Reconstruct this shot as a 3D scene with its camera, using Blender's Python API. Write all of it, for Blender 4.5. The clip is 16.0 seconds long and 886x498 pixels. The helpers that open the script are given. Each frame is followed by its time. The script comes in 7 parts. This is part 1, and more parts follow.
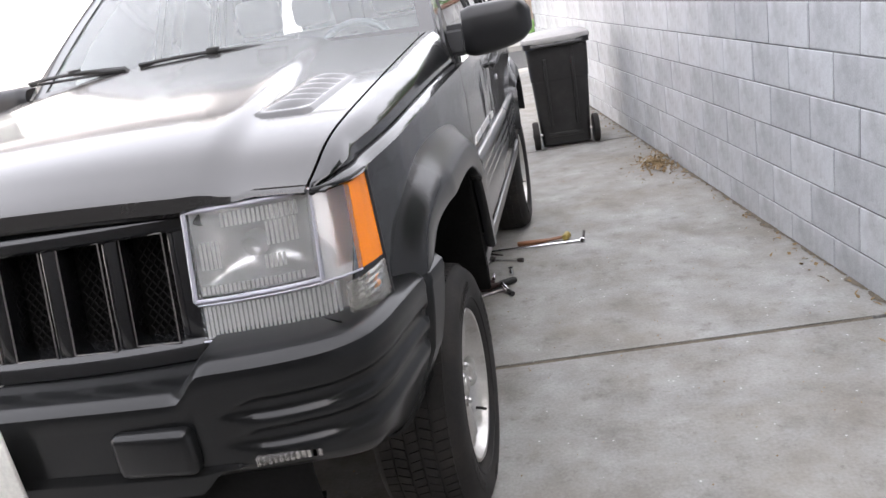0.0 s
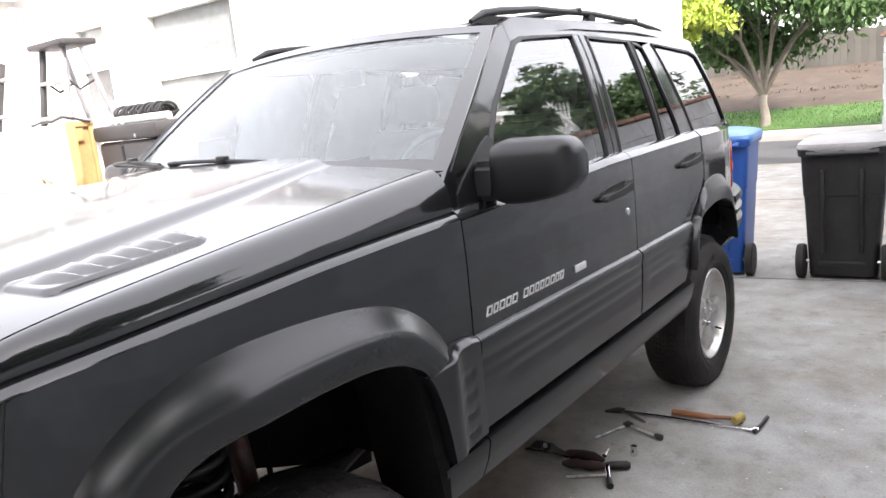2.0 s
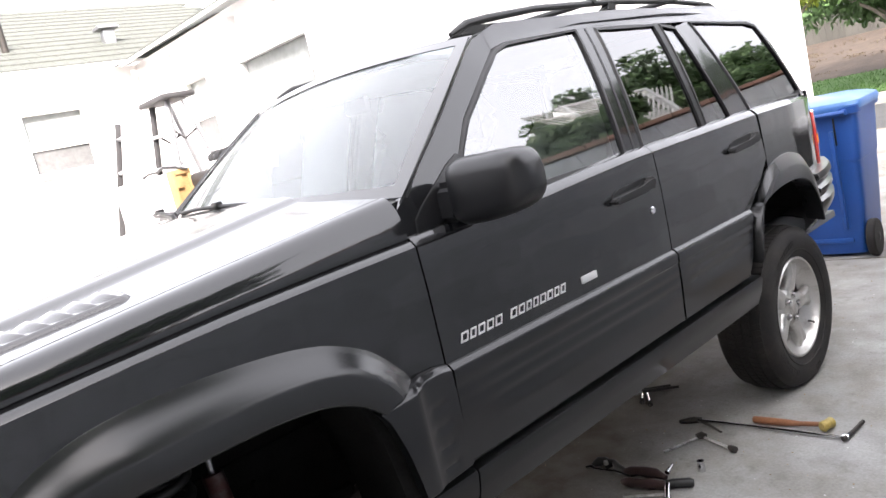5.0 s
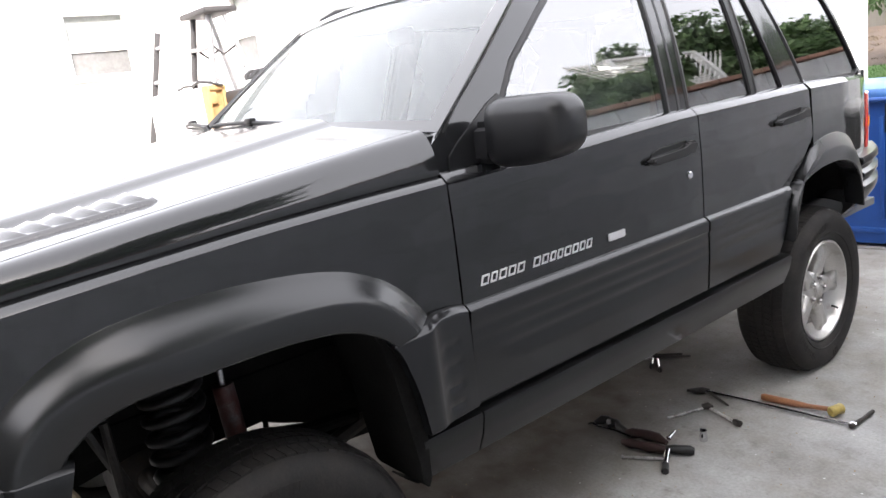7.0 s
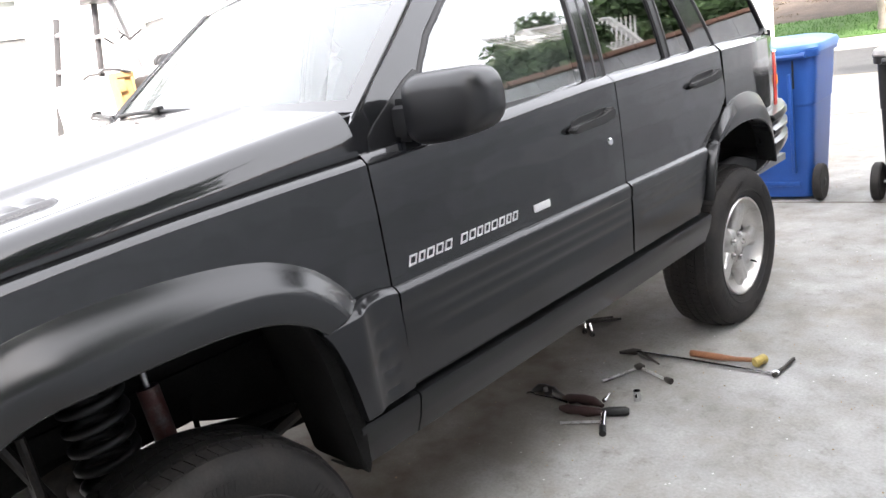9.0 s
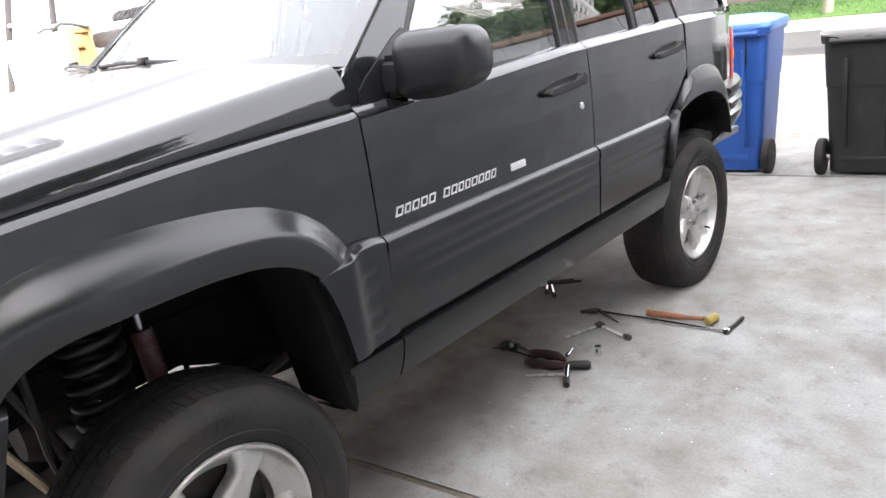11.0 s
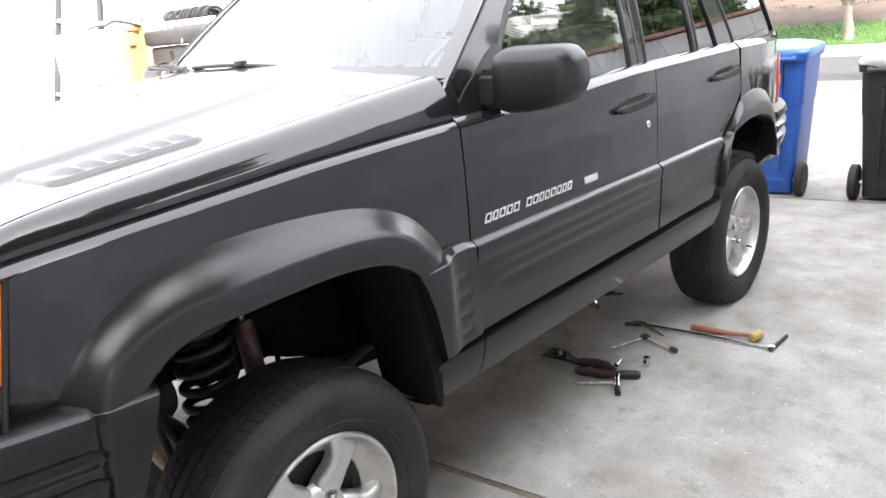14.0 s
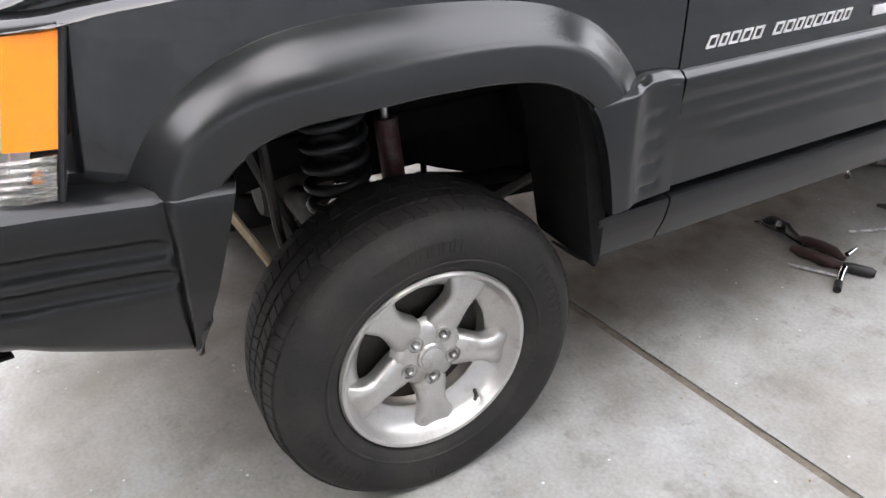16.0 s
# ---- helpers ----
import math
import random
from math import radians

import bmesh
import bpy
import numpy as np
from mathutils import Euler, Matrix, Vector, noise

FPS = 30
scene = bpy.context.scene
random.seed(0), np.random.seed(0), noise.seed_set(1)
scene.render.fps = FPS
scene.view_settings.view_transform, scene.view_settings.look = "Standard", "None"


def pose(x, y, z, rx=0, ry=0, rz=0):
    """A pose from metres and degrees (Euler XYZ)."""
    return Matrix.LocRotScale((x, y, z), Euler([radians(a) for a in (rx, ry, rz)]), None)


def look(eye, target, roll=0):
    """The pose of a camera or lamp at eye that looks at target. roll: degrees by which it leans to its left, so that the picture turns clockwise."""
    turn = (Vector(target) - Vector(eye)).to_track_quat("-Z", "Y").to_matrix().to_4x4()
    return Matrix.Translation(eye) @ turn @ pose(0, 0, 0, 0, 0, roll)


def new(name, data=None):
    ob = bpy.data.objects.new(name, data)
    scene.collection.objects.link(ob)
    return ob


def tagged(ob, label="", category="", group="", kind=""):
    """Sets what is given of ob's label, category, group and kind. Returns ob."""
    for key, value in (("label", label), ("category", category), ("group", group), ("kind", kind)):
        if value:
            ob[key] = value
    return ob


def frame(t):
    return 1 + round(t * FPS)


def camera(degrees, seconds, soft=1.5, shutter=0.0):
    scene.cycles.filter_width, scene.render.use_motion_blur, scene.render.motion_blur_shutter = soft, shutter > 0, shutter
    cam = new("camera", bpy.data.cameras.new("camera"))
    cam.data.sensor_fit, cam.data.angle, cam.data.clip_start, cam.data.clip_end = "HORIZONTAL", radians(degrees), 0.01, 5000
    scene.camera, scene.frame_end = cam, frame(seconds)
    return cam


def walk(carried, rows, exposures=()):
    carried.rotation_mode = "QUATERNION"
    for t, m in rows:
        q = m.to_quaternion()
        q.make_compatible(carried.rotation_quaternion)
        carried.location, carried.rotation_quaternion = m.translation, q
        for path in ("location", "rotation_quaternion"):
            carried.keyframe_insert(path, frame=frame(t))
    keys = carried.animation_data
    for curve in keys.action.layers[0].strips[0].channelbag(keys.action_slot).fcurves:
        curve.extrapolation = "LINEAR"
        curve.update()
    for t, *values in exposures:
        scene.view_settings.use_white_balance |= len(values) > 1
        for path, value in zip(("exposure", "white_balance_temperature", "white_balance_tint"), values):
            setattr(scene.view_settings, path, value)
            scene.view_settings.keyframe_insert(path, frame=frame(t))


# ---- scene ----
cam = camera(61.50, 16.0)
PATH = [  # seconds, eye, target, roll
    (0, (1.276, -1.940, 1.435), (0.876, -0.084, 0.807), -10.60),
    (0.5, (1.472, -1.598, 1.463), (0.857, 0.191, 0.814), -11.70),
    (1, (1.696, -1.343, 1.462), (0.899, 0.376, 0.821), -5.97),
    (1.5, (1.942, -1.163, 1.517), (0.834, 0.429, 1.032), -4.72),
    (2, (1.996, -0.951, 1.510), (0.806, 0.610, 1.125), -5.91),
    (2.5, (2.048, -0.786, 1.489), (0.851, 0.769, 1.104), -8.98),
    (3, (2.211, -0.622, 1.487), (0.935, 0.875, 1.125), -10.74),
    (3.5, (2.284, -0.582, 1.479), (0.897, 0.821, 1.148), -15.54),
    (4, (2.293, -0.569, 1.468), (0.829, 0.757, 1.159), -16.84),
    (4.2, (2.290, -0.563, 1.465), (0.809, 0.746, 1.161), -17.26),
    (6.3, (2.351, -0.596, 1.500), (0.865, 0.703, 1.170), -5.67),
    (6.5, (2.338, -0.594, 1.481), (0.853, 0.702, 1.142), -7.63),
    (7, (2.285, -0.574, 1.457), (0.762, 0.646, 1.018), -7.37),
    (7.5, (2.282, -0.561, 1.462), (0.738, 0.611, 0.971), -7.97),
    (8, (2.301, -0.546, 1.449), (0.812, 0.680, 0.920), -7.40),
    (8.5, (2.317, -0.543, 1.450), (0.887, 0.743, 0.901), -8.68),
    (9, (2.275, -0.540, 1.459), (0.879, 0.791, 0.931), -9.85),
    (9.2, (2.224, -0.549, 1.466), (0.857, 0.807, 0.926), -8.43),
    (11.3, (2.307, -0.701, 1.435), (1.017, 0.692, 0.806), -8.11),
    (11.5, (2.341, -0.712, 1.424), (0.958, 0.590, 0.795), -10.57),
    (12, (2.381, -0.731, 1.447), (0.892, 0.472, 0.867), -11.01),
    (12.5, (2.353, -0.762, 1.453), (0.901, 0.504, 0.916), -10.55),
    (13, (2.284, -0.808, 1.477), (0.927, 0.561, 0.946), -8.22),
    (13.5, (2.226, -0.868, 1.499), (0.907, 0.534, 0.955), -5.97),
    (14, (2.167, -0.900, 1.490), (0.868, 0.500, 0.897), -5.50),
    (14.5, (2.148, -0.932, 1.491), (0.846, 0.442, 0.846), -5.42),
    (15, (2.151, -0.869, 1.458), (0.795, 0.374, 0.674), -6.93),
    (15.5, (2.151, -0.704, 1.411), (0.678, 0.302, 0.506), -5.37),
    (16, (2.005, -0.556, 1.395), (0.483, 0.228, 0.362), -2.15),
]
walk(cam, [(t, look(e, g, r)) for t, e, g, r in PATH], [(0, 2.22, 6500, 15), (0.7, 2.33, 6500, 15), (2, 2.3, 6500, 15), (3.5, 2.42, 6500, 15), (7, 2.40, 6500, 14), (8, 2.72, 6500, 13), (9, 2.84, 6500, 13), (14.5, 2.98, 6500, 13), (16, 3.05, 6500, 14)])


# ---- light ----
world = bpy.data.worlds.new("sky")
scene.world = world
world.use_nodes = True
wn = world.node_tree.nodes
sky = wn.new("ShaderNodeTexSky")
sky.sky_type, sky.sun_disc = "NISHITA", False
SUN_UP, SUN_ROUND = radians(37), radians(120)
sky.sun_elevation, sky.sun_rotation = SUN_UP, SUN_ROUND
sky.air_density, sky.dust_density, sky.ozone_density = 1.0, 8.0, 1.0
haze = wn.new("ShaderNodeHueSaturation")  # thin bright overcast: little colour left in the sky
haze.inputs["Saturation"].default_value = 0.45
world.node_tree.links.new(sky.outputs[0], haze.inputs["Color"])
veil = wn.new("ShaderNodeMix")  # even white cloud veil in front of the blue
veil.data_type = "RGBA"
veil.inputs["Factor"].default_value = 0.42
veil.inputs["B"].default_value = (9.0, 9.1, 9.3, 1)
world.node_tree.links.new(haze.outputs[0], veil.inputs["A"])
world.node_tree.links.new(veil.outputs["Result"], wn["Background"].inputs[0])
wn["Background"].inputs[1].default_value = 0.145
sun_data = bpy.data.lights.new("sun", "SUN")
sun_data.energy, sun_data.angle, sun_data.color = 2.0, radians(0.6), (1.0, 0.95, 0.88)
sun = new("sun", sun_data)
sun.matrix_world = look((0, 0, 0), (-math.sin(SUN_ROUND) * math.cos(SUN_UP), -math.cos(SUN_ROUND) * math.cos(SUN_UP), -math.sin(SUN_UP)))


# ---- materials ----
def mat(name, color, rough=0.6, metal=0.0, vary=0.15, scale=8.0, fine=120.0, bump=0.0, bump_scale=None, coat=0.0, spec=0.5, random_vary=0.0, second=None, second_scale=2.0, second_amount=(0.45, 0.7)):
    """A surface with variation at two scales, optional second colour in patches, relief and clear coat."""
    m = bpy.data.materials.new(name)
    m.use_nodes = True
    n, l = m.node_tree.nodes, m.node_tree.links
    b = n["Principled BSDF"]
    b.inputs["Roughness"].default_value, b.inputs["Metallic"].default_value = rough, metal
    b.inputs["Coat Weight"].default_value, b.inputs["Coat Roughness"].default_value = coat, 0.06
    b.inputs["Specular IOR Level"].default_value = spec
    tc = n.new("ShaderNodeTexCoord")
    big, small = n.new("ShaderNodeTexNoise"), n.new("ShaderNodeTexNoise")
    big.inputs["Scale"].default_value, small.inputs["Scale"].default_value = scale, fine
    big.inputs["Detail"].default_value, small.inputs["Detail"].default_value = 5, 3
    for t in (big, small):
        l.new(tc.outputs["Object"], t.inputs["Vector"])
    add = n.new("ShaderNodeMath")
    add.operation = "ADD"
    l.new(big.outputs["Fac"], add.inputs[0]), l.new(small.outputs["Fac"], add.inputs[1])
    half = n.new("ShaderNodeMapRange")
    half.inputs["From Min"].default_value, half.inputs["From Max"].default_value = 0.6, 1.4
    half.inputs["To Min"].default_value, half.inputs["To Max"].default_value = 1 - vary, 1 + vary
    l.new(add.outputs[0], half.inputs["Value"])
    last = half.outputs[0]
    if random_vary:
        info, rr, mul = n.new("ShaderNodeObjectInfo"), n.new("ShaderNodeMapRange"), n.new("ShaderNodeMath")
        rr.inputs["To Min"].default_value, rr.inputs["To Max"].default_value = 1 - random_vary, 1 + random_vary
        mul.operation = "MULTIPLY"
        l.new(info.outputs["Random"], rr.inputs["Value"]), l.new(rr.outputs[0], mul.inputs[0]), l.new(last, mul.inputs[1])
        last = mul.outputs[0]
    base = n.new("ShaderNodeRGB")
    base.outputs[0].default_value = (*color, 1)
    col = base.outputs[0]
    if second:
        patch, ramp, mix2 = n.new("ShaderNodeTexNoise"), n.new("ShaderNodeMapRange"), n.new("ShaderNodeMix")
        patch.inputs["Scale"].default_value, patch.inputs["Detail"].default_value = second_scale, 6
        patch.inputs["Roughness"].default_value = 0.65
        ramp.inputs["From Min"].default_value, ramp.inputs["From Max"].default_value = second_amount
        mix2.data_type = "RGBA"
        l.new(tc.outputs["Object"], patch.inputs["Vector"]), l.new(patch.outputs["Fac"], ramp.inputs["Value"])
        l.new(ramp.outputs[0], mix2.inputs["Factor"]), l.new(col, mix2.inputs["A"])
        mix2.inputs["B"].default_value = (*second, 1)
        col = mix2.outputs["Result"]
    hsv = n.new("ShaderNodeHueSaturation")
    l.new(last, hsv.inputs["Value"]), l.new(col, hsv.inputs["Color"])
    l.new(hsv.outputs[0], b.inputs["Base Color"])
    if bump:
        bm_node, rel = n.new("ShaderNodeBump"), n.new("ShaderNodeTexNoise")
        rel.inputs["Scale"].default_value, rel.inputs["Detail"].default_value = bump_scale or fine, 6
        l.new(tc.outputs["Object"], rel.inputs["Vector"])
        bm_node.inputs["Strength"].default_value, bm_node.inputs["Distance"].default_value = 0.6, bump
        l.new(rel.outputs["Fac"], bm_node.inputs["Height"]), l.new(bm_node.outputs[0], b.inputs["Normal"])
    return m


def glass(name, tint, gloss_color=(1, 1, 1), rough=0.02, dust_haze=0.0, ior=1.7):
    """A pane: tinted see-through with Fresnel gloss."""
    m = bpy.data.materials.new(name)
    m.use_nodes = True
    n, l = m.node_tree.nodes, m.node_tree.links
    n.remove(n["Principled BSDF"])
    tr, gl, fr, mx = n.new("ShaderNodeBsdfTransparent"), n.new("ShaderNodeBsdfGlossy"), n.new("ShaderNodeFresnel"), n.new("ShaderNodeMixShader")
    tr.inputs[0].default_value, gl.inputs[0].default_value = (*tint, 1), (*gloss_color, 1)
    gl.inputs["Roughness"].default_value, fr.inputs["IOR"].default_value = rough, ior
    l.new(fr.outputs[0], mx.inputs[0]), l.new(tr.outputs[0], mx.inputs[1]), l.new(gl.outputs[0], mx.inputs[2])
    last = mx.outputs[0]
    # pale film of dust, also painting bluish sky haze into the pane
    if dust_haze:
        df, mx2, film, amount = n.new("ShaderNodeBsdfDiffuse"), n.new("ShaderNodeMixShader"), n.new("ShaderNodeTexNoise"), n.new("ShaderNodeMapRange")
        df.inputs[0].default_value = (0.72, 0.77, 0.78, 1)
        film.inputs["Scale"].default_value, film.inputs["Detail"].default_value = 5, 6
        amount.inputs["To Min"].default_value, amount.inputs["To Max"].default_value = dust_haze * 0.6, dust_haze * 1.4
        l.new(film.outputs["Fac"], amount.inputs["Value"]), l.new(amount.outputs[0], mx2.inputs[0])
        l.new(last, mx2.inputs[1]), l.new(df.outputs[0], mx2.inputs[2])
        last = mx2.outputs[0]
    l.new(last, n["Material Output"].inputs[0])
    return m


PAINT = mat("charcoal_paint", (0.0085, 0.0090, 0.0100), 0.25, 0.0, 0.15, 3, 200, coat=1.0, spec=0.1)
HOOD_PAINT = mat("dusty_hood_paint", (0.022, 0.0215, 0.0215), 0.25, 0.0, 0.25, 4, 250, coat=1.0, spec=0.1, second=(0.036, 0.033, 0.031), second_scale=3.0)
for m_ in (PAINT, HOOD_PAINT):
    m_.node_tree.nodes["Principled BSDF"].inputs["Coat IOR"].default_value = 1.66
    m_.node_tree.nodes["Principled BSDF"].inputs["Coat Roughness"].default_value = 0.08
PAINT.node_tree.nodes["Principled BSDF"].inputs["Coat IOR"].default_value = 1.55
def panel_waves(m, scale, depth):
    """Slight waviness of pressed sheet metal under the gloss coat."""
    n, l = m.node_tree.nodes, m.node_tree.links
    tc, wave, bump = n.new("ShaderNodeTexCoord"), n.new("ShaderNodeTexNoise"), n.new("ShaderNodeBump")
    wave.inputs["Scale"].default_value, wave.inputs["Detail"].default_value = scale, 1.5
    bump.inputs["Strength"].default_value, bump.inputs["Distance"].default_value = 1.0, depth
    l.new(tc.outputs["Object"], wave.inputs["Vector"]), l.new(wave.outputs["Fac"], bump.inputs["Height"])
    l.new(bump.outputs[0], n["Principled BSDF"].inputs["Coat Normal"])


panel_waves(PAINT, 5.0, 0.0045)
CLAD = mat("grey_cladding", (0.0075, 0.0080, 0.0090), 0.32, 0.0, 0.1, 5, 300, coat=0.75, spec=0.12)
CLAD.node_tree.nodes["Principled BSDF"].inputs["Coat Roughness"].default_value = 0.09
FLARE = mat("satin_grey_flare", (0.0105, 0.0112, 0.012), 0.3, 0.0, 0.05, 5, 300, coat=1.0, spec=0.05)
FLARE.node_tree.nodes["Principled BSDF"].inputs["Coat Roughness"].default_value = 0.26
BUMPER = mat("dark_bumper_plastic", (0.0075, 0.008, 0.0085), 0.36, 0.0, 0.25, 6, 300, coat=0.5, spec=0.12)
BUMPER.node_tree.nodes["Principled BSDF"].inputs["Coat Roughness"].default_value = 0.10
BLACK = mat("black_plastic", (0.008, 0.008, 0.008), 0.5, 0, 0.2, 10, 200)
MIRROR_BLACK = mat("textured_mirror_plastic", (0.0062, 0.0064, 0.0074), 0.36, 0, 0.15, 12, 400, bump=0.0004, bump_scale=500)
RUBBER = mat("tyre_rubber", (0.0155, 0.0145, 0.014), 0.72, 0, 0.3, 9, 150, bump=0.001, spec=0.35, second=(0.030, 0.026, 0.023), second_scale=7)
FRIT = mat("printed_black_glass_border", (0.012, 0.012, 0.013), 0.3, 0, 0.1, coat=1.0)
SEAL = mat("window_seal", (0.008, 0.008, 0.009), 0.45, 0, 0.1)
ALLOY = mat("silver_alloy", (0.52, 0.51, 0.49), 0.33, 0.75, 0.12, 14, 200, second=(0.30, 0.27, 0.23), second_scale=16, second_amount=(0.55, 0.8))
SLOT_EDGE = mat("dull_grey_edge", (0.13, 0.12, 0.115), 0.4, 0.3, 0.2, 30, 200)
BEZEL = mat("pale_lamp_edge", (0.46, 0.46, 0.52), 0.25, 0.2, 0.2, 30, 200, coat=0.5)
UNSEEN_WALL = mat("dark_brown_unseen_wall", (0.065, 0.060, 0.055), 0.9, 0, 0.12, 3, 80, bump=0.003)
CHROME = mat("chrome", (0.7, 0.7, 0.72), 0.12, 1.0, 0.08, 20, 200)
STEEL = mat("worn_tool_steel", (0.5, 0.5, 0.5), 0.28, 1.0, 0.2, 40, 300, second=(0.12, 0.1, 0.09), second_scale=30)
DARK_METAL = mat("dirty_chassis_metal", (0.022, 0.020, 0.018), 0.55, 0.1, 0.35, 14, 120, bump=0.001, spec=0.4, second=(0.045, 0.034, 0.026), second_scale=9)
LINER = mat("wheel_well_liner", (0.009, 0.0088, 0.0085), 0.9, 0, 0.35, 14, 120, spec=0.08)
BRASS = mat("dull_brass_rod", (0.34, 0.27, 0.17), 0.45, 0.5, 0.2, 20)
SHOCK_RED = mat("worn_red_shock_tube", (0.075, 0.025, 0.022), 0.5, 0.1, 0.3, 30, 200, second=(0.10, 0.09, 0.085), second_scale=25)
AMBER = mat("amber_lens", (1.0, 0.26, 0.001), 0.25, 0, 0.06, 20, 300, coat=0.25)
RED_LENS = mat("red_tail_lens", (0.6, 0.03, 0.02), 0.15, 0, 0.1, 20, 300, coat=0.8)
REFLECTOR = mat("lamp_reflector", (0.92, 0.91, 0.90), 0.25, 0.6, 0.15, 30, 200, coat=0.4)
LENS = mat("moulded_clear_lens", (0.72, 0.70, 0.66), 0.18, 0.1, 0.12, 16, 300, coat=0.9, second=(0.75, 0.72, 0.66), second_scale=18)
b_ = LENS.node_tree.nodes["Principled BSDF"]
b_.inputs["Transmission Weight"].default_value, b_.inputs["Roughness"].default_value, b_.inputs["Metallic"].default_value, b_.inputs["IOR"].default_value = 0.85, 0.06, 0.0, 1.4
# film on the cover raised to paint the lamp brighter
CLEAR = glass("clear_lamp_cover", (0.97, 0.97, 0.97), dust_haze=0.13, ior=1.6)
RIB = mat("moulded_rib_plastic", (0.88, 0.87, 0.85), 0.12, 0.0, 0.1, 30, 200, coat=1.0)
WINDSHIELD = glass("windshield_glass", (0.80, 0.90, 0.92), dust_haze=0.17, ior=1.55)
SIDE_GLASS = glass("clear_side_glass", (0.50, 0.55, 0.53), dust_haze=0.01, ior=2.8)
DARK_GLASS = glass("tinted_side_glass", (0.16, 0.165, 0.16), ior=2.5)
SEAT = mat("grey_seat_fabric", (0.45, 0.44, 0.42), 0.9, 0, 0.15, 15, 250)
DASH = mat("grey_dashboard", (0.17, 0.175, 0.18), 0.7, 0, 0.12, 12, 250)
HEADLINER = mat("pale_headliner", (0.65, 0.65, 0.63), 0.9, 0, 0.1)
BADGE = mat("silver_badge", (0.72, 0.72, 0.72), 0.3, 0.5, 0.05)
PLATE = mat("white_plate", (0.75, 0.75, 0.7), 0.4)
CONCRETE = mat("worn_concrete", (0.32, 0.32, 0.312), 0.88, 0, 0.22, 6, 90, bump=0.002, bump_scale=45, second=(0.21, 0.20, 0.182), second_scale=2.6, second_amount=(0.36, 0.66))


def stained(m, scale, low, high, color, amount, speck=0.0, speck_color=(0.75, 0.75, 0.72)):
    """Adds sharp-edged stains, and pale specks, over a surface made by mat()."""
    n, l = m.node_tree.nodes, m.node_tree.links
    b = n["Principled BSDF"]
    col = b.inputs["Base Color"].links[0].from_socket
    tc, tex, ramp, mx = n.new("ShaderNodeTexCoord"), n.new("ShaderNodeTexNoise"), n.new("ShaderNodeMapRange"), n.new("ShaderNodeMix")
    tex.inputs["Scale"].default_value, tex.inputs["Detail"].default_value, tex.inputs["Roughness"].default_value = scale, 8, 0.7
    ramp.inputs["From Min"].default_value, ramp.inputs["From Max"].default_value, ramp.inputs["To Max"].default_value = low, high, amount
    mx.data_type = "RGBA"
    mx.inputs["B"].default_value = (*color, 1)
    l.new(tc.outputs["Object"], tex.inputs["Vector"]), l.new(tex.outputs["Fac"], ramp.inputs["Value"])
    l.new(ramp.outputs[0], mx.inputs["Factor"]), l.new(col, mx.inputs["A"])
    out = mx.outputs["Result"]
    if speck:
        vo, lt, mx2 = n.new("ShaderNodeTexVoronoi"), n.new("ShaderNodeMapRange"), n.new("ShaderNodeMix")
        vo.inputs["Scale"].default_value = speck
        lt.inputs["From Min"].default_value, lt.inputs["From Max"].default_value = 0.07, 0.03
        mx2.data_type = "RGBA"
        mx2.inputs["B"].default_value = (*speck_color, 1)
        l.new(tc.outputs["Object"], vo.inputs["Vector"]), l.new(vo.outputs["Distance"], lt.inputs["Value"])
        l.new(lt.outputs[0], mx2.inputs["Factor"]), l.new(out, mx2.inputs["A"])
        out = mx2.outputs["Result"]
    l.new(out, b.inputs["Base Color"])


stained(CONCRETE, 0.8, 0.47, 0.66, (0.185, 0.155, 0.115), 0.45)
stained(CONCRETE, 7.0, 0.54, 0.70, (0.14, 0.13, 0.115), 0.55, speck=14, speck_color=(0.55, 0.55, 0.53))
stained(CONCRETE, 28.0, 0.58, 0.72, (0.13, 0.12, 0.11), 0.4)


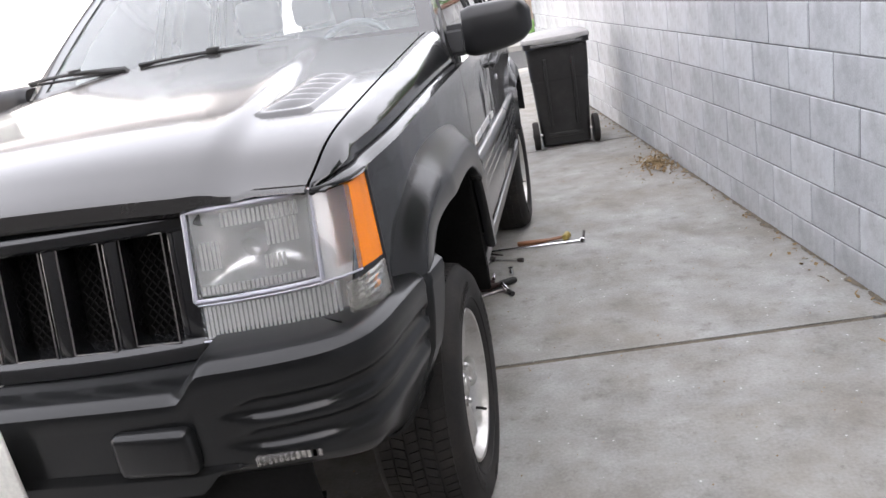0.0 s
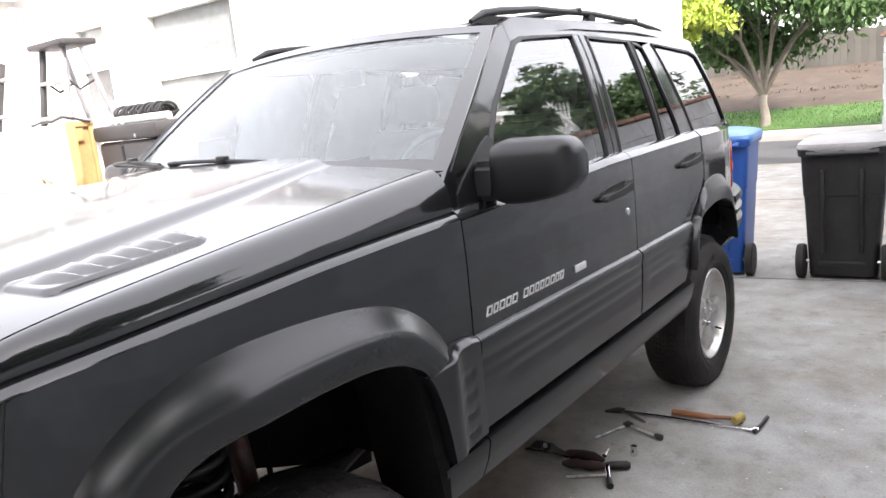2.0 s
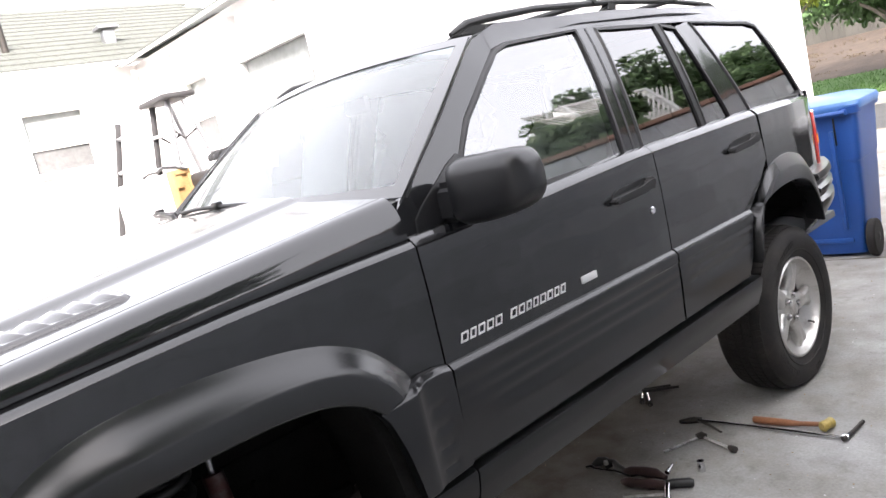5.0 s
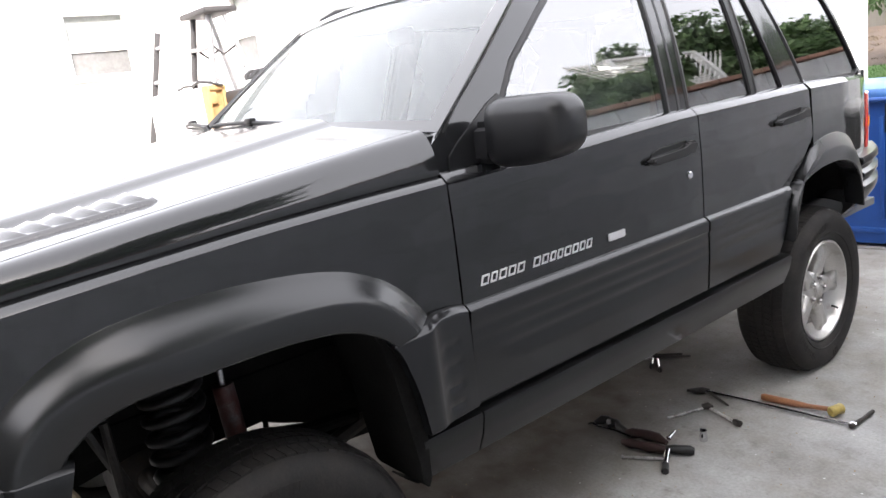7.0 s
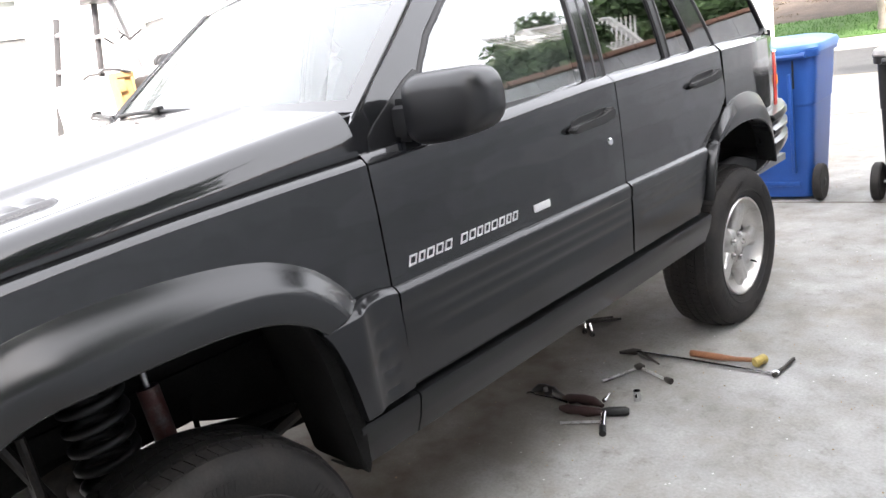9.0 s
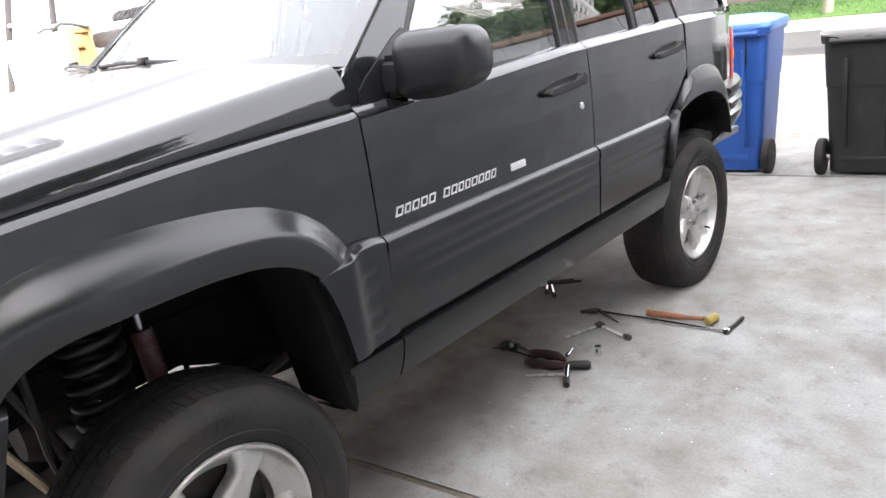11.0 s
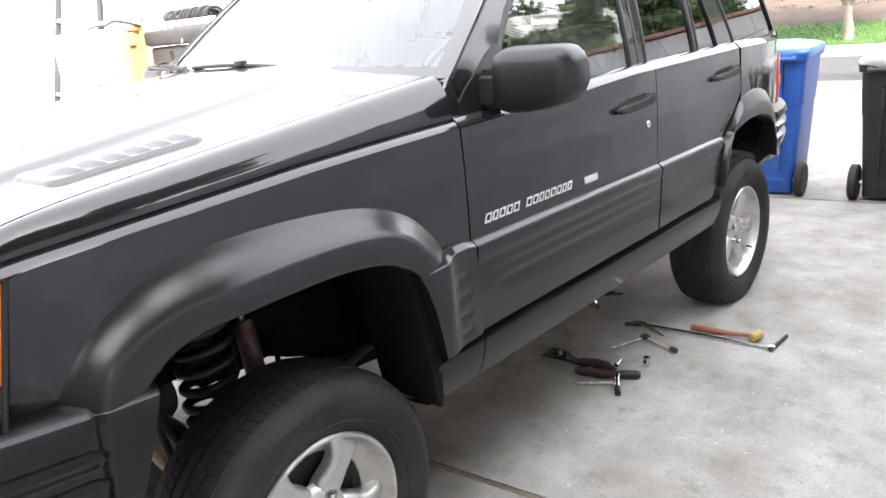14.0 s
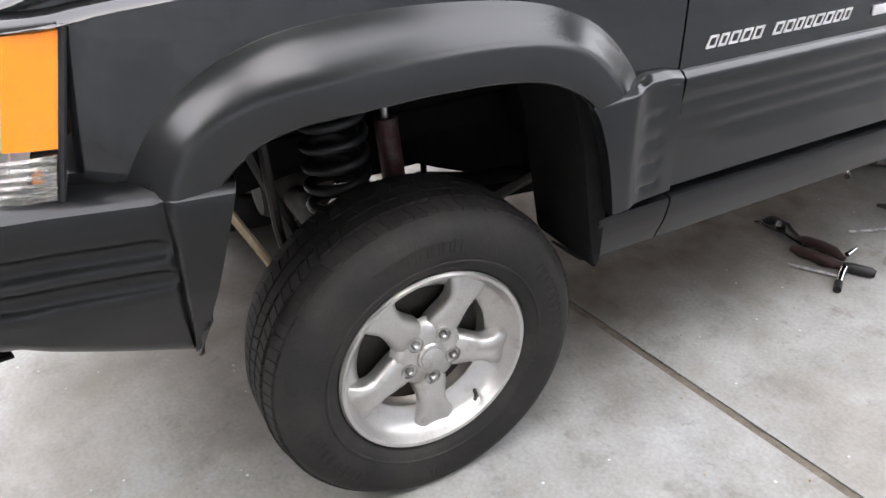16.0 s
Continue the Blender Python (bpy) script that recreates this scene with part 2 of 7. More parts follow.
def stain_and_shade(m, centre, radii, color, amount):
    """An old brown stain with a ragged edge, darkened further to paint in shade, round a place on the ground."""
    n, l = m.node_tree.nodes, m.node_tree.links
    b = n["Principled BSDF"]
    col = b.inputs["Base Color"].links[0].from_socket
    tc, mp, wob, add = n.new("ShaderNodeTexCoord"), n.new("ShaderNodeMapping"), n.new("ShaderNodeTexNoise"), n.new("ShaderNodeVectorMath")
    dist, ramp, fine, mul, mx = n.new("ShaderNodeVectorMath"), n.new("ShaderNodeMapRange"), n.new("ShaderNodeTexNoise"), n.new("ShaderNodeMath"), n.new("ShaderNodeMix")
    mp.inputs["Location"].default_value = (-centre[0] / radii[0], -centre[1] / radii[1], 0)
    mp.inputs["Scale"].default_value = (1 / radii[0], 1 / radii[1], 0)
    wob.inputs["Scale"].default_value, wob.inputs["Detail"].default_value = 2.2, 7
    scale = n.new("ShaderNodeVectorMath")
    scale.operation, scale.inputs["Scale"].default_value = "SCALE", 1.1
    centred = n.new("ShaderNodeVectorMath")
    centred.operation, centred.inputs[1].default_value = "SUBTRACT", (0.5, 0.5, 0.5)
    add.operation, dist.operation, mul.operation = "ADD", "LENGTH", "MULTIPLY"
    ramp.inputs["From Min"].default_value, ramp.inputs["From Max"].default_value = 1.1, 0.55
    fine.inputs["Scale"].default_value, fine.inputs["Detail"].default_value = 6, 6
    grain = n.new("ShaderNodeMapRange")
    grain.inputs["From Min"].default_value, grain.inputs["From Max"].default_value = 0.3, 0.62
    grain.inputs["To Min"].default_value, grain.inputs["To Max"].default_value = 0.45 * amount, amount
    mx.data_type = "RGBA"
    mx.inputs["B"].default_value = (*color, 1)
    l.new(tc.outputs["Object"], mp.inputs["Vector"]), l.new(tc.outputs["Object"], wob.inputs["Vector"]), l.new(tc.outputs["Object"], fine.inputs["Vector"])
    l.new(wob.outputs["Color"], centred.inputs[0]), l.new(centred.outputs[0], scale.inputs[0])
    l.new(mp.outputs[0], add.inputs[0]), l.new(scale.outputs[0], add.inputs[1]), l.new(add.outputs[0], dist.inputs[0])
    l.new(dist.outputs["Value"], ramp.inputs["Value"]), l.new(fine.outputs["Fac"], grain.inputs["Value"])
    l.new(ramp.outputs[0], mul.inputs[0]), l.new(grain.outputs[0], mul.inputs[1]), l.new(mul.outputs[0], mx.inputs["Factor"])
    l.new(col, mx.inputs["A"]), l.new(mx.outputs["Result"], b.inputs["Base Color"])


# brown stain under the car, its colour also carrying painted under-car shade
stain_and_shade(CONCRETE, (-0.08, 1.2), (0.86, 2.0), (0.095, 0.078, 0.057), 0.95)
JOINT = mat("dirty_joint", (0.125, 0.105, 0.080), 0.95, 0, 0.4, 20, 150)
BLOCK = mat("pale_painted_block", (0.49, 0.51, 0.53), 0.85, 0, 0.16, 9, 130, bump=0.0015, bump_scale=110, random_vary=0.12, second=(0.33, 0.34, 0.35), second_scale=5, second_amount=(0.46, 0.76))
MORTAR = mat("grey_mortar", (0.17, 0.17, 0.175), 0.95, 0, 0.2, 30, 200)
COPING = mat("terracotta_coping", (0.25, 0.135, 0.095), 0.8, 0, 0.2, 10, 100, bump=0.002)
STUCCO = mat("white_stucco", (0.80, 0.78, 0.77), 0.9, 0, 0.05, 6, 150, bump=0.003, bump_scale=70)
TRIM = mat("white_painted_wood", (0.80, 0.80, 0.78), 0.55, 0, 0.06, 12, 150)
PANE = mat("dark_window_pane", (0.045, 0.047, 0.048), 0.10, 0, 0.15, 2, 20, coat=0.1, spec=0.3)
MID_PANE = mat("mid_grey_window_pane", (0.14, 0.14, 0.14), 0.12, 0, 0.25, 2, 20, coat=0.1, spec=0.3)
PALE_PANE = mat("curtained_window_pane", (0.25, 0.265, 0.26), 0.10, 0, 0.15, 2, 20, coat=0.1, spec=0.3)
SHINGLE = mat("green_grey_shingle", (0.085, 0.09, 0.078), 0.9, 0, 0.35, 16, 140, random_vary=0.25, bump=0.003)
RAW_WOOD = mat("raw_yellow_wood", (0.36, 0.225, 0.095), 0.75, 0, 0.2, 14, 120)
GREY_BIN = mat("dark_grey_resin", (0.035, 0.033, 0.034), 0.6, 0, 0.15, 8, 200)
BLACK_BIN = mat("scuffed_black_bin_plastic", (0.008, 0.0077, 0.0077), 0.5, 0, 0.25, 8, 150, second=(0.017, 0.016, 0.0155), second_scale=9)
# lid painted paler than the dark body for the sky it reflects
BIN_LID = mat("sky_paled_bin_lid", (0.24, 0.235, 0.23), 0.45, 0, 0.25, 9, 150)
BLUE_BIN = mat("blue_bin_plastic", (0.014, 0.072, 0.29), 0.42, 0, 0.15, 6, 150)
# lid blue lightened to paint sunlight onto it
BLUE_LID = mat("sunlit_blue_lid", (0.06, 0.17, 0.42), 0.35, 0, 0.2, 6, 150)
ALU = mat("ladder_aluminium", (0.30, 0.30, 0.31), 0.4, 0.6, 0.15, 20)
ASPHALT = mat("asphalt", (0.05, 0.05, 0.051), 0.9, 0, 0.2, 3, 200, bump=0.003)
PAVEMENT = mat("pale_pavement", (0.27, 0.265, 0.25), 0.9, 0, 0.12, 4, 120)
stained(BLOCK, 14.0, 0.58, 0.74, (0.26, 0.265, 0.27), 0.5)
SOIL = mat("dry_brown_bank", (0.048, 0.033, 0.023), 0.95, 0, 0.4, 3, 40, bump=0.02, bump_scale=9, second=(0.066, 0.047, 0.032), second_scale=1.2)
LAWN = mat("lawn_soil", (0.05, 0.11, 0.02), 0.95, 0, 0.25, 2, 60)
GRASS = mat("grass_blades", (0.05, 0.125, 0.018), 0.7, 0, 0.3, 3, 40)
SCRUB = mat("dry_scrub", (0.085, 0.065, 0.042), 0.9, 0, 0.4, 5, 40)
BARK = mat("pale_bark", (0.17, 0.15, 0.125), 0.9, 0, 0.3, 12, 60, bump=0.006, bump_scale=30)
LEAF = mat("green_leaf", (0.055, 0.11, 0.03), 0.6, 0, 0.4, 1.5, 20)
LEAF_LIGHT = mat("yellow_green_leaf", (0.30, 0.38, 0.05), 0.6, 0, 0.35, 2, 20)
DRY_LEAF = mat("dry_leaf", (0.26, 0.18, 0.09), 0.8, 0, 0.35, 8, 60)
FLOWER = mat("pink_flower", (0.6, 0.07, 0.2), 0.6, 0, 0.2)
FENCE_BEIGE = mat("grey_beige_fence", (0.075, 0.071, 0.061), 0.9, 0, 0.2, 2, 60, random_vary=0.15)
LATTICE = mat("white_lattice", (0.78, 0.78, 0.76), 0.6, 0, 0.05)
WOOD_HANDLE = mat("hickory_handle", (0.24, 0.10, 0.045), 0.5, 0, 0.25, 20, 150, coat=0.2)
YELLOW_HEAD = mat("yellow_mallet_face", (0.36, 0.27, 0.07), 0.5, 0, 0.25, 30)
RED_RAG = mat("dark_red_grip", (0.028, 0.010, 0.009), 0.7, 0, 0.3, 30, 200)
HOSE = mat("black_hose", (0.015, 0.015, 0.016), 0.5, 0, 0.2)


# ---- mesh helpers ----
def thicken(bm, depth):
    """Gives a sheet an inner face at depth behind it and a rim round its borders."""
    bm.normal_update()
    faces, borders = bm.faces[:], [e for e in bm.edges if len(e.link_faces) == 1]
    inner = {v: bm.verts.new(v.co - v.normal * depth) for v in bm.verts[:]}
    rims = []
    for e in borders:
        l = e.link_loops[0]
        rims.append((l.link_loop_next.vert, l.vert))
    for f in faces:
        bm.faces.new([inner[v] for v in reversed(f.verts)])
    for b, a in rims:
        bm.faces.new((b, a, inner[a], inner[b]))


def finish(name, bm, material, parent=None, label="", angle=35, solid=0.0, recalc=True):
    if recalc:
        bmesh.ops.recalc_face_normals(bm, faces=bm.faces)
    if solid:
        thicken(bm, solid)
    me = bpy.data.meshes.new(name)
    bm.to_mesh(me)
    bm.free()
    me.materials.append(material)
    me.shade_smooth()
    me.set_sharp_from_angle(angle=radians(angle))
    ob = new(name, me)
    if parent is not None:
        ob.parent = parent
    if label:
        ob["label"] = label
    return ob


def part(name, bm, material, parent, label="", angle=35, solid=0.0, recalc=True):
    return finish(name, bm, material, parent, label, angle, solid, recalc)


def thing(name, label, category, loc=(0, 0, 0), group="", kind="", rz=0.0):
    e = new(name)
    e.matrix_world = pose(*loc, 0, 0, rz)
    return tagged(e, label, category, group, kind)


def box(bm, x0, x1, y0, y1, z0, z1, bevel=0.0, seg=2, m=None):
    vs = [bm.verts.new((x, y, z)) for x in (x0, x1) for y in (y0, y1) for z in (z0, z1)]
    fs = [bm.faces.new([vs[i] for i in f]) for f in ((0, 1, 3, 2), (4, 6, 7, 5), (0, 4, 5, 1), (2, 3, 7, 6), (0, 2, 6, 4), (1, 5, 7, 3))]
    if m is not None:
        for v in vs:
            v.co = m @ v.co
    if bevel:
        es = list({e for f in fs for e in f.edges})
        bmesh.ops.bevel(bm, geom=es, offset=bevel, segments=seg, profile=0.5, affect="EDGES")
    return bm


def prism(bm, poly, a, b, axis=0, bevel=0.0):
    """A polygon in the two other axes, drawn out along axis from a to b."""
    def at(p, q):
        return {0: (q, p[0], p[1]), 1: (p[0], q, p[1]), 2: (p[0], p[1], q)}[axis]
    lo, hi = [bm.verts.new(at(p, a)) for p in poly], [bm.verts.new(at(p, b)) for p in poly]
    n = len(poly)
    fs = [bm.faces.new(lo), bm.faces.new(hi[::-1])] + [bm.faces.new((lo[i], hi[i], hi[(i + 1) % n], lo[(i + 1) % n])) for i in range(n)]
    if bevel:
        bmesh.ops.bevel(bm, geom=list({e for f in fs for e in f.edges}), offset=bevel, segments=2, affect="EDGES")
    return bm


def grid(bm, rows, close=False):
    vs = [[bm.verts.new(p) for p in r] for r in rows]
    for a, b in zip(vs, vs[1:]):
        for i in range(len(a) - (0 if close else 1)):
            j = (i + 1) % len(a)
            bm.faces.new((a[i], b[i], b[j], a[j]))
    return bm


def tube(bm, pts, r, n=10, caps=True, taper=None):
    """A round bar along points; taper: a radius for each point."""
    pts = [Vector(p) for p in pts]
    rows, up = [], Vector((0, 0, 1))
    for i, p in enumerate(pts):
        d = (pts[min(i + 1, len(pts) - 1)] - pts[max(i - 1, 0)]).normalized()
        if i == 0:
            side = d.cross(up)
            if side.length < 0.05:
                side = d.cross(Vector((1, 0, 0)))
        else:
            side = side - d * side.dot(d)
        side.normalize()
        top = side.cross(d)
        rr = taper[i] if taper else r
        rows.append([p + side * (rr * math.cos(k / n * math.tau)) + top * (rr * math.sin(k / n * math.tau)) for k in range(n)])
    vs = [[bm.verts.new(q) for q in row] for row in rows]
    for a, b in zip(vs, vs[1:]):
        for k in range(n):
            bm.faces.new((a[k], a[(k + 1) % n], b[(k + 1) % n], b[k]))
    if caps:
        bm.faces.new(vs[0][::-1]), bm.faces.new(vs[-1])
    return bm


def lathe(bm, profile, centre, axis=0, n=48):
    """Turns (radius, along) pairs round an axis through centre."""
    c = Vector(centre)
    rows = []
    for r, a in profile:
        ring = []
        for k in range(n):
            u, v = r * math.cos(k / n * math.tau), r * math.sin(k / n * math.tau)
            ring.append(c + Vector({0: (a, u, v), 1: (u, a, v), 2: (u, v, a)}[axis]))
        rows.append(ring)
    return grid(bm, rows, close=True)


def lerp(table, t):
    """Straight interpolation in rows of (t, value or values...)."""
    if t <= table[0][0]:
        return table[0][1:]
    for a, b in zip(table, table[1:]):
        if t <= b[0]:
            f = (t - a[0]) / (b[0] - a[0])
            return tuple(p + f * (q - p) for p, q in zip(a[1:], b[1:]))
    return table[-1][1:]


def smooth_lerp(table, t):
    """The same with rounded corners."""
    h = 0.05
    vals = [lerp(table, t + h * k) for k in (-1, -0.5, 0, 0.5, 1)]
    return tuple(sum(v) / 5 for v in zip(*vals))


def steps(a, b, n):
    return [a + (b - a) * i / n for i in range(n + 1)]


# ---- ground ----
WALL_O, WALL_S = Vector((2.55, 0, 0)), Vector((-0.1676, 0.9859, 0))
WALL_N = Vector((-0.9859, -0.1676, 0))
bm = bmesh.new()
prof = [(-60, -0.03), (11.9, -0.03), (11.95, -0.06), (16.4, -0.06), (16.42, 0.06), (17.7, 0.08), (17.72, 0.10), (20.5, 0.42), (27, 1.45), (40, 2.2), (400, 2.3)]
xs = [-400, -60, -30, -15, -8, -4, 0, 4, 8, 15, 30, 60, 400]
grid(bm, [[(x, y, z) for y, z in prof] for x in xs])
tagged(finish("ground", bm, SOIL, angle=20), "bare brown earth sheet under the driveway and street", "ground", kind="structure")


def strip(name, y0, y1, z0, z1, material, label, category, x0=-60, x1=60, n=1, thick=0.05):
    bm = bmesh.new()
    prism(bm, [(y0, z0 - thick), (y1, z1 - thick), (y1, z1), (y0, z0)], x0, x1, 0)
    return tagged(finish(name, bm, material), label, category, kind="structure")


strip("road", 11.95, 16.4, -0.045, -0.045, ASPHALT, "grey asphalt residential street", "road")
strip("kerb", 16.4, 16.55, 0.075, 0.085, PAVEMENT, "pale concrete kerb along the street", "kerb", thick=0.15)
strip("pavement", 16.56, 17.7, 0.08, 0.095, PAVEMENT, "pale concrete pavement across the street", "pavement")
strip("lawn", 17.72, 20.5, 0.115, 0.435, LAWN, "green lawn on the bank across the street", "lawn")

# driveway slabs: joints lie square to the block wall
driveway = tagged(new("driveway"), "grey worn concrete driveway with dirty expansion joints", "driveway", kind="structure")
slab_edges = [-5.3, -3.4, 0.64, 4.62, 8.3, 11.9]
for a, b in zip(slab_edges, slab_edges[1:]):
    bm = bmesh.new()
    g = 0.011

    def edge(y0, side):
        x = (2.55 - 0.17 * y0 / 1) / (1 + 0.17 * 0.105) if side else -9.0
        return (x - 0.004 if side else x, y0 + 0.1056 * x)
    poly = [edge(a + g, 0), edge(a + g, 1), edge(b - g, 1), edge(b - g, 0)]
    prism(bm, poly, -0.12, 0.0, 2, bevel=0.003)
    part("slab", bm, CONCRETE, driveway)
bm = bmesh.new()
prism(bm, [(-9, -6), (3.4, -6), (0.5, 11.9), (-9, 11.9)], -0.1, -0.003, 2)
part("joint_filler", bm, JOINT, driveway, "brown dirt packed in the slab joints")

# unseen wall added at the drive's near end to block skylight and darken reflections
bm = bmesh.new()
box(bm, -6.2, 3.2, -4.45, -4.2, -0.05, 3.0)
tagged(finish("unseen_south_wall", bm, UNSEEN_WALL), "unseen dark brown wall added behind the camera to darken front reflections", "wall", kind="structure")

# ---- block wall ----
wall = tagged(new("wall_east"), "pale blue-grey painted concrete block wall", "wall", kind="structure")
wall.matrix_world = Matrix(((-WALL_N.x, WALL_S.x, 0, WALL_O.x), (-WALL_N.y, WALL_S.y, 0, WALL_O.y), (0, 0, 1, 0), (0, 0, 0, 1)))
bm = bmesh.new()
box(bm, 0.005, 0.19, -5.5, 10.95, -0.1, 1.76)
part("mortar_core", bm, MORTAR, wall)
block_meshes = []
for k in range(5):
    rnd = random.Random(k)
    bm = bmesh.new()
    box(bm, 0, 0.2, 0.0035, 0.4025, 0.0030, 0.1995, bevel=0.003, seg=1)
    for v in bm.verts:
        v.co.x += rnd.uniform(-0.0015, 0.0015)
    bmesh.ops.recalc_face_normals(bm, faces=bm.faces)
    me = bpy.data.meshes.new("block")
    bm.to_mesh(me)
    bm.free()
    me.materials.append(BLOCK)
    block_meshes.append(me)
rnd = random.Random(5)
for k in range(9):
    z = 0.14 + 0.2027 * (k - 1)
    s = (3.05 if k % 2 == 0 else 2.847) - 0.406 * 20
    while s < 10.7:
        if s > -5.5 + 1.2:
            o = new("block", rnd.choice(block_meshes))
            o.parent = wall
            o.location = (rnd.uniform(-0.002, 0.002), s, z)
        s += 0.406
bm = bmesh.new()
for i in range(54):
    box(bm, -0.03, 0.23, -5.4 + i * 0.305, -5.4 + i * 0.305 + 0.297, 1.765, 1.815, bevel=0.008, seg=1)
part("coping", bm, COPING, wall, "terracotta coping tiles along the wall top")


# ---- the car ----
XC = 0.05
car = thing("parked_car", "dark charcoal four-door sport utility vehicle with lifted suspension", "car")
PLAN = [(-0.62, 0.80), (-0.55, 0.842), (-0.36, 0.883), (0, 0.902), (0.3, 0.906), (0.6, 0.908), (1.6, 0.914), (2.5, 0.905), (2.9, 0.885), (3.16, 0.845), (3.35, 0.79), (3.47, 0.725), (3.53, 0.66)]
VERT = [(0.45, -0.03), (0.62, -0.010), (0.8, -0.004), (0.95, 0.0), (1.1, 0.0), (1.2, -0.004), (1.3, -0.01)]


def side_x(y, z):
    return smooth_lerp(PLAN, y)[0] + lerp(VERT, z)[0]


def mir(side, p):
    return (XC + side * (p[0] - XC), p[1], p[2])


def skin(side, rows):
    """Rows of points (y rising along a row set, z rising inside a row) as an outward-facing sheet."""
    bm = bmesh.new()
    rows = [[mir(side, p) for p in r] for r in rows]
    grid(bm, rows if side > 0 else rows[::-1])
    return bm


CREASE = [(-0.62, 1.14), (-0.536, 1.148), (-0.36, 1.168), (-0.17, 1.182), (0.06, 1.198), (0.35, 1.208), (0.58, 1.213), (1.1, 1.222), (1.54, 1.238), (2.5, 1.24), (3.1, 1.228), (3.66, 1.21)]
HOOD_EDGE = [(-0.67, 0.765, 1.140), (-0.655, 0.770, 1.148), (-0.64, 0.773, 1.165), (-0.60, 0.780, 1.190), (-0.52, 0.785, 1.220), (-0.40, 0.793, 1.242), (-0.2, 0.797, 1.265), (0.0, 0.802, 1.288), (0.2, 0.806, 1.309), (0.4, 0.811, 1.330), (0.62, 0.819, 1.350)]
FLARE_OUT = [(-0.520, 0.870), (-0.507, 0.925), (-0.462, 0.990), (-0.400, 1.050), (-0.320, 1.094), (-0.220, 1.115), (-0.100, 1.121), (0.050, 1.116), (0.200, 1.097), (0.310, 1.060), (0.385, 1.010), (0.435, 0.955), (0.466, 0.902)]
FLARE_MID = [(-0.458, 0.870), (-0.446, 0.925), (-0.418, 0.972), (-0.357, 1.011), (-0.250, 1.034), (-0.120, 1.042), (0.020, 1.044), (0.150, 1.038), (0.250, 1.021), (0.312, 0.995), (0.360, 0.950), (0.395, 0.900)]
ARCH_IN = [(-0.385, 0.865), (-0.362, 0.910), (-0.332, 0.938), (-0.270, 0.961), (-0.200, 0.970), (-0.100, 0.974), (0.030, 0.975), (0.140, 0.969), (0.235, 0.950), (0.290, 0.920), (0.328, 0.880)]


def crease(y):
    return smooth_lerp(CREASE, y)[0]


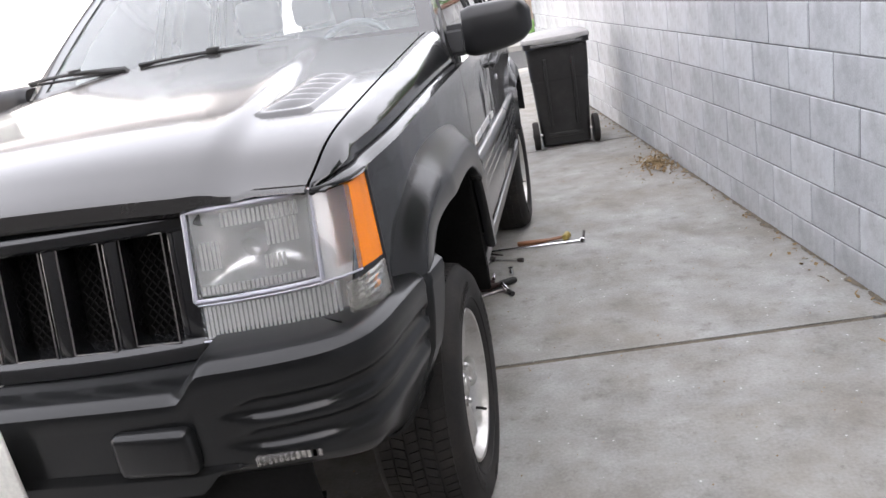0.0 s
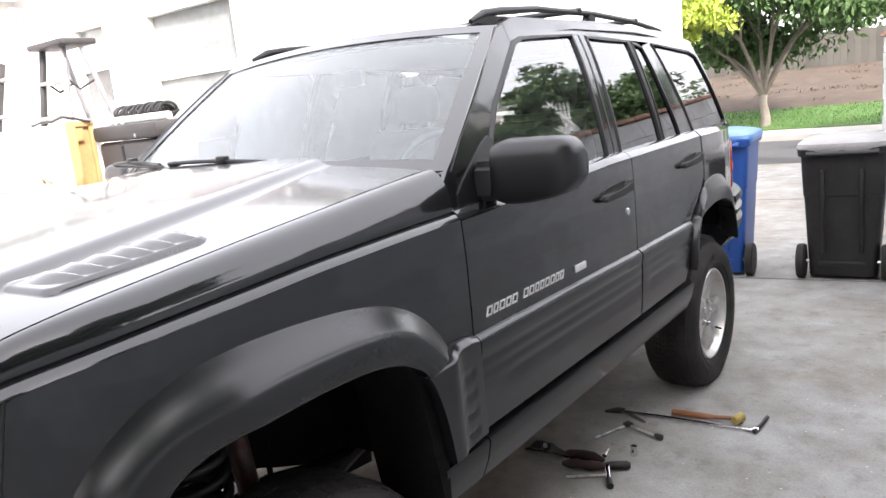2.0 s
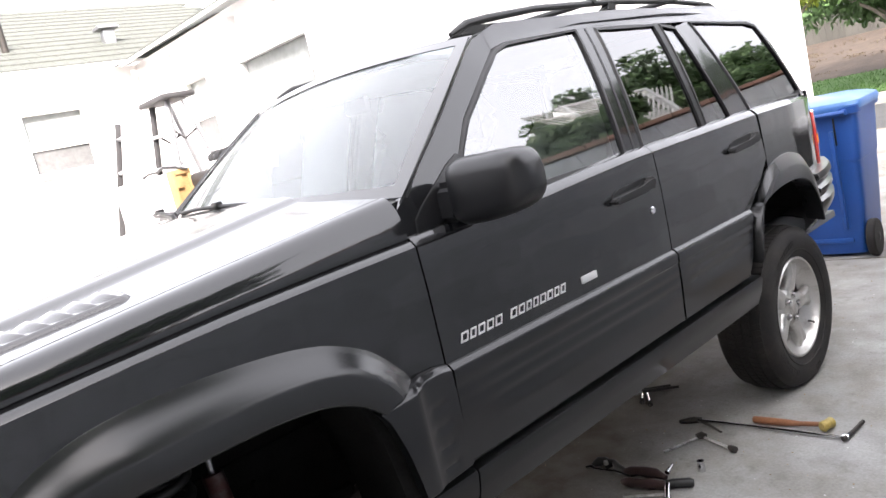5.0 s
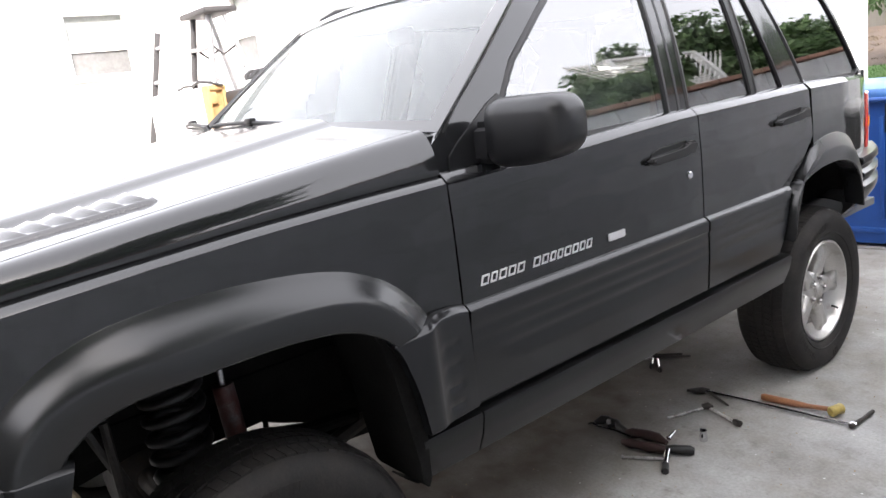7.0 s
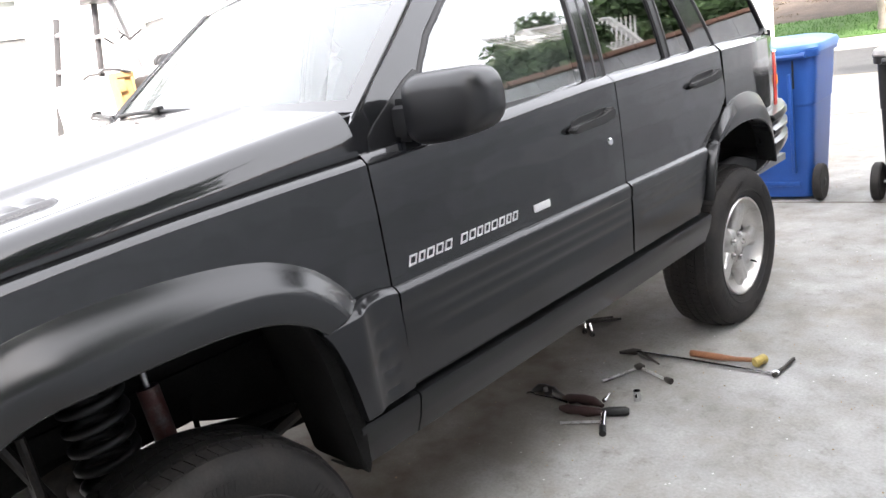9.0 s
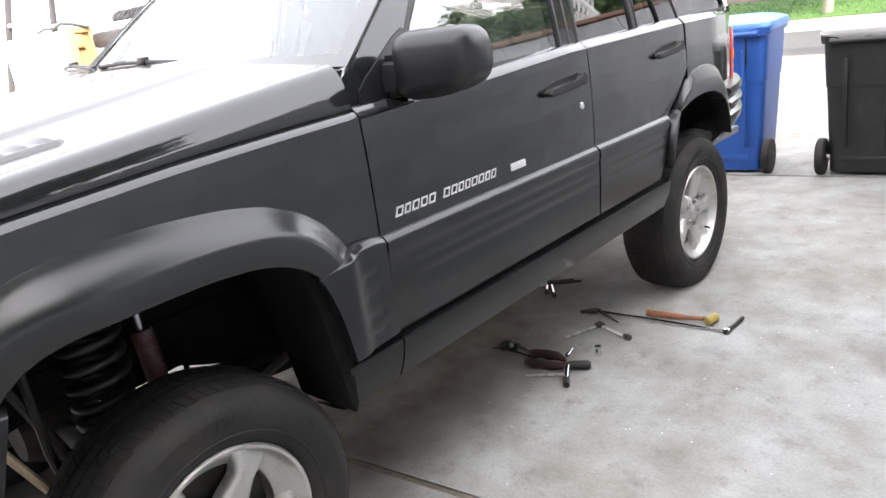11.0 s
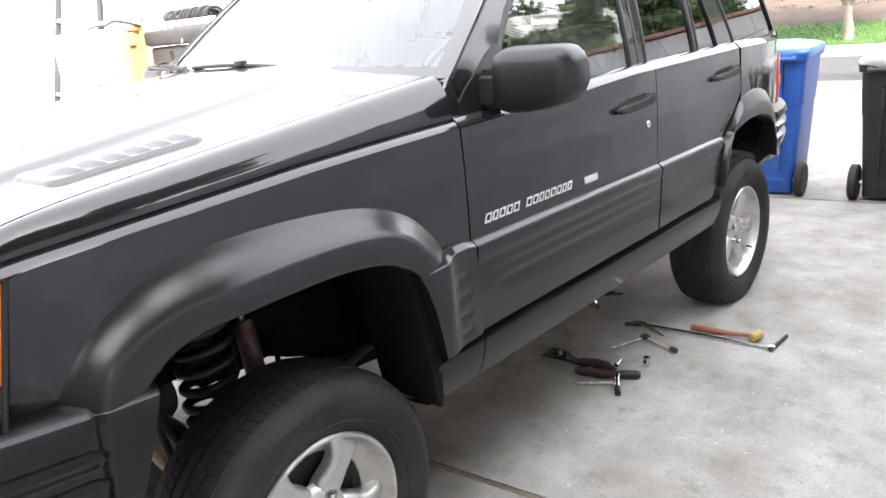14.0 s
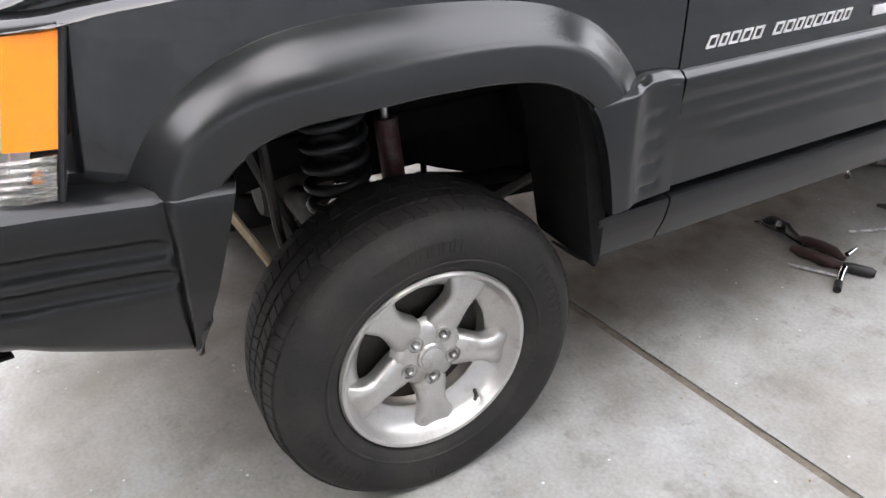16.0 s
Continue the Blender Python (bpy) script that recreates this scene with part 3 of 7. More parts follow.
def build_side(side):
    left = side > 0
    # front fender: side sheet above the flare, and the sloping shoulder up to the hood
    def fl(y):
        return 0.895 if y > 0.475 else lerp(FLARE_OUT, y)[0] - 0.03
    ys = sorted(set(steps(-0.545, 0.568, 40)) | {0.474, 0.476})
    rows = []
    for y in ys:
        lean = 0.44 * max(0.0, (-0.3 - y) / 0.245)
        row = []
        for z in steps(max(0.86, fl(y) - 0.09 * min(1.0, max(0.0, (-0.3 - y) / 0.1))), crease(y), 10):
            yy = y - lean * max(0.0, 1.142 - z)
            row.append((side_x(yy, z), yy, z))
        rows.append(row)
    fender = part("front_fender", skin(side, rows), PAINT, car, solid=0.01, recalc=False)
    rows = []
    for y in steps(-0.655, 0.568, 44):
        c, (hx, hz) = crease(y), smooth_lerp(HOOD_EDGE, y)
        xs = side_x(y, c)
        if y < -0.5:  # tip over the corner lamp
            tip = lerp([(-0.655, 0.806), (-0.64, 0.822), (-0.61, 0.838), (-0.575, 0.849), (-0.538, 0.853), (-0.50, xs)], y)[0]
            xs, c = tip, max(c, 1.146)
            hz, hx = max(hz, c + 0.012), min(hx, xs - 0.022)
        k = min(1.0, max(0.2, (hz - c) / 0.035))
        foot = [(xs, y, c - 0.001), (xs - 0.002, y, c + 0.002 * k), (xs - 0.014, y, c + 0.013 * k), (xs - 0.018, y, c + 0.0145 * k), (xs - 0.0235, y, c + 0.011 * k), (xs - 0.0245, y, c + 0.016 * k), (xs - 0.0225, y, c + 0.021 * k)]
        ax, az = xs - 0.0215, c + 0.023 * k
        roll = [(ax + (hx + 0.003 - ax) * (0.88 * (1 - math.cos(f * math.pi / 2)) + 0.12 * f), y, az + (hz - az) * (0.90 * math.sin(f * math.pi / 2) + 0.10 * f)) for f in steps(0.0, 1, 12)]
        rows.append(foot + roll + [(hx + 0.002, y, hz - 0.02)])
    rows.insert(0, [(x - 0.004, y - 0.006, min(z, 1.143)) for x, y, z in rows[0]])
    part("fender_top", skin(side, rows), PAINT, fender, solid=0.008, recalc=False)
    # flare
    rows = []
    m = 56
    def along(poly, t):
        d = [0.0]
        for a, b in zip(poly, poly[1:]):
            d.append(d[-1] + math.hypot(a[0] - b[0], a[1] - b[1]))
        q = t * d[-1]
        tab = [(dd, *p) for dd, p in zip(d, poly)]
        vals = [lerp(tab, min(max(q + h * min(0.07, q, d[-1] - q), 0), d[-1])) for h in (-1, -0.75, -0.5, -0.25, 0, 0.25, 0.5, 0.75, 1)]
        return tuple(sum(v) / 9 for v in zip(*vals))
    for i in range(m + 1):
        t = i / m
        (yo, zo), (ym, zm), (yi, zi) = along(FLARE_OUT, t), along(FLARE_MID, t), along(ARCH_IN, t)
        xo = side_x(yo, zo)
        pull = 0.03 * max(0, -ym - 0.2) / 0.2
        xm, xin = 0.950 - pull, 0.951 - pull
        row = [(xo - 0.010, yo, zo + 0.001)]
        for f, g in ((0.0, -0.06), (0.08, 0.02), (0.20, 0.11), (0.36, 0.27), (0.55, 0.52), (0.74, 0.76), (0.88, 0.91), (0.96, 0.975), (1.0, 1.0)):
            row.append((xo + (xm - xo) * g, yo + (ym - yo) * f, zo + (zm - zo) * f))
        for f, dx in ((0.05, 0.0025), (0.14, 0.004), (0.5, 0.004), (0.90, 0.003), (0.97, 0.001), (1.0, -0.004)):
            row.append((xm + (xin - xm) * f + dx, ym + (yi - ym) * f, zm + (zi - zm) * f))
        row.append((xin - 0.05, yi, zi + 0.004))
        row.append((xin - 0.10, yi, zi + 0.02))
        rows.append(row[::-1])
    part("wheel_arch_flare", skin(side, rows), FLARE, car, "moulded grey plastic flare over the front wheel", solid=0.006, recalc=False, angle=60)
    # lower fender moulding behind the wheel, with its stepped top and recessed steps
    rows = []
    for y in steps(0.318, 0.568, 28):
        top = lerp([(0.318, 0.893), (0.42, 0.898), (0.445, 0.902), (0.475, 0.911), (0.53, 0.910), (0.568, 0.902)], y)[0]
        bot = 0.634
        lo = bot if y > 0.386 else lerp([(0.318, 0.884), (0.34, 0.850), (0.366, 0.770), (0.380, 0.700), (0.386, bot)], y)[0]
        base = lerp([(0.318, 0.951), (0.42, 0.953), (0.435, 0.951), (0.455, 0.940), (0.475, 0.936), (0.568, 0.929)], y)[0]
        row = [(base - 0.030, y, lo + 0.004), (base - 0.010, y, lo - 0.002), (base - 0.003, y, lo + 0.001)]
        for z in steps(lo + 0.004, top - 0.012, 26):
            band = (z - 0.668) / 0.052
            slot = max(0.0, 1 - abs(band - round(band)) / 0.22) * (0 <= round(band) <= 3)
            fade = max(0.0, min(1.0, (y - 0.462) / 0.012, (0.530 - y) / 0.012))
            row.append((base - 0.006 * slot * fade, y, z))
        row += [(base - 0.001, y, top - 0.010), (base - 0.003, y, top - 0.008), (base - 0.014, y, top + 0.002), (base - 0.018, y, top + 0.004), (base - 0.034, y, top + 0.004)]
        rows.append(row)
    part("fender_moulding", skin(side, rows), CLAD, car, "grey plastic moulding with short ribs behind the wheel", solid=0.006, recalc=False)
    # doors
    def rear_edge(z):
        return lerp([(0.60, 2.18), (0.70, 2.25), (0.88, 2.29), (0.95, 2.40), (1.05, 2.52), (1.2, 2.50), (1.3, 2.50)], z)[0]
    for nm, y0, y1 in (("front_door", 0.5735, 1.674), ("rear_door", 1.6795, 2.50)):
        rows = []
        for f in steps(0, 1, 22):
            row = []
            for z in [0.628] + steps(0.64, 1.19, 12):
                ye = y1 if nm == "front_door" else rear_edge(z)
                y = y0 + (ye - y0) * f
                zz = z if z < 1.19 else crease(y) - 0.004
                row.append((side_x(y, zz), y, zz))
            yb = y0 + ((y1 if nm == "front_door" else 2.50) - y0) * f
            c, xs = crease(yb), side_x(yb, crease(yb))
            row += [(xs - 0.001, yb, c), (xs - 0.003, yb, c + 0.003), (xs - 0.020, yb, c + 0.020), (xs - 0.023, yb, c + 0.022), (xs - 0.040, yb, c + 0.025), (xs - 0.058, yb, c + 0.026)]
            rows.append(row)
        door = part(nm, skin(side, rows), PAINT, car, solid=0.02, recalc=False)
        # ribbed cladding on the door
        rows = []
        ya, yb = y0 + 0.003, (y1 - 0.003 if nm == "front_door" else 2.285)
        for f in steps(0, 1, 20):
            y = ya + (yb - ya) * f
            top = 0.905 - 0.02 * (y - 0.57) / 2
            row = []
            for z, dx in ((0.632, 0.0), (0.637, 0.012), (0.70, 0.015), (0.746, 0.017), (0.752, 0.015), (0.764, 0.015), (0.770, 0.017), (0.786, 0.0175), (0.792, 0.0155), (0.802, 0.0155), (0.808, 0.0175), (0.822, 0.018), (0.828, 0.016), (0.838, 0.016), (0.844, 0.018), (0.856, 0.020), (0.884, 0.0215), (0.888, 0.0205), (0.900, 0.009), (0.902, 0.006), (0.904, -0.002)):
                z2 = z if z < 0.85 else z - 0.905 + top
                groove = dx
                if dx < 0.0165 and 0.75 < z < 0.85 and not 0.12 < f < 0.97:
                    groove = 0.017
                y2 = y
                if nm == "rear_door":
                    y2 = ya + (rear_edge(z2) - 0.006 - ya) * f
                row.append((side_x(y2, z2) + groove, y2, z2))
            rows.append(row)
        part("door_moulding", skin(side, rows), CLAD, door, "ribbed grey plastic door moulding", solid=0.004, recalc=False)
        # handle: recessed cup, pull bar with raised rear end
        hy = 1.49 if nm == "front_door" else 2.315
        hz = 1.145 if nm == "front_door" else 1.155
        x0 = side_x(hy, hz)
        for nm2, poly, d0, d1, bev, mm, lab in (
                ("door_handle", [(-0.125, -0.016), (-0.108, -0.030), (0.075, -0.028), (0.105, -0.012), (0.128, -0.006), (0.128, 0.022), (0.098, 0.024), (0.086, 0.006), (0.05, -0.004), (-0.09, -0.002), (-0.118, -0.006)], 0.0, 0.030, 0.007, BLACK, "black plastic pull handle"),
                ("handle_recess", [(-0.10, -0.006), (0.09, -0.002), (0.098, 0.026), (-0.05, 0.022), (-0.088, 0.012)], -0.002, 0.003, 0.0, SEAL, "dark finger recess of the handle")):
            bm = bmesh.new()
            prism(bm, [(hy + a, hz + b * 0.85 + 0.01 * a) for a, b in poly], x0 + d0, x0 + d1, 0, bevel=bev)
            for v in bm.verts:
                v.co = mir(side, v.co)
            part(nm2, bm, mm, door, lab)
        if nm == "front_door":
            bm = bmesh.new()
            lathe(bm, [(0.0, 0.006), (0.010, 0.006), (0.013, 0.003), (0.013, -0.004)], mir(side, (side_x(1.60, 1.052), 1.60, 1.052)), 0, 16)
            part("key_lock", bm, CHROME, door, "round chrome key lock")
            if left:
                # raised silver letter shapes of the model badge
                widths = [0.034, 0.03, 0.034, 0.034, 0.034, 0, 0.034, 0.033, 0.03, 0.03, 0.034, 0.032, 0.03, 0.03]
                y = 0.635
                for w in widths:
                    if w == 0:
                        y += 0.028
                        continue
                    bm = bmesh.new()
                    z0 = 0.936 - 0.006 * (y - 0.63)
                    x0 = side_x(y, z0)
                    h = 0.026
                    lean = 0.009
                    def q(a, b):
                        return (y + a + lean * b / h, z0 + b)
                    e, k = w - 0.008, 0.0048
                    for a0, b0, a1, b1 in ((0, h - k, e, h), (0, 0, e, k), (0, k, k, h - k), (e - k * 0.8, k, e, h - k)):
                        prism(bm, [q(a0, b0), q(a1, b0), q(a1, b1), q(a0, b1)], x0, x0 + 0.003, 0)
                    part("badge_bar", bm, BADGE, door)
                    y += w
                bm = bmesh.new()
                box(bm, side_x(1.2, 0.945), side_x(1.2, 0.945) + 0.005, 1.155, 1.235, 0.930, 0.953, bevel=0.004)
                part("badge_plate", bm, BADGE, door, "small silver badge plate")
    # sill
    for y0, y1 in ((0.388, 0.583), (0.589, 2.285)):
        rows = []
        for y in steps(y0, y1, 26):
            x = 0.910 + 0.004 * math.sin(y)
            rows.append([(x - 0.10, y, 0.470), (x - 0.050, y, 0.476), (x - 0.030, y, 0.488), (x - 0.006, y, 0.545), (x + 0.006, y, 0.598), (x + 0.003, y, 0.608), (x - 0.012, y, 0.613), (x - 0.05, y, 0.614)])
        end = [(p[0] - 0.06, p[1] - 0.004, p[2] + 0.002) for p in rows[0]]
        tail_end = [(p[0] - 0.06, p[1] + 0.004, p[2]) for p in rows[-1]]
        part("rocker_sill", skin(side, [end] + rows + [tail_end]), BUMPER, car, "grey plastic rocker panel under the doors", solid=0.006, recalc=False)
    # black strip painting in the shade of the door-to-sill gap
    part("gap_filler", skin(side, [[(0.880, y, 0.590), (0.880, y, 0.650)] for y in (0.40, 1.3, 2.27)]), SEAL, car, "black filler strip added to darken the gap over the sill", solid=0.01, recalc=False)
    # quarter panel
    def arch_r(y):
        return lerp([(2.29, 0.60), (2.30, 0.88), (2.40, 0.915), (2.55, 0.925), (2.75, 0.92), (2.90, 0.865), (2.96, 0.72), (3.0, 0.66)], y)[0]
    rows = []
    for y in steps(2.29, 3.34, 36):
        lo = max(arch_r(y), 0.66) if y < 3.0 else 0.78
        lo = max(lo, lerp([(2.29, 0.88), (2.40, 0.95), (2.5, 1.03), (2.51, 0.6), (4, 0.6)], y)[0])
        top = crease(y)
        if y < 2.508:
            lo = min(1.2, max(lo, lerp([(2.29, 0.885), (2.395, 0.955), (2.515, 1.055), (2.52, 0.6)], y)[0]))
        row = [(side_x(y, z), y, z) for z in steps(lo, top, 8)]
        c, xs = crease(y), side_x(y, crease(y))
        if y >= 2.508:
            row += [(xs - 0.003, y, c + 0.003), (xs - 0.020, y, c + 0.020), (xs - 0.024, y, c + 0.022), (xs - 0.058, y, c + 0.026)]
        else:
            row += [(xs, y, c)] * 4
        rows.append(row)
    part("quarter_panel", skin(side, [r for r in rows if r[0][1] > 2.507 ]), PAINT, car, solid=0.01, recalc=False)
    rows = []
    outer = [(2.33, 0.86), (2.40, 0.93), (2.50, 1.005), (2.60, 1.035), (2.76, 1.042), (2.90, 1.005), (3.0, 0.93), (3.05, 0.80)]
    inner = [(2.27, 0.64), (2.30, 0.86), (2.40, 0.90), (2.56, 0.925), (2.74, 0.92), (2.88, 0.87), (2.945, 0.76), (2.96, 0.66)]
    for i in range(29):
        t = i / 28 * (len(outer) - 1)
        tabo, tabi = [(k, *p) for k, p in enumerate(outer)], [(k, *p) for k, p in enumerate(inner)]
        def avg(tab):
            vs = [lerp(tab, min(max(t + h, 0), len(outer) - 1)) for h in (-0.4, -0.2, 0, 0.2, 0.4)]
            return tuple(sum(v) / 5 for v in zip(*vs))
        (yo, zo), (yi, zi) = avg(tabo), avg(tabi)
        xo, xin = side_x(yo, zo), 0.945 - 0.03 * max(0, yi - 2.7)
        row = [(xo - 0.01, yo, zo)]
        for f, dx in ((0.03, 0.004), (0.2, 0.013), (0.44, 0.027), (0.52, 0.030), (0.97, 0.031), (1.0, 0.026)):
            row.append((xo + dx + (xin - xo - 0.036) * f, yo + (yi - yo) * f, zo + (zi - zo) * f))
        row.append((xin - 0.09, yi, zi + 0.012))
        rows.append(row[::-1])
    part("rear_wheel_arch_flare", skin(side, rows), FLARE, car, "moulded grey plastic flare over the rear wheel", solid=0.006, recalc=False)

    # greenhouse: pillars and panes in the leaning side plane
    def gx(y, z):
        return lerp([(1.1, 0.862), (1.7, 0.860), (2.5, 0.850), (3.1, 0.83), (3.5, 0.79)], y)[0] - (z - 1.26) * (0.225 + 0.245 * (z - 1.26)) - 0.04 * max(0, z - 1.64)
    def flat(name, poly, off, thick, material, parent, label="", bev=0.0):
        bm = bmesh.new()
        bm.faces.new([bm.verts.new((0, y, z)) for y, z in poly])
        for k in range(1, 13):
            bmesh.ops.bisect_plane(bm, geom=bm.verts[:] + bm.edges[:] + bm.faces[:], plane_co=(0, 0, 1.22 + 0.042 * k), plane_no=(0, 0, 1))
        if not thick:
            for v in bm.verts:
                v.co = mir(side, (gx(v.co.y, v.co.z) + off, v.co.y, v.co.z))
            return part(name, bm, material, parent, label)
        front = {g for g in bmesh.ops.extrude_face_region(bm, geom=bm.faces[:], use_keep_orig=True)["geom"] if isinstance(g, bmesh.types.BMVert)}
        for v in bm.verts:
            y, z = v.co.y, v.co.z
            v.co = mir(side, (gx(y, z) + off - (0 if v in front else thick), y, z))
        return part(name, bm, material, parent, label)

    def denser(poly):
        out = []
        for p, q in zip(poly, poly[1:] + poly[:1]):
            k = max(1, round(math.hypot(p[0] - q[0], p[1] - q[1]) / 0.05))
            out += [(p[0] + (q[0] - p[0]) * i / k, p[1] + (q[1] - p[1]) * i / k) for i in range(k)]
        return out
    fw = [(0.76, 1.250), (0.884, 1.414), (0.945, 1.482), (1.107, 1.606), (1.209, 1.674), (1.273, 1.692), (1.655, 1.704), (1.585, 1.255)]
    rw = [(1.775, 1.700), (2.16, 1.684), (2.135, 1.255), (1.70, 1.256)]
    qw = [(2.205, 1.680), (2.296, 1.658), (2.377, 1.255), (2.17, 1.255)]
    cw = [(2.437, 1.672), (2.94, 1.634), (3.02, 1.610), (3.155, 1.270), (3.12, 1.255), (2.57, 1.255)]
    panes = (("front_window", fw, SIDE_GLASS), ("rear_door_window", rw, DARK_GLASS), ("rear_vent_window", qw, DARK_GLASS), ("cargo_window", cw, DARK_GLASS))
    for nm, poly, gm in panes:
        pane = flat(nm, poly, -0.008, 0.0, gm, car)
        pane.visible_shadow = False
        bm = bmesh.new()
        cen = (sum(p[0] for p in poly) / len(poly), sum(p[1] for p in poly) / len(poly))
        poly = denser(poly)
        n = len(poly)
        def pt(p, grow, off):
            dy, dz = p[0] - cen[0], p[1] - cen[1]
            d = math.hypot(dy, dz)
            y, z = p[0] + dy / d * grow, p[1] + dz / d * grow
            return mir(side, (gx(y, z) + off, y, z))
        rings = [[bm.verts.new(pt(p, g, o)) for p in poly] for g, o in ((-0.007, -0.012), (-0.007, 0.002), (0.003, 0.003), (0.006, -0.002), (0.016, -0.008))]
        for a, b in zip(rings, rings[1:]):
            for i in range(n):
                bm.faces.new((a[i], a[(i + 1) % n], b[(i + 1) % n], b[i]))
        part("window_seal", bm, SEAL, pane, "black rubber window seal")
    flat("pillar_a", [(0.572, 1.228), (0.572, 1.300), (0.625, 1.335), (0.839, 1.495), (1.115, 1.712), (1.20, 1.738), (1.265, 1.704), (1.20, 1.684), (1.10, 1.615), (0.935, 1.492), (0.872, 1.418), (0.745, 1.245)], -0.003, 0.05, PAINT, car)
    flat("mirror_sail", [(0.615, 1.235), (0.775, 1.245), (0.866, 1.390), (0.845, 1.405), (0.80, 1.385), (0.66, 1.298), (0.625, 1.27)], 0.003, 0.02, MIRROR_BLACK, car, "black triangular panel behind the mirror")
    flat("pillar_b", [(1.665, 1.710), (1.765, 1.708), (1.690, 1.248), (1.594, 1.248)], -0.003, 0.05, PAINT, car)
    flat("pillar_b_trim", [(1.712, 1.705), (1.722, 1.705), (1.652, 1.25), (1.640, 1.25)], -0.0015, 0.004, SEAL, car)
    flat("pillar_c", [(2.306, 1.662), (2.427, 1.680), (2.56, 1.248), (2.388, 1.248)], -0.003, 0.05, PAINT, car)
    flat("door_window_divider", [(2.168, 1.690), (2.197, 1.688), (2.163, 1.25), (2.142, 1.25)], -0.002, 0.02, SEAL, car)
    flat("pillar_d", [(2.95, 1.642), (3.05, 1.642), (3.07, 1.60), (3.125, 1.42), (3.18, 1.29), (3.215, 1.245), (3.165, 1.245), (3.168, 1.275), (3.03, 1.618)], -0.003, 0.05, PAINT, car)
    flat("roof_side_rail", [(1.20, 1.74), (1.28, 1.765), (2.0, 1.765), (2.7, 1.735), (3.05, 1.69), (3.05, 1.64), (2.95, 1.640), (2.43, 1.678), (1.66, 1.709), (1.27, 1.698), (1.19, 1.68)], -0.002, 0.04, PAINT, car)
    # door mirror
    bm = bmesh.new()
    rows = []
    for i, z in enumerate(steps(0, 1, 14)):
        # sections stacked from the inner to the outer end
        x = 0.916 + 0.232 * z
        e = 1 - max(0, (z - 0.62) / 0.38) ** 3 * 0.30 - max(0, (0.12 - z) / 0.12) * 0.12
        e *= 1 - max(0, (z - 0.84) / 0.16) ** 2.5 * 0.30
        hh, dd = (0.088 - 0.006 * z) * e, 0.070 * e
        cy, cz = 0.765 + 0.020 * z, 1.310 + 0.006 * z
        ring = []
        for k in range(24):
            a = k / 24 * math.tau
            cx_, sx_ = math.cos(a), math.sin(a)
            pw = 0.52
            yy = cy + dd * math.copysign(abs(cx_) ** pw, cx_) * (1.0 if cx_ < 0 else 0.85)
            zz = cz + hh * math.copysign(abs(sx_) ** pw, sx_) * (1.0 if sx_ > 0 else 1 - 0.30 * max(0.0, (z - 0.35) / 0.65) ** 1.5)
            ring.append(mir(side, (x, yy, zz)))
        rows.append(ring)
    grid(bm, rows, close=True)
    bm.faces.new(list(bm.verts)[:24])
    bm.faces.new(list(bm.verts)[-24:])
    mirror = part("door_mirror", bm, MIRROR_BLACK, car, "black textured plastic mirror housing", angle=50)
    bm = bmesh.new()
    prism(bm, [(0.705, 1.236), (0.79, 1.236), (0.785, 1.335), (0.75, 1.35), (0.722, 1.335)], 0.84, 0.925, 0, bevel=0.016)
    for v in bm.verts:
        v.co = mir(side, v.co)
    part("mirror_bracket", bm, MIRROR_BLACK, mirror)
    bm = bmesh.new()
    prism(bm, [(0.925, 1.258), (1.065, 1.262), (1.06, 1.366), (0.93, 1.364)], 0.826, 0.834, 1)
    for v in bm.verts:
        v.co = mir(side, v.co)
    part("mirror_glass", bm, CHROME, mirror, "silvered mirror glass")
    # tail lamp
    rows = []
    for y in steps(3.29, 3.54, 12):
        swell = 0.016 * math.sin((y - 3.29) / 0.25 * math.pi) ** 0.5
        rows.append([(side_x(y, z) + 0.002 + swell, y, z) for z in steps(0.885, 1.145, 8)])
    corner = [[(side_x(y, z), y, z) for z in steps(1.14, 1.255, 4)] for y in steps(3.33, 3.52, 6)]
    part("tail_corner", skin(side, corner), PAINT, car, solid=0.01, recalc=False)
    tail = part("tail_lamp", skin(side, rows), RED_LENS, car, "red wraparound tail lamp", solid=0.02, recalc=False)
    rows = []
    for y in steps(3.32, 3.52, 8):
        swell = 0.016 * math.sin((y - 3.29) / 0.25 * math.pi) ** 0.5
        rows.append([(side_x(y, z) + 0.005 + swell, y, z) for z in steps(0.985, 1.030, 3)])
    part("tail_lamp_band", skin(side, rows), AMBER, tail, "amber band across the tail lamp", solid=0.004, recalc=False)


for side in (1, -1):
    build_side(side)


# hood
def hood_z(x, y):
    hx, hz = smooth_lerp(HOOD_EDGE, y)
    half = hx - XC
    u = min(1.0, abs(x - XC) / half)
    crown = 0.038 * (1 - u * u)
    ridge = 0.60 - 0.10 * (y + 0.65)
    bulge = 0.020 * (1 / (1 + math.exp((abs(x - XC) - ridge + 0.05) / 0.009))) * min(1, max(0, (y + 0.72) / 0.12))
    return hz + crown + bulge


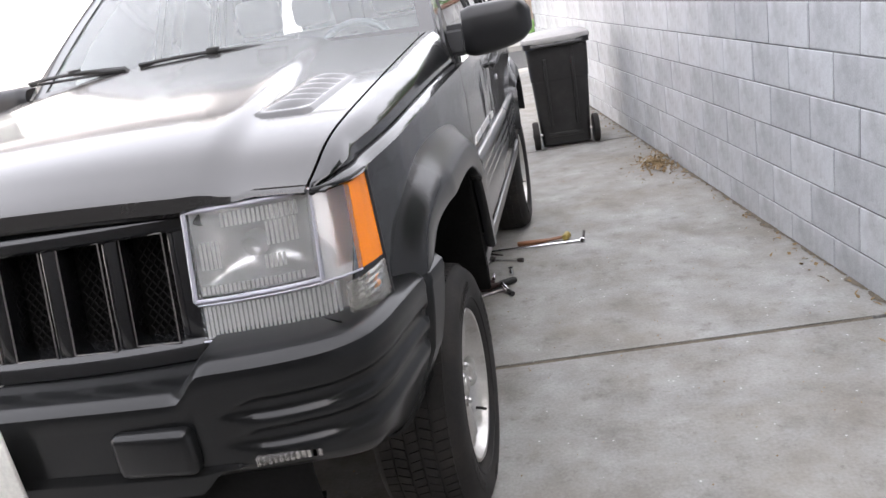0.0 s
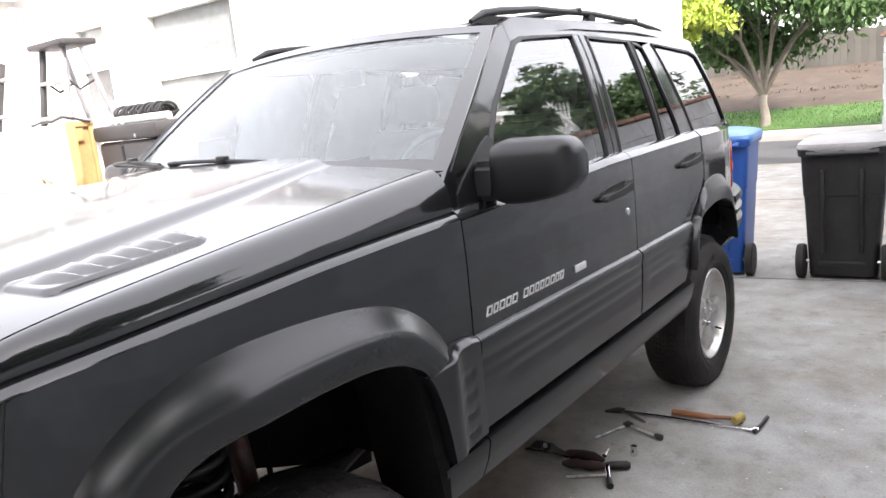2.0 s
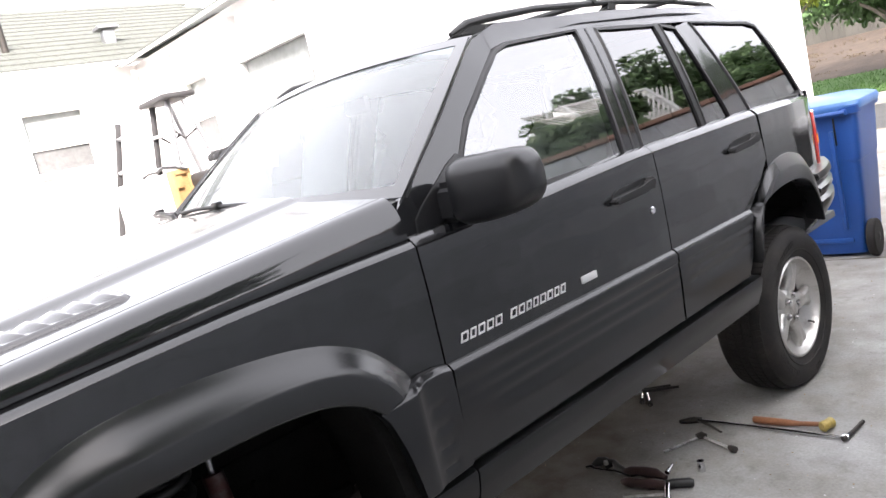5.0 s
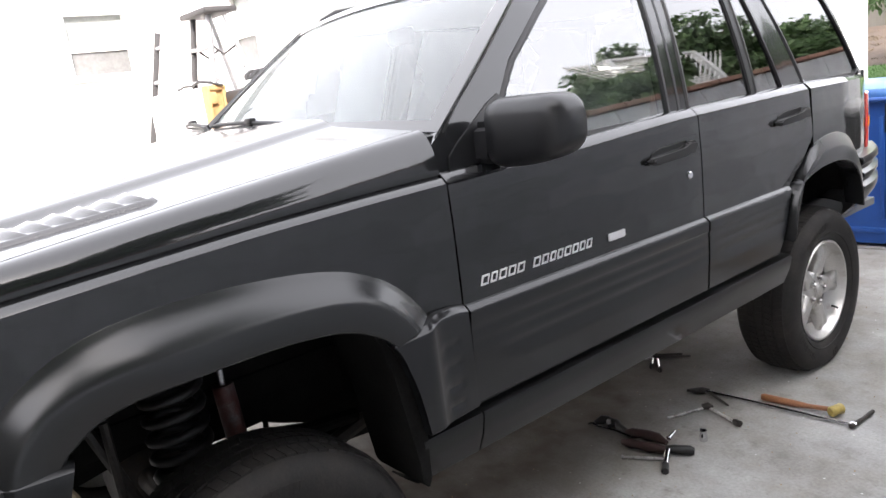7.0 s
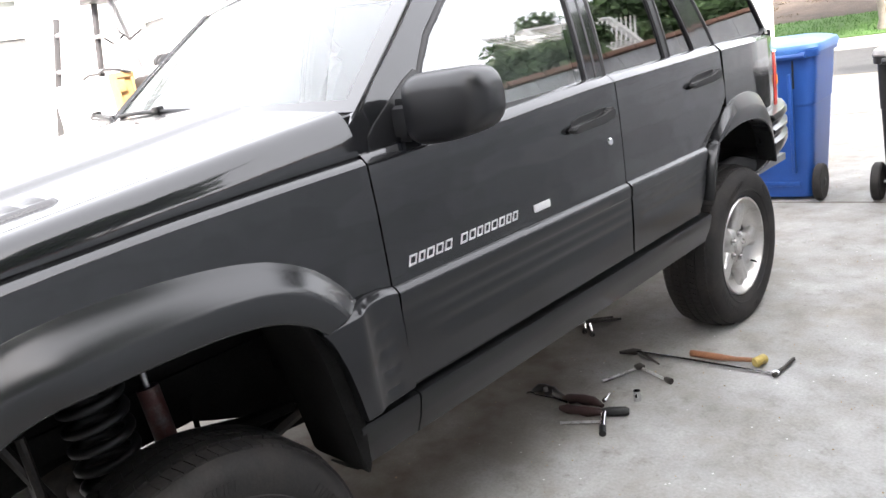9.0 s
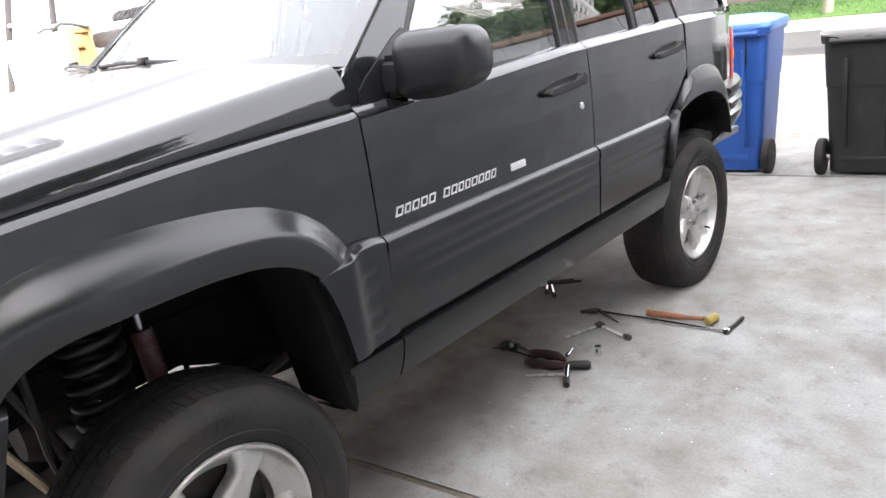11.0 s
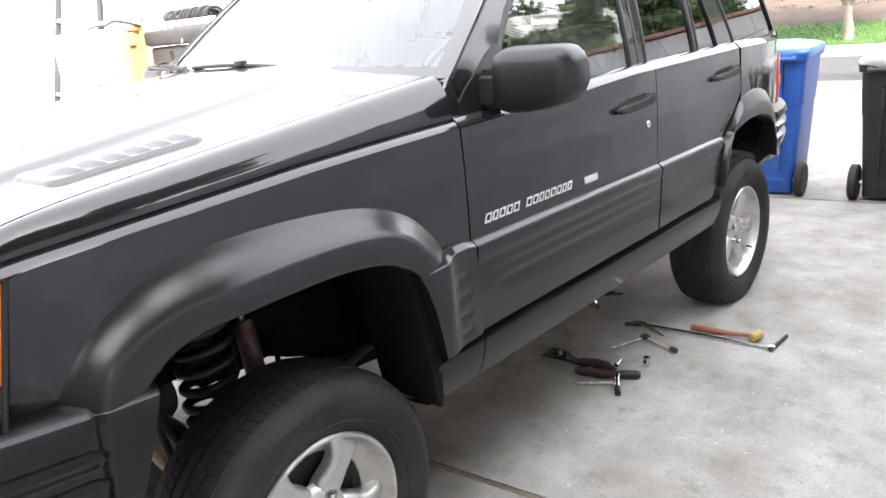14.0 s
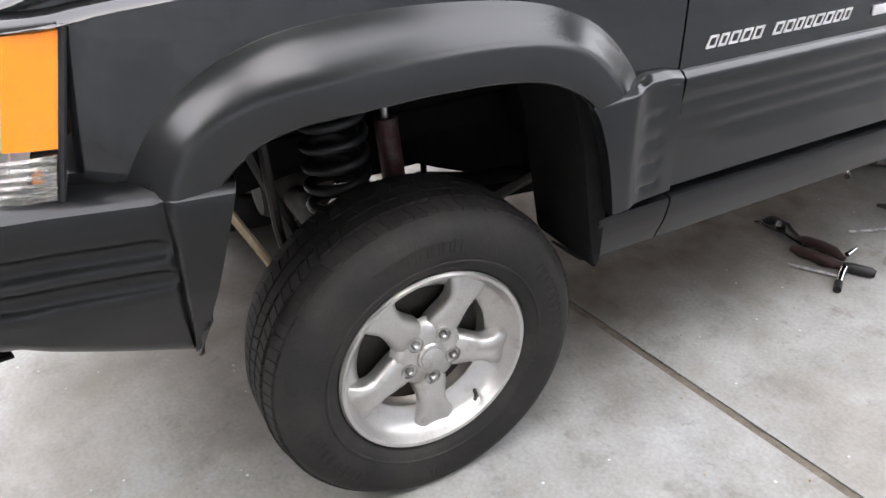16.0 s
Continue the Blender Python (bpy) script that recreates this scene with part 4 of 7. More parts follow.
bm = bmesh.new()
rows = []
for y in steps(-0.66, 0.56, 44):
    hx = smooth_lerp(HOOD_EDGE, y)[0] - 0.004
    half = hx - XC
    row = [(XC + half * u, y + 0.06 * 0 - 0.07 * (1 - abs(u) ** 2.2) * max(0, (0.0 - y)) / 0.66 - 0.05 * (1 - u * u) * max(0, y - 0.2) / 0.36, hood_z(XC + half * u, y)) for u in steps(-1, 1, 110)]
    rows.append(row)
first = rows[0]
def lip_drop(x):
    return 0.034 * min(1, max(0, (0.62 - abs(x - XC)) / 0.14))
lip = [[(x, y - 0.010, z - 0.004 - 0.15 * lip_drop(x)) for x, y, z in first], [(x, y - 0.014, z - 0.009 - 0.8 * lip_drop(x)) for x, y, z in first], [(x, y - 0.004, z - 0.012 - lip_drop(x)) for x, y, z in first]]
grid(bm, [r[::-1] for r in (lip[::-1] + rows)])
hood = part("hood", bm, HOOD_PAINT, car, "dusty charcoal hood with a raised centre", solid=0.015, recalc=False)
VENT = ((0.574, -0.408), (0.708, -0.376), (0.736, -0.052), (0.602, -0.052))


def vent_xy(u, v):
    a = [VENT[0][i] + (VENT[1][i] - VENT[0][i]) * u for i in (0, 1)]
    b = [VENT[3][i] + (VENT[2][i] - VENT[3][i]) * u for i in (0, 1)]
    return a[0] + (b[0] - a[0]) * v, a[1] + (b[1] - a[1]) * v


for side in (1, -1):
    # low plate with a rolled rim and rounded corners
    rows = []
    for v in steps(0, 1, 40):
        row = []
        for u in steps(0, 1, 24):
            du, dv = min(u, 1 - u) * 0.13, min(v, 1 - v) * 0.34
            e = min(1.0, min(du, dv) / 0.010, max(0.0, (math.hypot(min(du, 0.03), min(dv, 0.03)) - 0.012) / 0.010))
            x, y = vent_xy(u, v)
            row.append(mir(side, (x, y, hood_z(x, y) - 0.003 + 0.0125 * e * e * (3 - 2 * e))))
        rows.append(row)
    bm = bmesh.new()
    grid(bm, rows)
    vent = part("hood_vent", bm, HOOD_PAINT, hood, "grey louvred hood vent", angle=60)
    for k in range(6):
        rows = []
        for i, u in enumerate(steps(0.10, 0.90, 14)):
            arch = math.sin((u - 0.10) / 0.80 * math.pi)
            row = []
            for f, h in ((0, 0.0), (0.12, 0.20), (0.35, 0.55), (0.6, 0.85), (0.78, 1.0), (0.88, 0.92), (0.95, 0.55), (1.0, 0.0)):
                v = 0.085 + 0.138 * (k + f * 0.98) + 0.040 * (1 - arch) - 0.012
                x, y = vent_xy(u, min(v, 0.955))
                row.append(mir(side, (x, y, hood_z(x, y) + 0.0085 + 0.0130 * h * arch ** 0.6)))
            rows.append(row)
        bm = bmesh.new()
        grid(bm, rows)
        part("louvre", bm, HOOD_PAINT, vent, angle=60)

# windshield, cowl, roof
bm = bmesh.new()
def ws(u, t):
    y = (0.635 - 0.085 * (1 - u * u)) * (1 - t) + (1.125 - 0.055 * (1 - u * u)) * t
    z = (1.338 + 0.022 * (1 - u * u)) * (1 - t) + (1.722 + 0.030 * (1 - u * u)) * t + 0.012 * math.sin(t * math.pi)
    half = (0.770 * (1 - t) + 0.645 * t)
    return (XC + half * u, y, z)
grid(bm, [[ws(u, t) for u in steps(-1, 1, 24)][::-1] for t in steps(0, 1, 12)])
pane = part("windshield", bm, WINDSHIELD, car, recalc=False)
pane.visible_shadow = False
for us, ts in (((-1.02, 1.02), (-0.02, 0.045)), ((-1.02, 1.02), (0.955, 1.02)), ((-1.03, -0.955), (-0.02, 1.02)), ((0.955, 1.03), (-0.02, 1.02))):
    rows = []
    for t in steps(*ts, 10):
        rows.append([(p[0], p[1] - 0.004, p[2] + 0.004) for p in (ws(u, t) for u in steps(*us, 20))][::-1])
    bm = bmesh.new()
    grid(bm, rows)
    part("windshield_border", bm, FRIT, pane, "black printed glass border", solid=0.004, recalc=False)
for side in (1, -1):
    rows = []
    for t in steps(-0.04, 1.02, 14):
        p = Vector(ws(1.015, t))
        y, z = lerp([(-0.04, 0.60, 1.318), (0.03, 0.628, 1.338), (0.45, 0.842, 1.497), (1.02, 1.118, 1.713)], t)
        q = Vector((0.861 - (z - 1.26) * (0.225 + 0.245 * (z - 1.26)) - 0.04 * max(0, z - 1.64) - 0.002, y, z))
        mid = p.lerp(q, 0.55) + Vector((0.010, -0.014, 0.006))
        rows.append([tuple(v) for v in (q, q.lerp(mid, 0.5) + Vector((0.004, -0.003, 0.001)), mid, p.lerp(mid, 0.4), p + Vector((0, 0.0, 0.002)))])
    pb = skin(side, rows)
    part("pillar_front", pb, PAINT, car, solid=0.004, recalc=False, angle=75)
bm = bmesh.new()
grid(bm, [[(XC + 0.775 * u, 0.50 - 0.05 * (1 - u * u) + d, 1.322 + 0.04 * (1 - u * u) + h) for u in steps(-1, 1, 20)][::-1] for d, h in ((0.0, -0.01), (0.05, 0.0), (0.12, 0.005), (0.16, 0.0))])
part("cowl_panel", bm, BLACK, car, "black plastic cowl panel below the windshield", solid=0.01, recalc=False)
for px, tip in (((0.365, 0.500, 1.380), (-0.166, 0.460, 1.400)), ((-0.215, 0.464, 1.398), (-0.685, 0.570, 1.402))):
    root, end = Vector(px), Vector(tip)
    bm = bmesh.new()
    tube(bm, [root + Vector((0.03, 0.0, -0.03)), root, root.lerp(end, 0.5) + Vector((0, 0, 0.012))], 0.008, 8)
    wiper = part("wiper", bm, BLACK, car, "black windshield wiper arm")
    bm = bmesh.new()
    tube(bm, [root.lerp(end, f) + Vector((0, 0.012 - 0.02 * math.sin(f * math.pi), 0.004 + 0.010 * math.sin(f * math.pi))) for f in steps(0.02, 1, 8)], 0.0065, 6)
    box(bm, -0.012, 0.03, -0.01, 0.012, 0.0, 0.02, bevel=0.004, m=Matrix.Translation(root.lerp(end, 0.5) + Vector((0, -0.006, 0.008))))
    part("wiper_frame", bm, BLACK, wiper)
    bm = bmesh.new()
    tube(bm, [root.lerp(end, f) + Vector((0, 0.016, -0.004)) for f in steps(0, 1, 4)], 0.005, 6)
    part("wiper_blade", bm, SEAL, wiper)
bm = bmesh.new()
rows = []
for y in steps(1.10, 3.16, 24):
    zc = lerp([(1.10, 1.738), (1.25, 1.775), (1.7, 1.805), (2.3, 1.80), (2.8, 1.77), (3.16, 1.715)], y)[0]
    hw = lerp([(1.1, 0.615), (1.3, 0.635), (2.5, 0.63), (3.16, 0.60)], y)[0]
    row = []
    for u in steps(-1, 1, 24):
        yy = y - (0.05 * (1 - u * u) if y < 1.2 else 0)
        row.append((XC + hw * u, yy, zc - 0.05 * abs(u) ** 3.5))
    rows.append([(XC - hw - 0.012, y, zc - 0.075)] + row + [(XC + hw + 0.012, y, zc - 0.075)])
grid(bm, [r[::-1] for r in rows])
roof = part("roof", bm, PAINT, car, solid=0.02, recalc=False)
for side in (1, -1):
    bm = bmesh.new()
    x = 0.595
    pts = [(1.16, 1.758), (1.24, 1.785), (1.34, 1.797), (1.6, 1.813), (2.1, 1.810), (2.5, 1.790), (2.80, 1.760), (2.92, 1.740)]
    tube(bm, [mir(side, (x, y, z)) for y, z in pts], 0.014, 10, taper=[0.008, 0.015, 0.014, 0.012, 0.012, 0.012, 0.012, 0.006])
    rail = part("roof_rail", bm, BLACK, car, "black roof rack side rail")
    for y0, y1, z in ((1.14, 1.42, 1.755), (1.98, 2.10, 1.785), (2.68, 2.90, 1.74)):
        bm = bmesh.new()
        prism(bm, [(y0, z - 0.012), (y1, z - 0.014), (y1 - 0.04, z + 0.024), (y0 + 0.09, z + 0.022)], x - 0.018, x + 0.018, 0, bevel=0.008)
        for v in bm.verts:
            v.co = mir(side, v.co)
        part("rail_foot", bm, BLACK, rail)
for y, z in ((1.95, 1.828), (2.55, 1.80)):
    bm = bmesh.new()
    tube(bm, [(XC - 0.56, y, z - 0.01), (XC, y, z + 0.008), (XC + 0.56, y, z - 0.01)], 0.012, 8)
    part("roof_crossbar", bm, BLACK, roof, "black roof rack crossbar")

# front end
def front_y(x, z=1.0):
    return -0.775 + 0.16 * (abs(x - XC) / 0.8) ** 2.6

bm = bmesh.new()
def gbar(x0, x1, z0, z1, y0=0.0, d=0.05, bev=0.006):
    b = bmesh.new()
    ya = front_y((x0 + x1) / 2) + y0
    box(b, x0, x1, ya, ya + d, z0, z1, bevel=bev)
    for v in b.verts:
        v.co.y += 0.22 * (v.co.z - 0.905)
    return b
def nose_rail(sec):
    """A section of (forward, z) pairs swept across the nose."""
    b = bmesh.new()
    grid(b, [[(x, front_y(x) - o + 0.22 * (z - 0.905), z) for o, z in sec] for x in steps(XC - 0.505, XC + 0.505, 24)], close=True)
    return b
grille = part("grille", nose_rail([(-0.06, 1.112), (0.0, 1.112), (0.006, 1.118), (0.008, 1.135), (0.002, 1.150), (-0.012, 1.158), (-0.06, 1.158)]), PAINT, car, "charcoal grille with seven vertical slots")
part("grille_lower_rail", nose_rail([(-0.06, 0.862), (0.0, 0.862), (0.007, 0.870), (0.007, 0.896), (0.0, 0.906), (-0.06, 0.906)]), PAINT, grille)
for k in range(8):
    x = XC - 0.445 + 0.89 * k / 7
    w = 0.023
    part("grille_bar", gbar(x - w * 0.75 if k else x - 0.037, x + w * 0.75 if k < 7 else x + 0.037, 0.895, 1.128, 0.004, 0.06, 0.006), PAINT, grille)
for k in range(7):
    x0, x1 = XC - 0.445 + 0.89 * k / 7 + 0.0175, XC - 0.445 + 0.89 * (k + 1) / 7 - 0.0175
    ya = front_y((x0 + x1) / 2)
    bm = bmesh.new()
    pts = [(x0, 0.906), (x1, 0.906), (x1, 1.114), (x0, 1.114)]
    for (xa, za), (xb, zb) in zip(pts, pts[1:] + pts[:1]):
        tube(bm, [(xa, ya + 0.003 + 0.22 * (za - 0.905), za), (xb, ya + 0.003 + 0.22 * (zb - 0.905), zb)], 0.0017, 6)
    part("slot_trim", bm, SLOT_EDGE, grille, "thin pale edge round a grille slot")
    bm = bmesh.new()
    for i in range(-6, 14):
        for s in (1, -1):
            a = Vector((x0, ya + 0.062, 0.90 + i * 0.022))
            b = Vector((x1, ya + 0.062, a.z + s * (x1 - x0) * 1.15))
            if a.z > b.z:
                a, b = b, a
            lo, hi = max(0.0, (0.897 - a.z) / (b.z - a.z)), min(1.0, (1.128 - a.z) / (b.z - a.z))
            if hi - lo > 0.02:
                tube(bm, [q + Vector((0, 0.22 * (q.z - 0.905), 0)) for q in (a.lerp(b, lo), a.lerp(b, hi))], 0.0022, 4)
    part("mesh_insert", bm, LINER, grille, "black diamond mesh behind the grille")
bm = bmesh.new()
box(bm, XC - 0.52, XC + 0.52, -0.645, -0.60, 0.62, 1.14)
part("radiator_shroud", bm, LINER, car, "black radiator support behind the grille")

for side in (1, -1):
    def lens(rows, nm, material, parent, label="", th=0.012):
        return part(nm, skin(side, rows), material, parent, label, solid=th, recalc=False)
    RAKE = 0.22
    def fy(x):
        return lerp([(0.50, -0.752), (0.60, -0.742), (0.70, -0.722), (0.785, -0.690), (0.815, -0.655), (0.838, -0.60), (0.846, -0.535)], x)[0]
    # housing
    bm = bmesh.new()
    prism(bm, [(0.52, -0.62), (0.60, -0.62), (0.70, -0.61), (0.765, -0.60), (0.79, -0.55), (0.79, -0.50), (0.52, -0.50)], 0.89, 1.150, 2)
    for v in bm.verts:
        v.co = mir(side, v.co)
    head = part("headlamp", bm, BLACK, car, "rectangular headlamp cluster with amber corner")
    # reflector bowl and ribbed lens
    def lamp_front(x0, x1, z0, z1, nm, material, rib=0.0, pitch=0.012, label="", off=0.0, span=(0.0, 1.0), n=None):
        rows = []
        m = n or max(8, int((x1 - x0) / pitch * 4))
        for x in steps(x0, x1, m):
            row = []
            for z in steps(z0, z1, 10):
                f = (z - z0) / (z1 - z0)
                r = rib * (0.5 + 0.5 * math.cos((x - x0) / pitch * math.tau)) if span[0] <= f <= span[1] else 0
                row.append((x, fy(x) - 0.006 - off - r + RAKE * (z - 0.905), z))
            rows.append(row)
        return lens(rows, nm, material, head, label, 0.0)
    def rib_bands(bands, pitch, nm, parent):
        b = bmesh.new()
        for x0, x1, z0, z1 in bands:
            for k in range(int((x1 - x0) / pitch)):
                x = x0 + k * pitch
                y = fy(x)
                vs = [b.verts.new(mir(side, p)) for p in [(x + a * pitch, fy(x + a * pitch) + o + RAKE * (z - 0.905), z) for z in (z0, z1) for a, o in ((0, -0.003), (0.62, -0.003), (0.31, 0.001))]]
                for f in ((0, 1, 4, 3), (1, 2, 5, 4), (2, 0, 3, 5), (0, 2, 1), (3, 4, 5)):
                    b.faces.new([vs[i] for i in f])
        part(nm, b, RIB, parent, "moulded ribs inside the lens", angle=10)
    cover = lamp_front(0.536, 0.764, 0.985, 1.140, "headlamp_lens", CLEAR, label="clear headlamp lens", n=12)
    rib_bands([(0.60, 0.745, 1.108, 1.134), (0.68, 0.745, 1.062, 1.106), (0.55, 0.60, 1.035, 1.085), (0.67, 0.72, 1.02, 1.045), (0.545, 0.745, 0.990, 1.004)], 0.0085, "lens_rib", cover)
    for x0, x1, z0, z1 in ((0.536, 0.764, 0.985, 1.140), (0.535, 0.80, 0.905, 0.970)):
        rows = []
        for u in steps(-1, 1, 14):
            x = (x0 + x1) / 2 + u * (x1 - x0) / 2
            rows.append([(x, fy(x) + 0.052 - 0.045 * max(abs(u), abs(v)) ** 3 + RAKE * ((z0 + z1) / 2 + v * (z1 - z0) / 2 - 0.905), (z0 + z1) / 2 + v * (z1 - z0) / 2) for v in steps(-1, 1, 10)])
        lens(rows, "lamp_reflector", REFLECTOR, head, "silvered lamp reflector", 0.003)
    bm = bmesh.new()
    lathe(bm, [(0.0, -0.016), (0.018, -0.012), (0.026, 0.0), (0.026, 0.02)], mir(side, (0.645, fy(0.645) + 0.055, 1.062)), 1, 18)
    part("bulb_shield", bm, REFLECTOR, head)
    rows = []
    for f in steps(0.0, 1.0, 12):
        x, y = lerp([(i / 4, *p) for i, p in enumerate([(0.752, -0.635), (0.775, -0.612), (0.797, -0.585), (0.812, -0.560), (0.818, -0.532)])], f)
        rows.append([(x, y + 0.28 * (z - 1.14), z) for z in steps(0.905, 1.14, 6)])
    lens(rows, "corner_lamp_back", REFLECTOR, head, "silvered corner lamp back", 0.003)
    bm = bmesh.new()
    ptsz = [(0.530, 0.980), (0.768, 0.980), (0.770, 1.146), (0.534, 1.146)]
    for (xa, za), (xb, zb) in zip(ptsz, ptsz[1:] + ptsz[:1]):
        tube(bm, [mir(side, (xa + (xb - xa) * f, fy(xa + (xb - xa) * f) - 0.008 + RAKE * (za + (zb - za) * f - 0.905), za + (zb - za) * f)) for f in steps(0, 1, 8)], 0.0048, 8)
    part("lamp_bezel", bm, BEZEL, head, "pale silver headlamp edge")
    # corner lamp: clear part then amber part, swept round the corner
    path = [(0.776, -0.665), (0.806, -0.648), (0.832, -0.616), (0.842, -0.578), (0.846, -0.540)]
    def sweep(f, z):
        x, y = lerp([(i / 4, *p) for i, p in enumerate(path)], f)
        return x + 0.10 * f * (1.14 - z), y + 0.28 * (z - 1.14)
    def corner(f0, f1, z0, z1, nm, material, label, nr=20):
        rows = []
        for f in steps(f0, f1, nr):
            rows.append([(*sweep(f, z), z) for z in steps(z0(f), z1(f), 8)])
        lens(rows, nm, material, head, label, 0.0 if material is CLEAR else 0.012)
    corner(0.0, 0.51, lambda f: 0.986 - 0.004 * f, lambda f: 1.138 + 0.002 * f, "corner_lamp", CLEAR, "clear corner lamp lens")
    corner(0.52, 1.0, lambda f: 0.986 - 0.004 * f, lambda f: 1.139 + 0.003 * f, "corner_reflector", AMBER, "amber side reflector")
    bm = bmesh.new()
    tube(bm, [mir(side, (sweep(1.0, z)[0] - 0.001, sweep(1.0, z)[1] + 0.006, z)) for z in steps(0.905, 1.150, 6)], 0.006, 8)
    tube(bm, [mir(side, (sweep(f, 1.147)[0], sweep(f, 1.147)[1], 1.147 + 0.002 * f)) for f in steps(-0.02, 1.0, 10)], 0.005, 8)
    part("lamp_gasket", bm, SEAL, head, "black gasket round the corner lamp")
    bm = bmesh.new()
    tube(bm, [mir(side, (sweep(0.0, z)[0] - 0.002, sweep(0.0, z)[1] - 0.004, z)) for z in steps(1.135, 0.984, 4)] + [mir(side, (sweep(f, 0.983)[0] + 0.001, sweep(f, 0.983)[1] - 0.003, 0.983)) for f in steps(0.06, 0.5, 8)], 0.0022, 6)
    tube(bm, [mir(side, (x, fy(x) - 0.008 + RAKE * 0.066, 0.973)) for x in steps(0.533, 0.80, 10)], 0.0018, 6)
    tube(bm, [mir(side, (x, fy(x) - 0.008, 0.905)) for x in steps(0.533, 0.80, 10)], 0.0018, 6)
    part("corner_bezel", bm, BEZEL, head, "pale edge of the corner and parking lamps")
    cover = lamp_front(0.535, 0.80, 0.905, 0.970, "parking_lamp", CLEAR, label="ribbed clear parking lamp", n=14)
    rib_bands([(0.54, 0.795, 0.910, 0.966)], 0.0085, "lens_rib", cover)
    rows = []
    for f in steps(0.30, 1.0, 14):
        row = []
        for z in steps(0.905 + 0.004 * f, 0.968 + 0.006 * f, 16):
            x, y = sweep(f, z)
            r = 0.004 * (0.5 + 0.5 * math.cos((z - 0.905) / 0.0125 * math.tau))
            row.append((x + r, y - 0.002, z))
        rows.append(row)
    lens(rows, "parking_lamp_side", LENS, head, "ribbed clear side of the parking lamp")
    bm = bmesh.new()
    box(bm, 0.838, 0.850, -0.630, -0.612, 0.928, 0.948, bevel=0.004)
    for v in bm.verts:
        v.co = mir(side, v.co)
    part("amber_bulb", bm, AMBER, head, "small amber bulb behind the lens")
    # bumper: swept section from the arch round to the middle
    BPLAN = [(0.0, 0.930, -0.345), (0.16, 0.911, -0.48), (0.32, 0.897, -0.63), (0.44, 0.878, -0.745), (0.52, 0.84, -0.81), (0.62, 0.75, -0.856), (0.75, 0.60, -0.885), (0.86, 0.48, -0.898), (1.0, XC, -0.915)]
    def bsec(f):
        x, y = smooth_lerp(BPLAN, f)
        x2, y2 = smooth_lerp(BPLAN, min(1, f + 0.02))
        x1, y1 = smooth_lerp(BPLAN, max(0, f - 0.02))
        d = Vector((x2 - x1, y2 - y1, 0)).normalized()
        return Vector((x, y, 0)), Vector((-d.y, d.x, 0)) * -1
    rows = []
    for f in steps(0.0, 0.10, 7)[:-1] + steps(0.10, 0.18, 16)[:-1] + steps(0.18, 1.0, 58):
        p, nrm = bsec(f)
        nrm = Vector((abs(nrm.x), -abs(nrm.y), 0)) if f < 0.98 else Vector((0, -1, 0))
        step = min(1, max(0, (0.58 - p.x) / 0.06))
        step = step * step * (3 - 2 * step) if f > 0.5 else 0
        top = lerp([(0, 0.893), (0.16, 0.894), (0.32, 0.905), (0.5, 0.907), (1, 0.912)], f)[0] - 0.050 * step
        bot = lerp([(0, 0.488), (0.16, 0.508), (0.32, 0.588), (0.44, 0.650), (0.52, 0.66), (0.62, 0.675), (1, 0.69)], f)[0]
        ribs = lerp([(0.13, 0), (0.17, 1), (0.70, 1), (0.76, 0)], f)[0]
        sec = [(-0.16, top + 0.004), (-0.06, top + 0.006), (-0.02, top), (-0.004, top - 0.012), (0.0, top - 0.03)]
        for zz in [top - d for d in steps(0.045, 0.195, 30)] + steps(top - 0.2, bot + 0.03, 8):
            wide = 0.019 * min(1.0, max(0.25, ribs))
            g = min(1.0, ribs) * sum(math.exp(-((zz - top + d) / wide) ** 4) for d in (0.092, 0.152))
            under = max(0.0, top - 0.19 - zz)
            sec.append((-0.002 - 0.012 * g - 0.22 * under, zz))
        low = 0.22 * max(0.0, top - 0.19 - bot)
        sec += [(-0.006 - low, bot + 0.012), (-0.02 - low, bot), (-0.04 - low, bot + 0.001)]
        tuck = 0.11 * max(0.0, 1 - f / 0.5)
        crease_in = 0.007 * math.exp(-((f - 0.145) / 0.010) ** 2) - 0.006 * max(0.0, min(1.0, (0.145 - f) / 0.02))
        rows.append([p + nrm * (o - crease_in - tuck * max(0.0, (top - z) / (top - bot)) ** 2) + Vector((0, -0.13 * max(0, 1 - f / 0.16) * max(0, (top - z) / (top - bot)), z)) for o, z in sec][::-1])
    rr = []
    for r in rows[::-1]:
        rr.append([tuple(v) for v in r])
    bmp = part("front_bumper", skin(side, rr), BUMPER, car, "dark grey moulded front bumper with grooves", solid=0.008, recalc=False)
    bm = bmesh.new()
    box(bm, 0.385, 0.545, -0.918, -0.84, 0.715, 0.808, bevel=0.018, seg=3)
    for v in bm.verts:
        v.co = mir(side, v.co)
    part("bumper_guard", bm, BUMPER, bmp, "raised block on the bumper")
    bm = bmesh.new()
    for i in range(12):
        x = 0.640 + 0.120 * i / 12
        box(bm, x, x + 0.008, -0.885 + 0.03 * i / 12, -0.86, 0.708, 0.727 - 0.006 * i / 12, bevel=0.002, seg=1)
    for v in bm.verts:
        v.co = mir(side, v.co)
    part("fog_lamp", bm, LENS, bmp, "small clear ribbed lamp in the bumper")
    bm = bmesh.new()
    rows = []
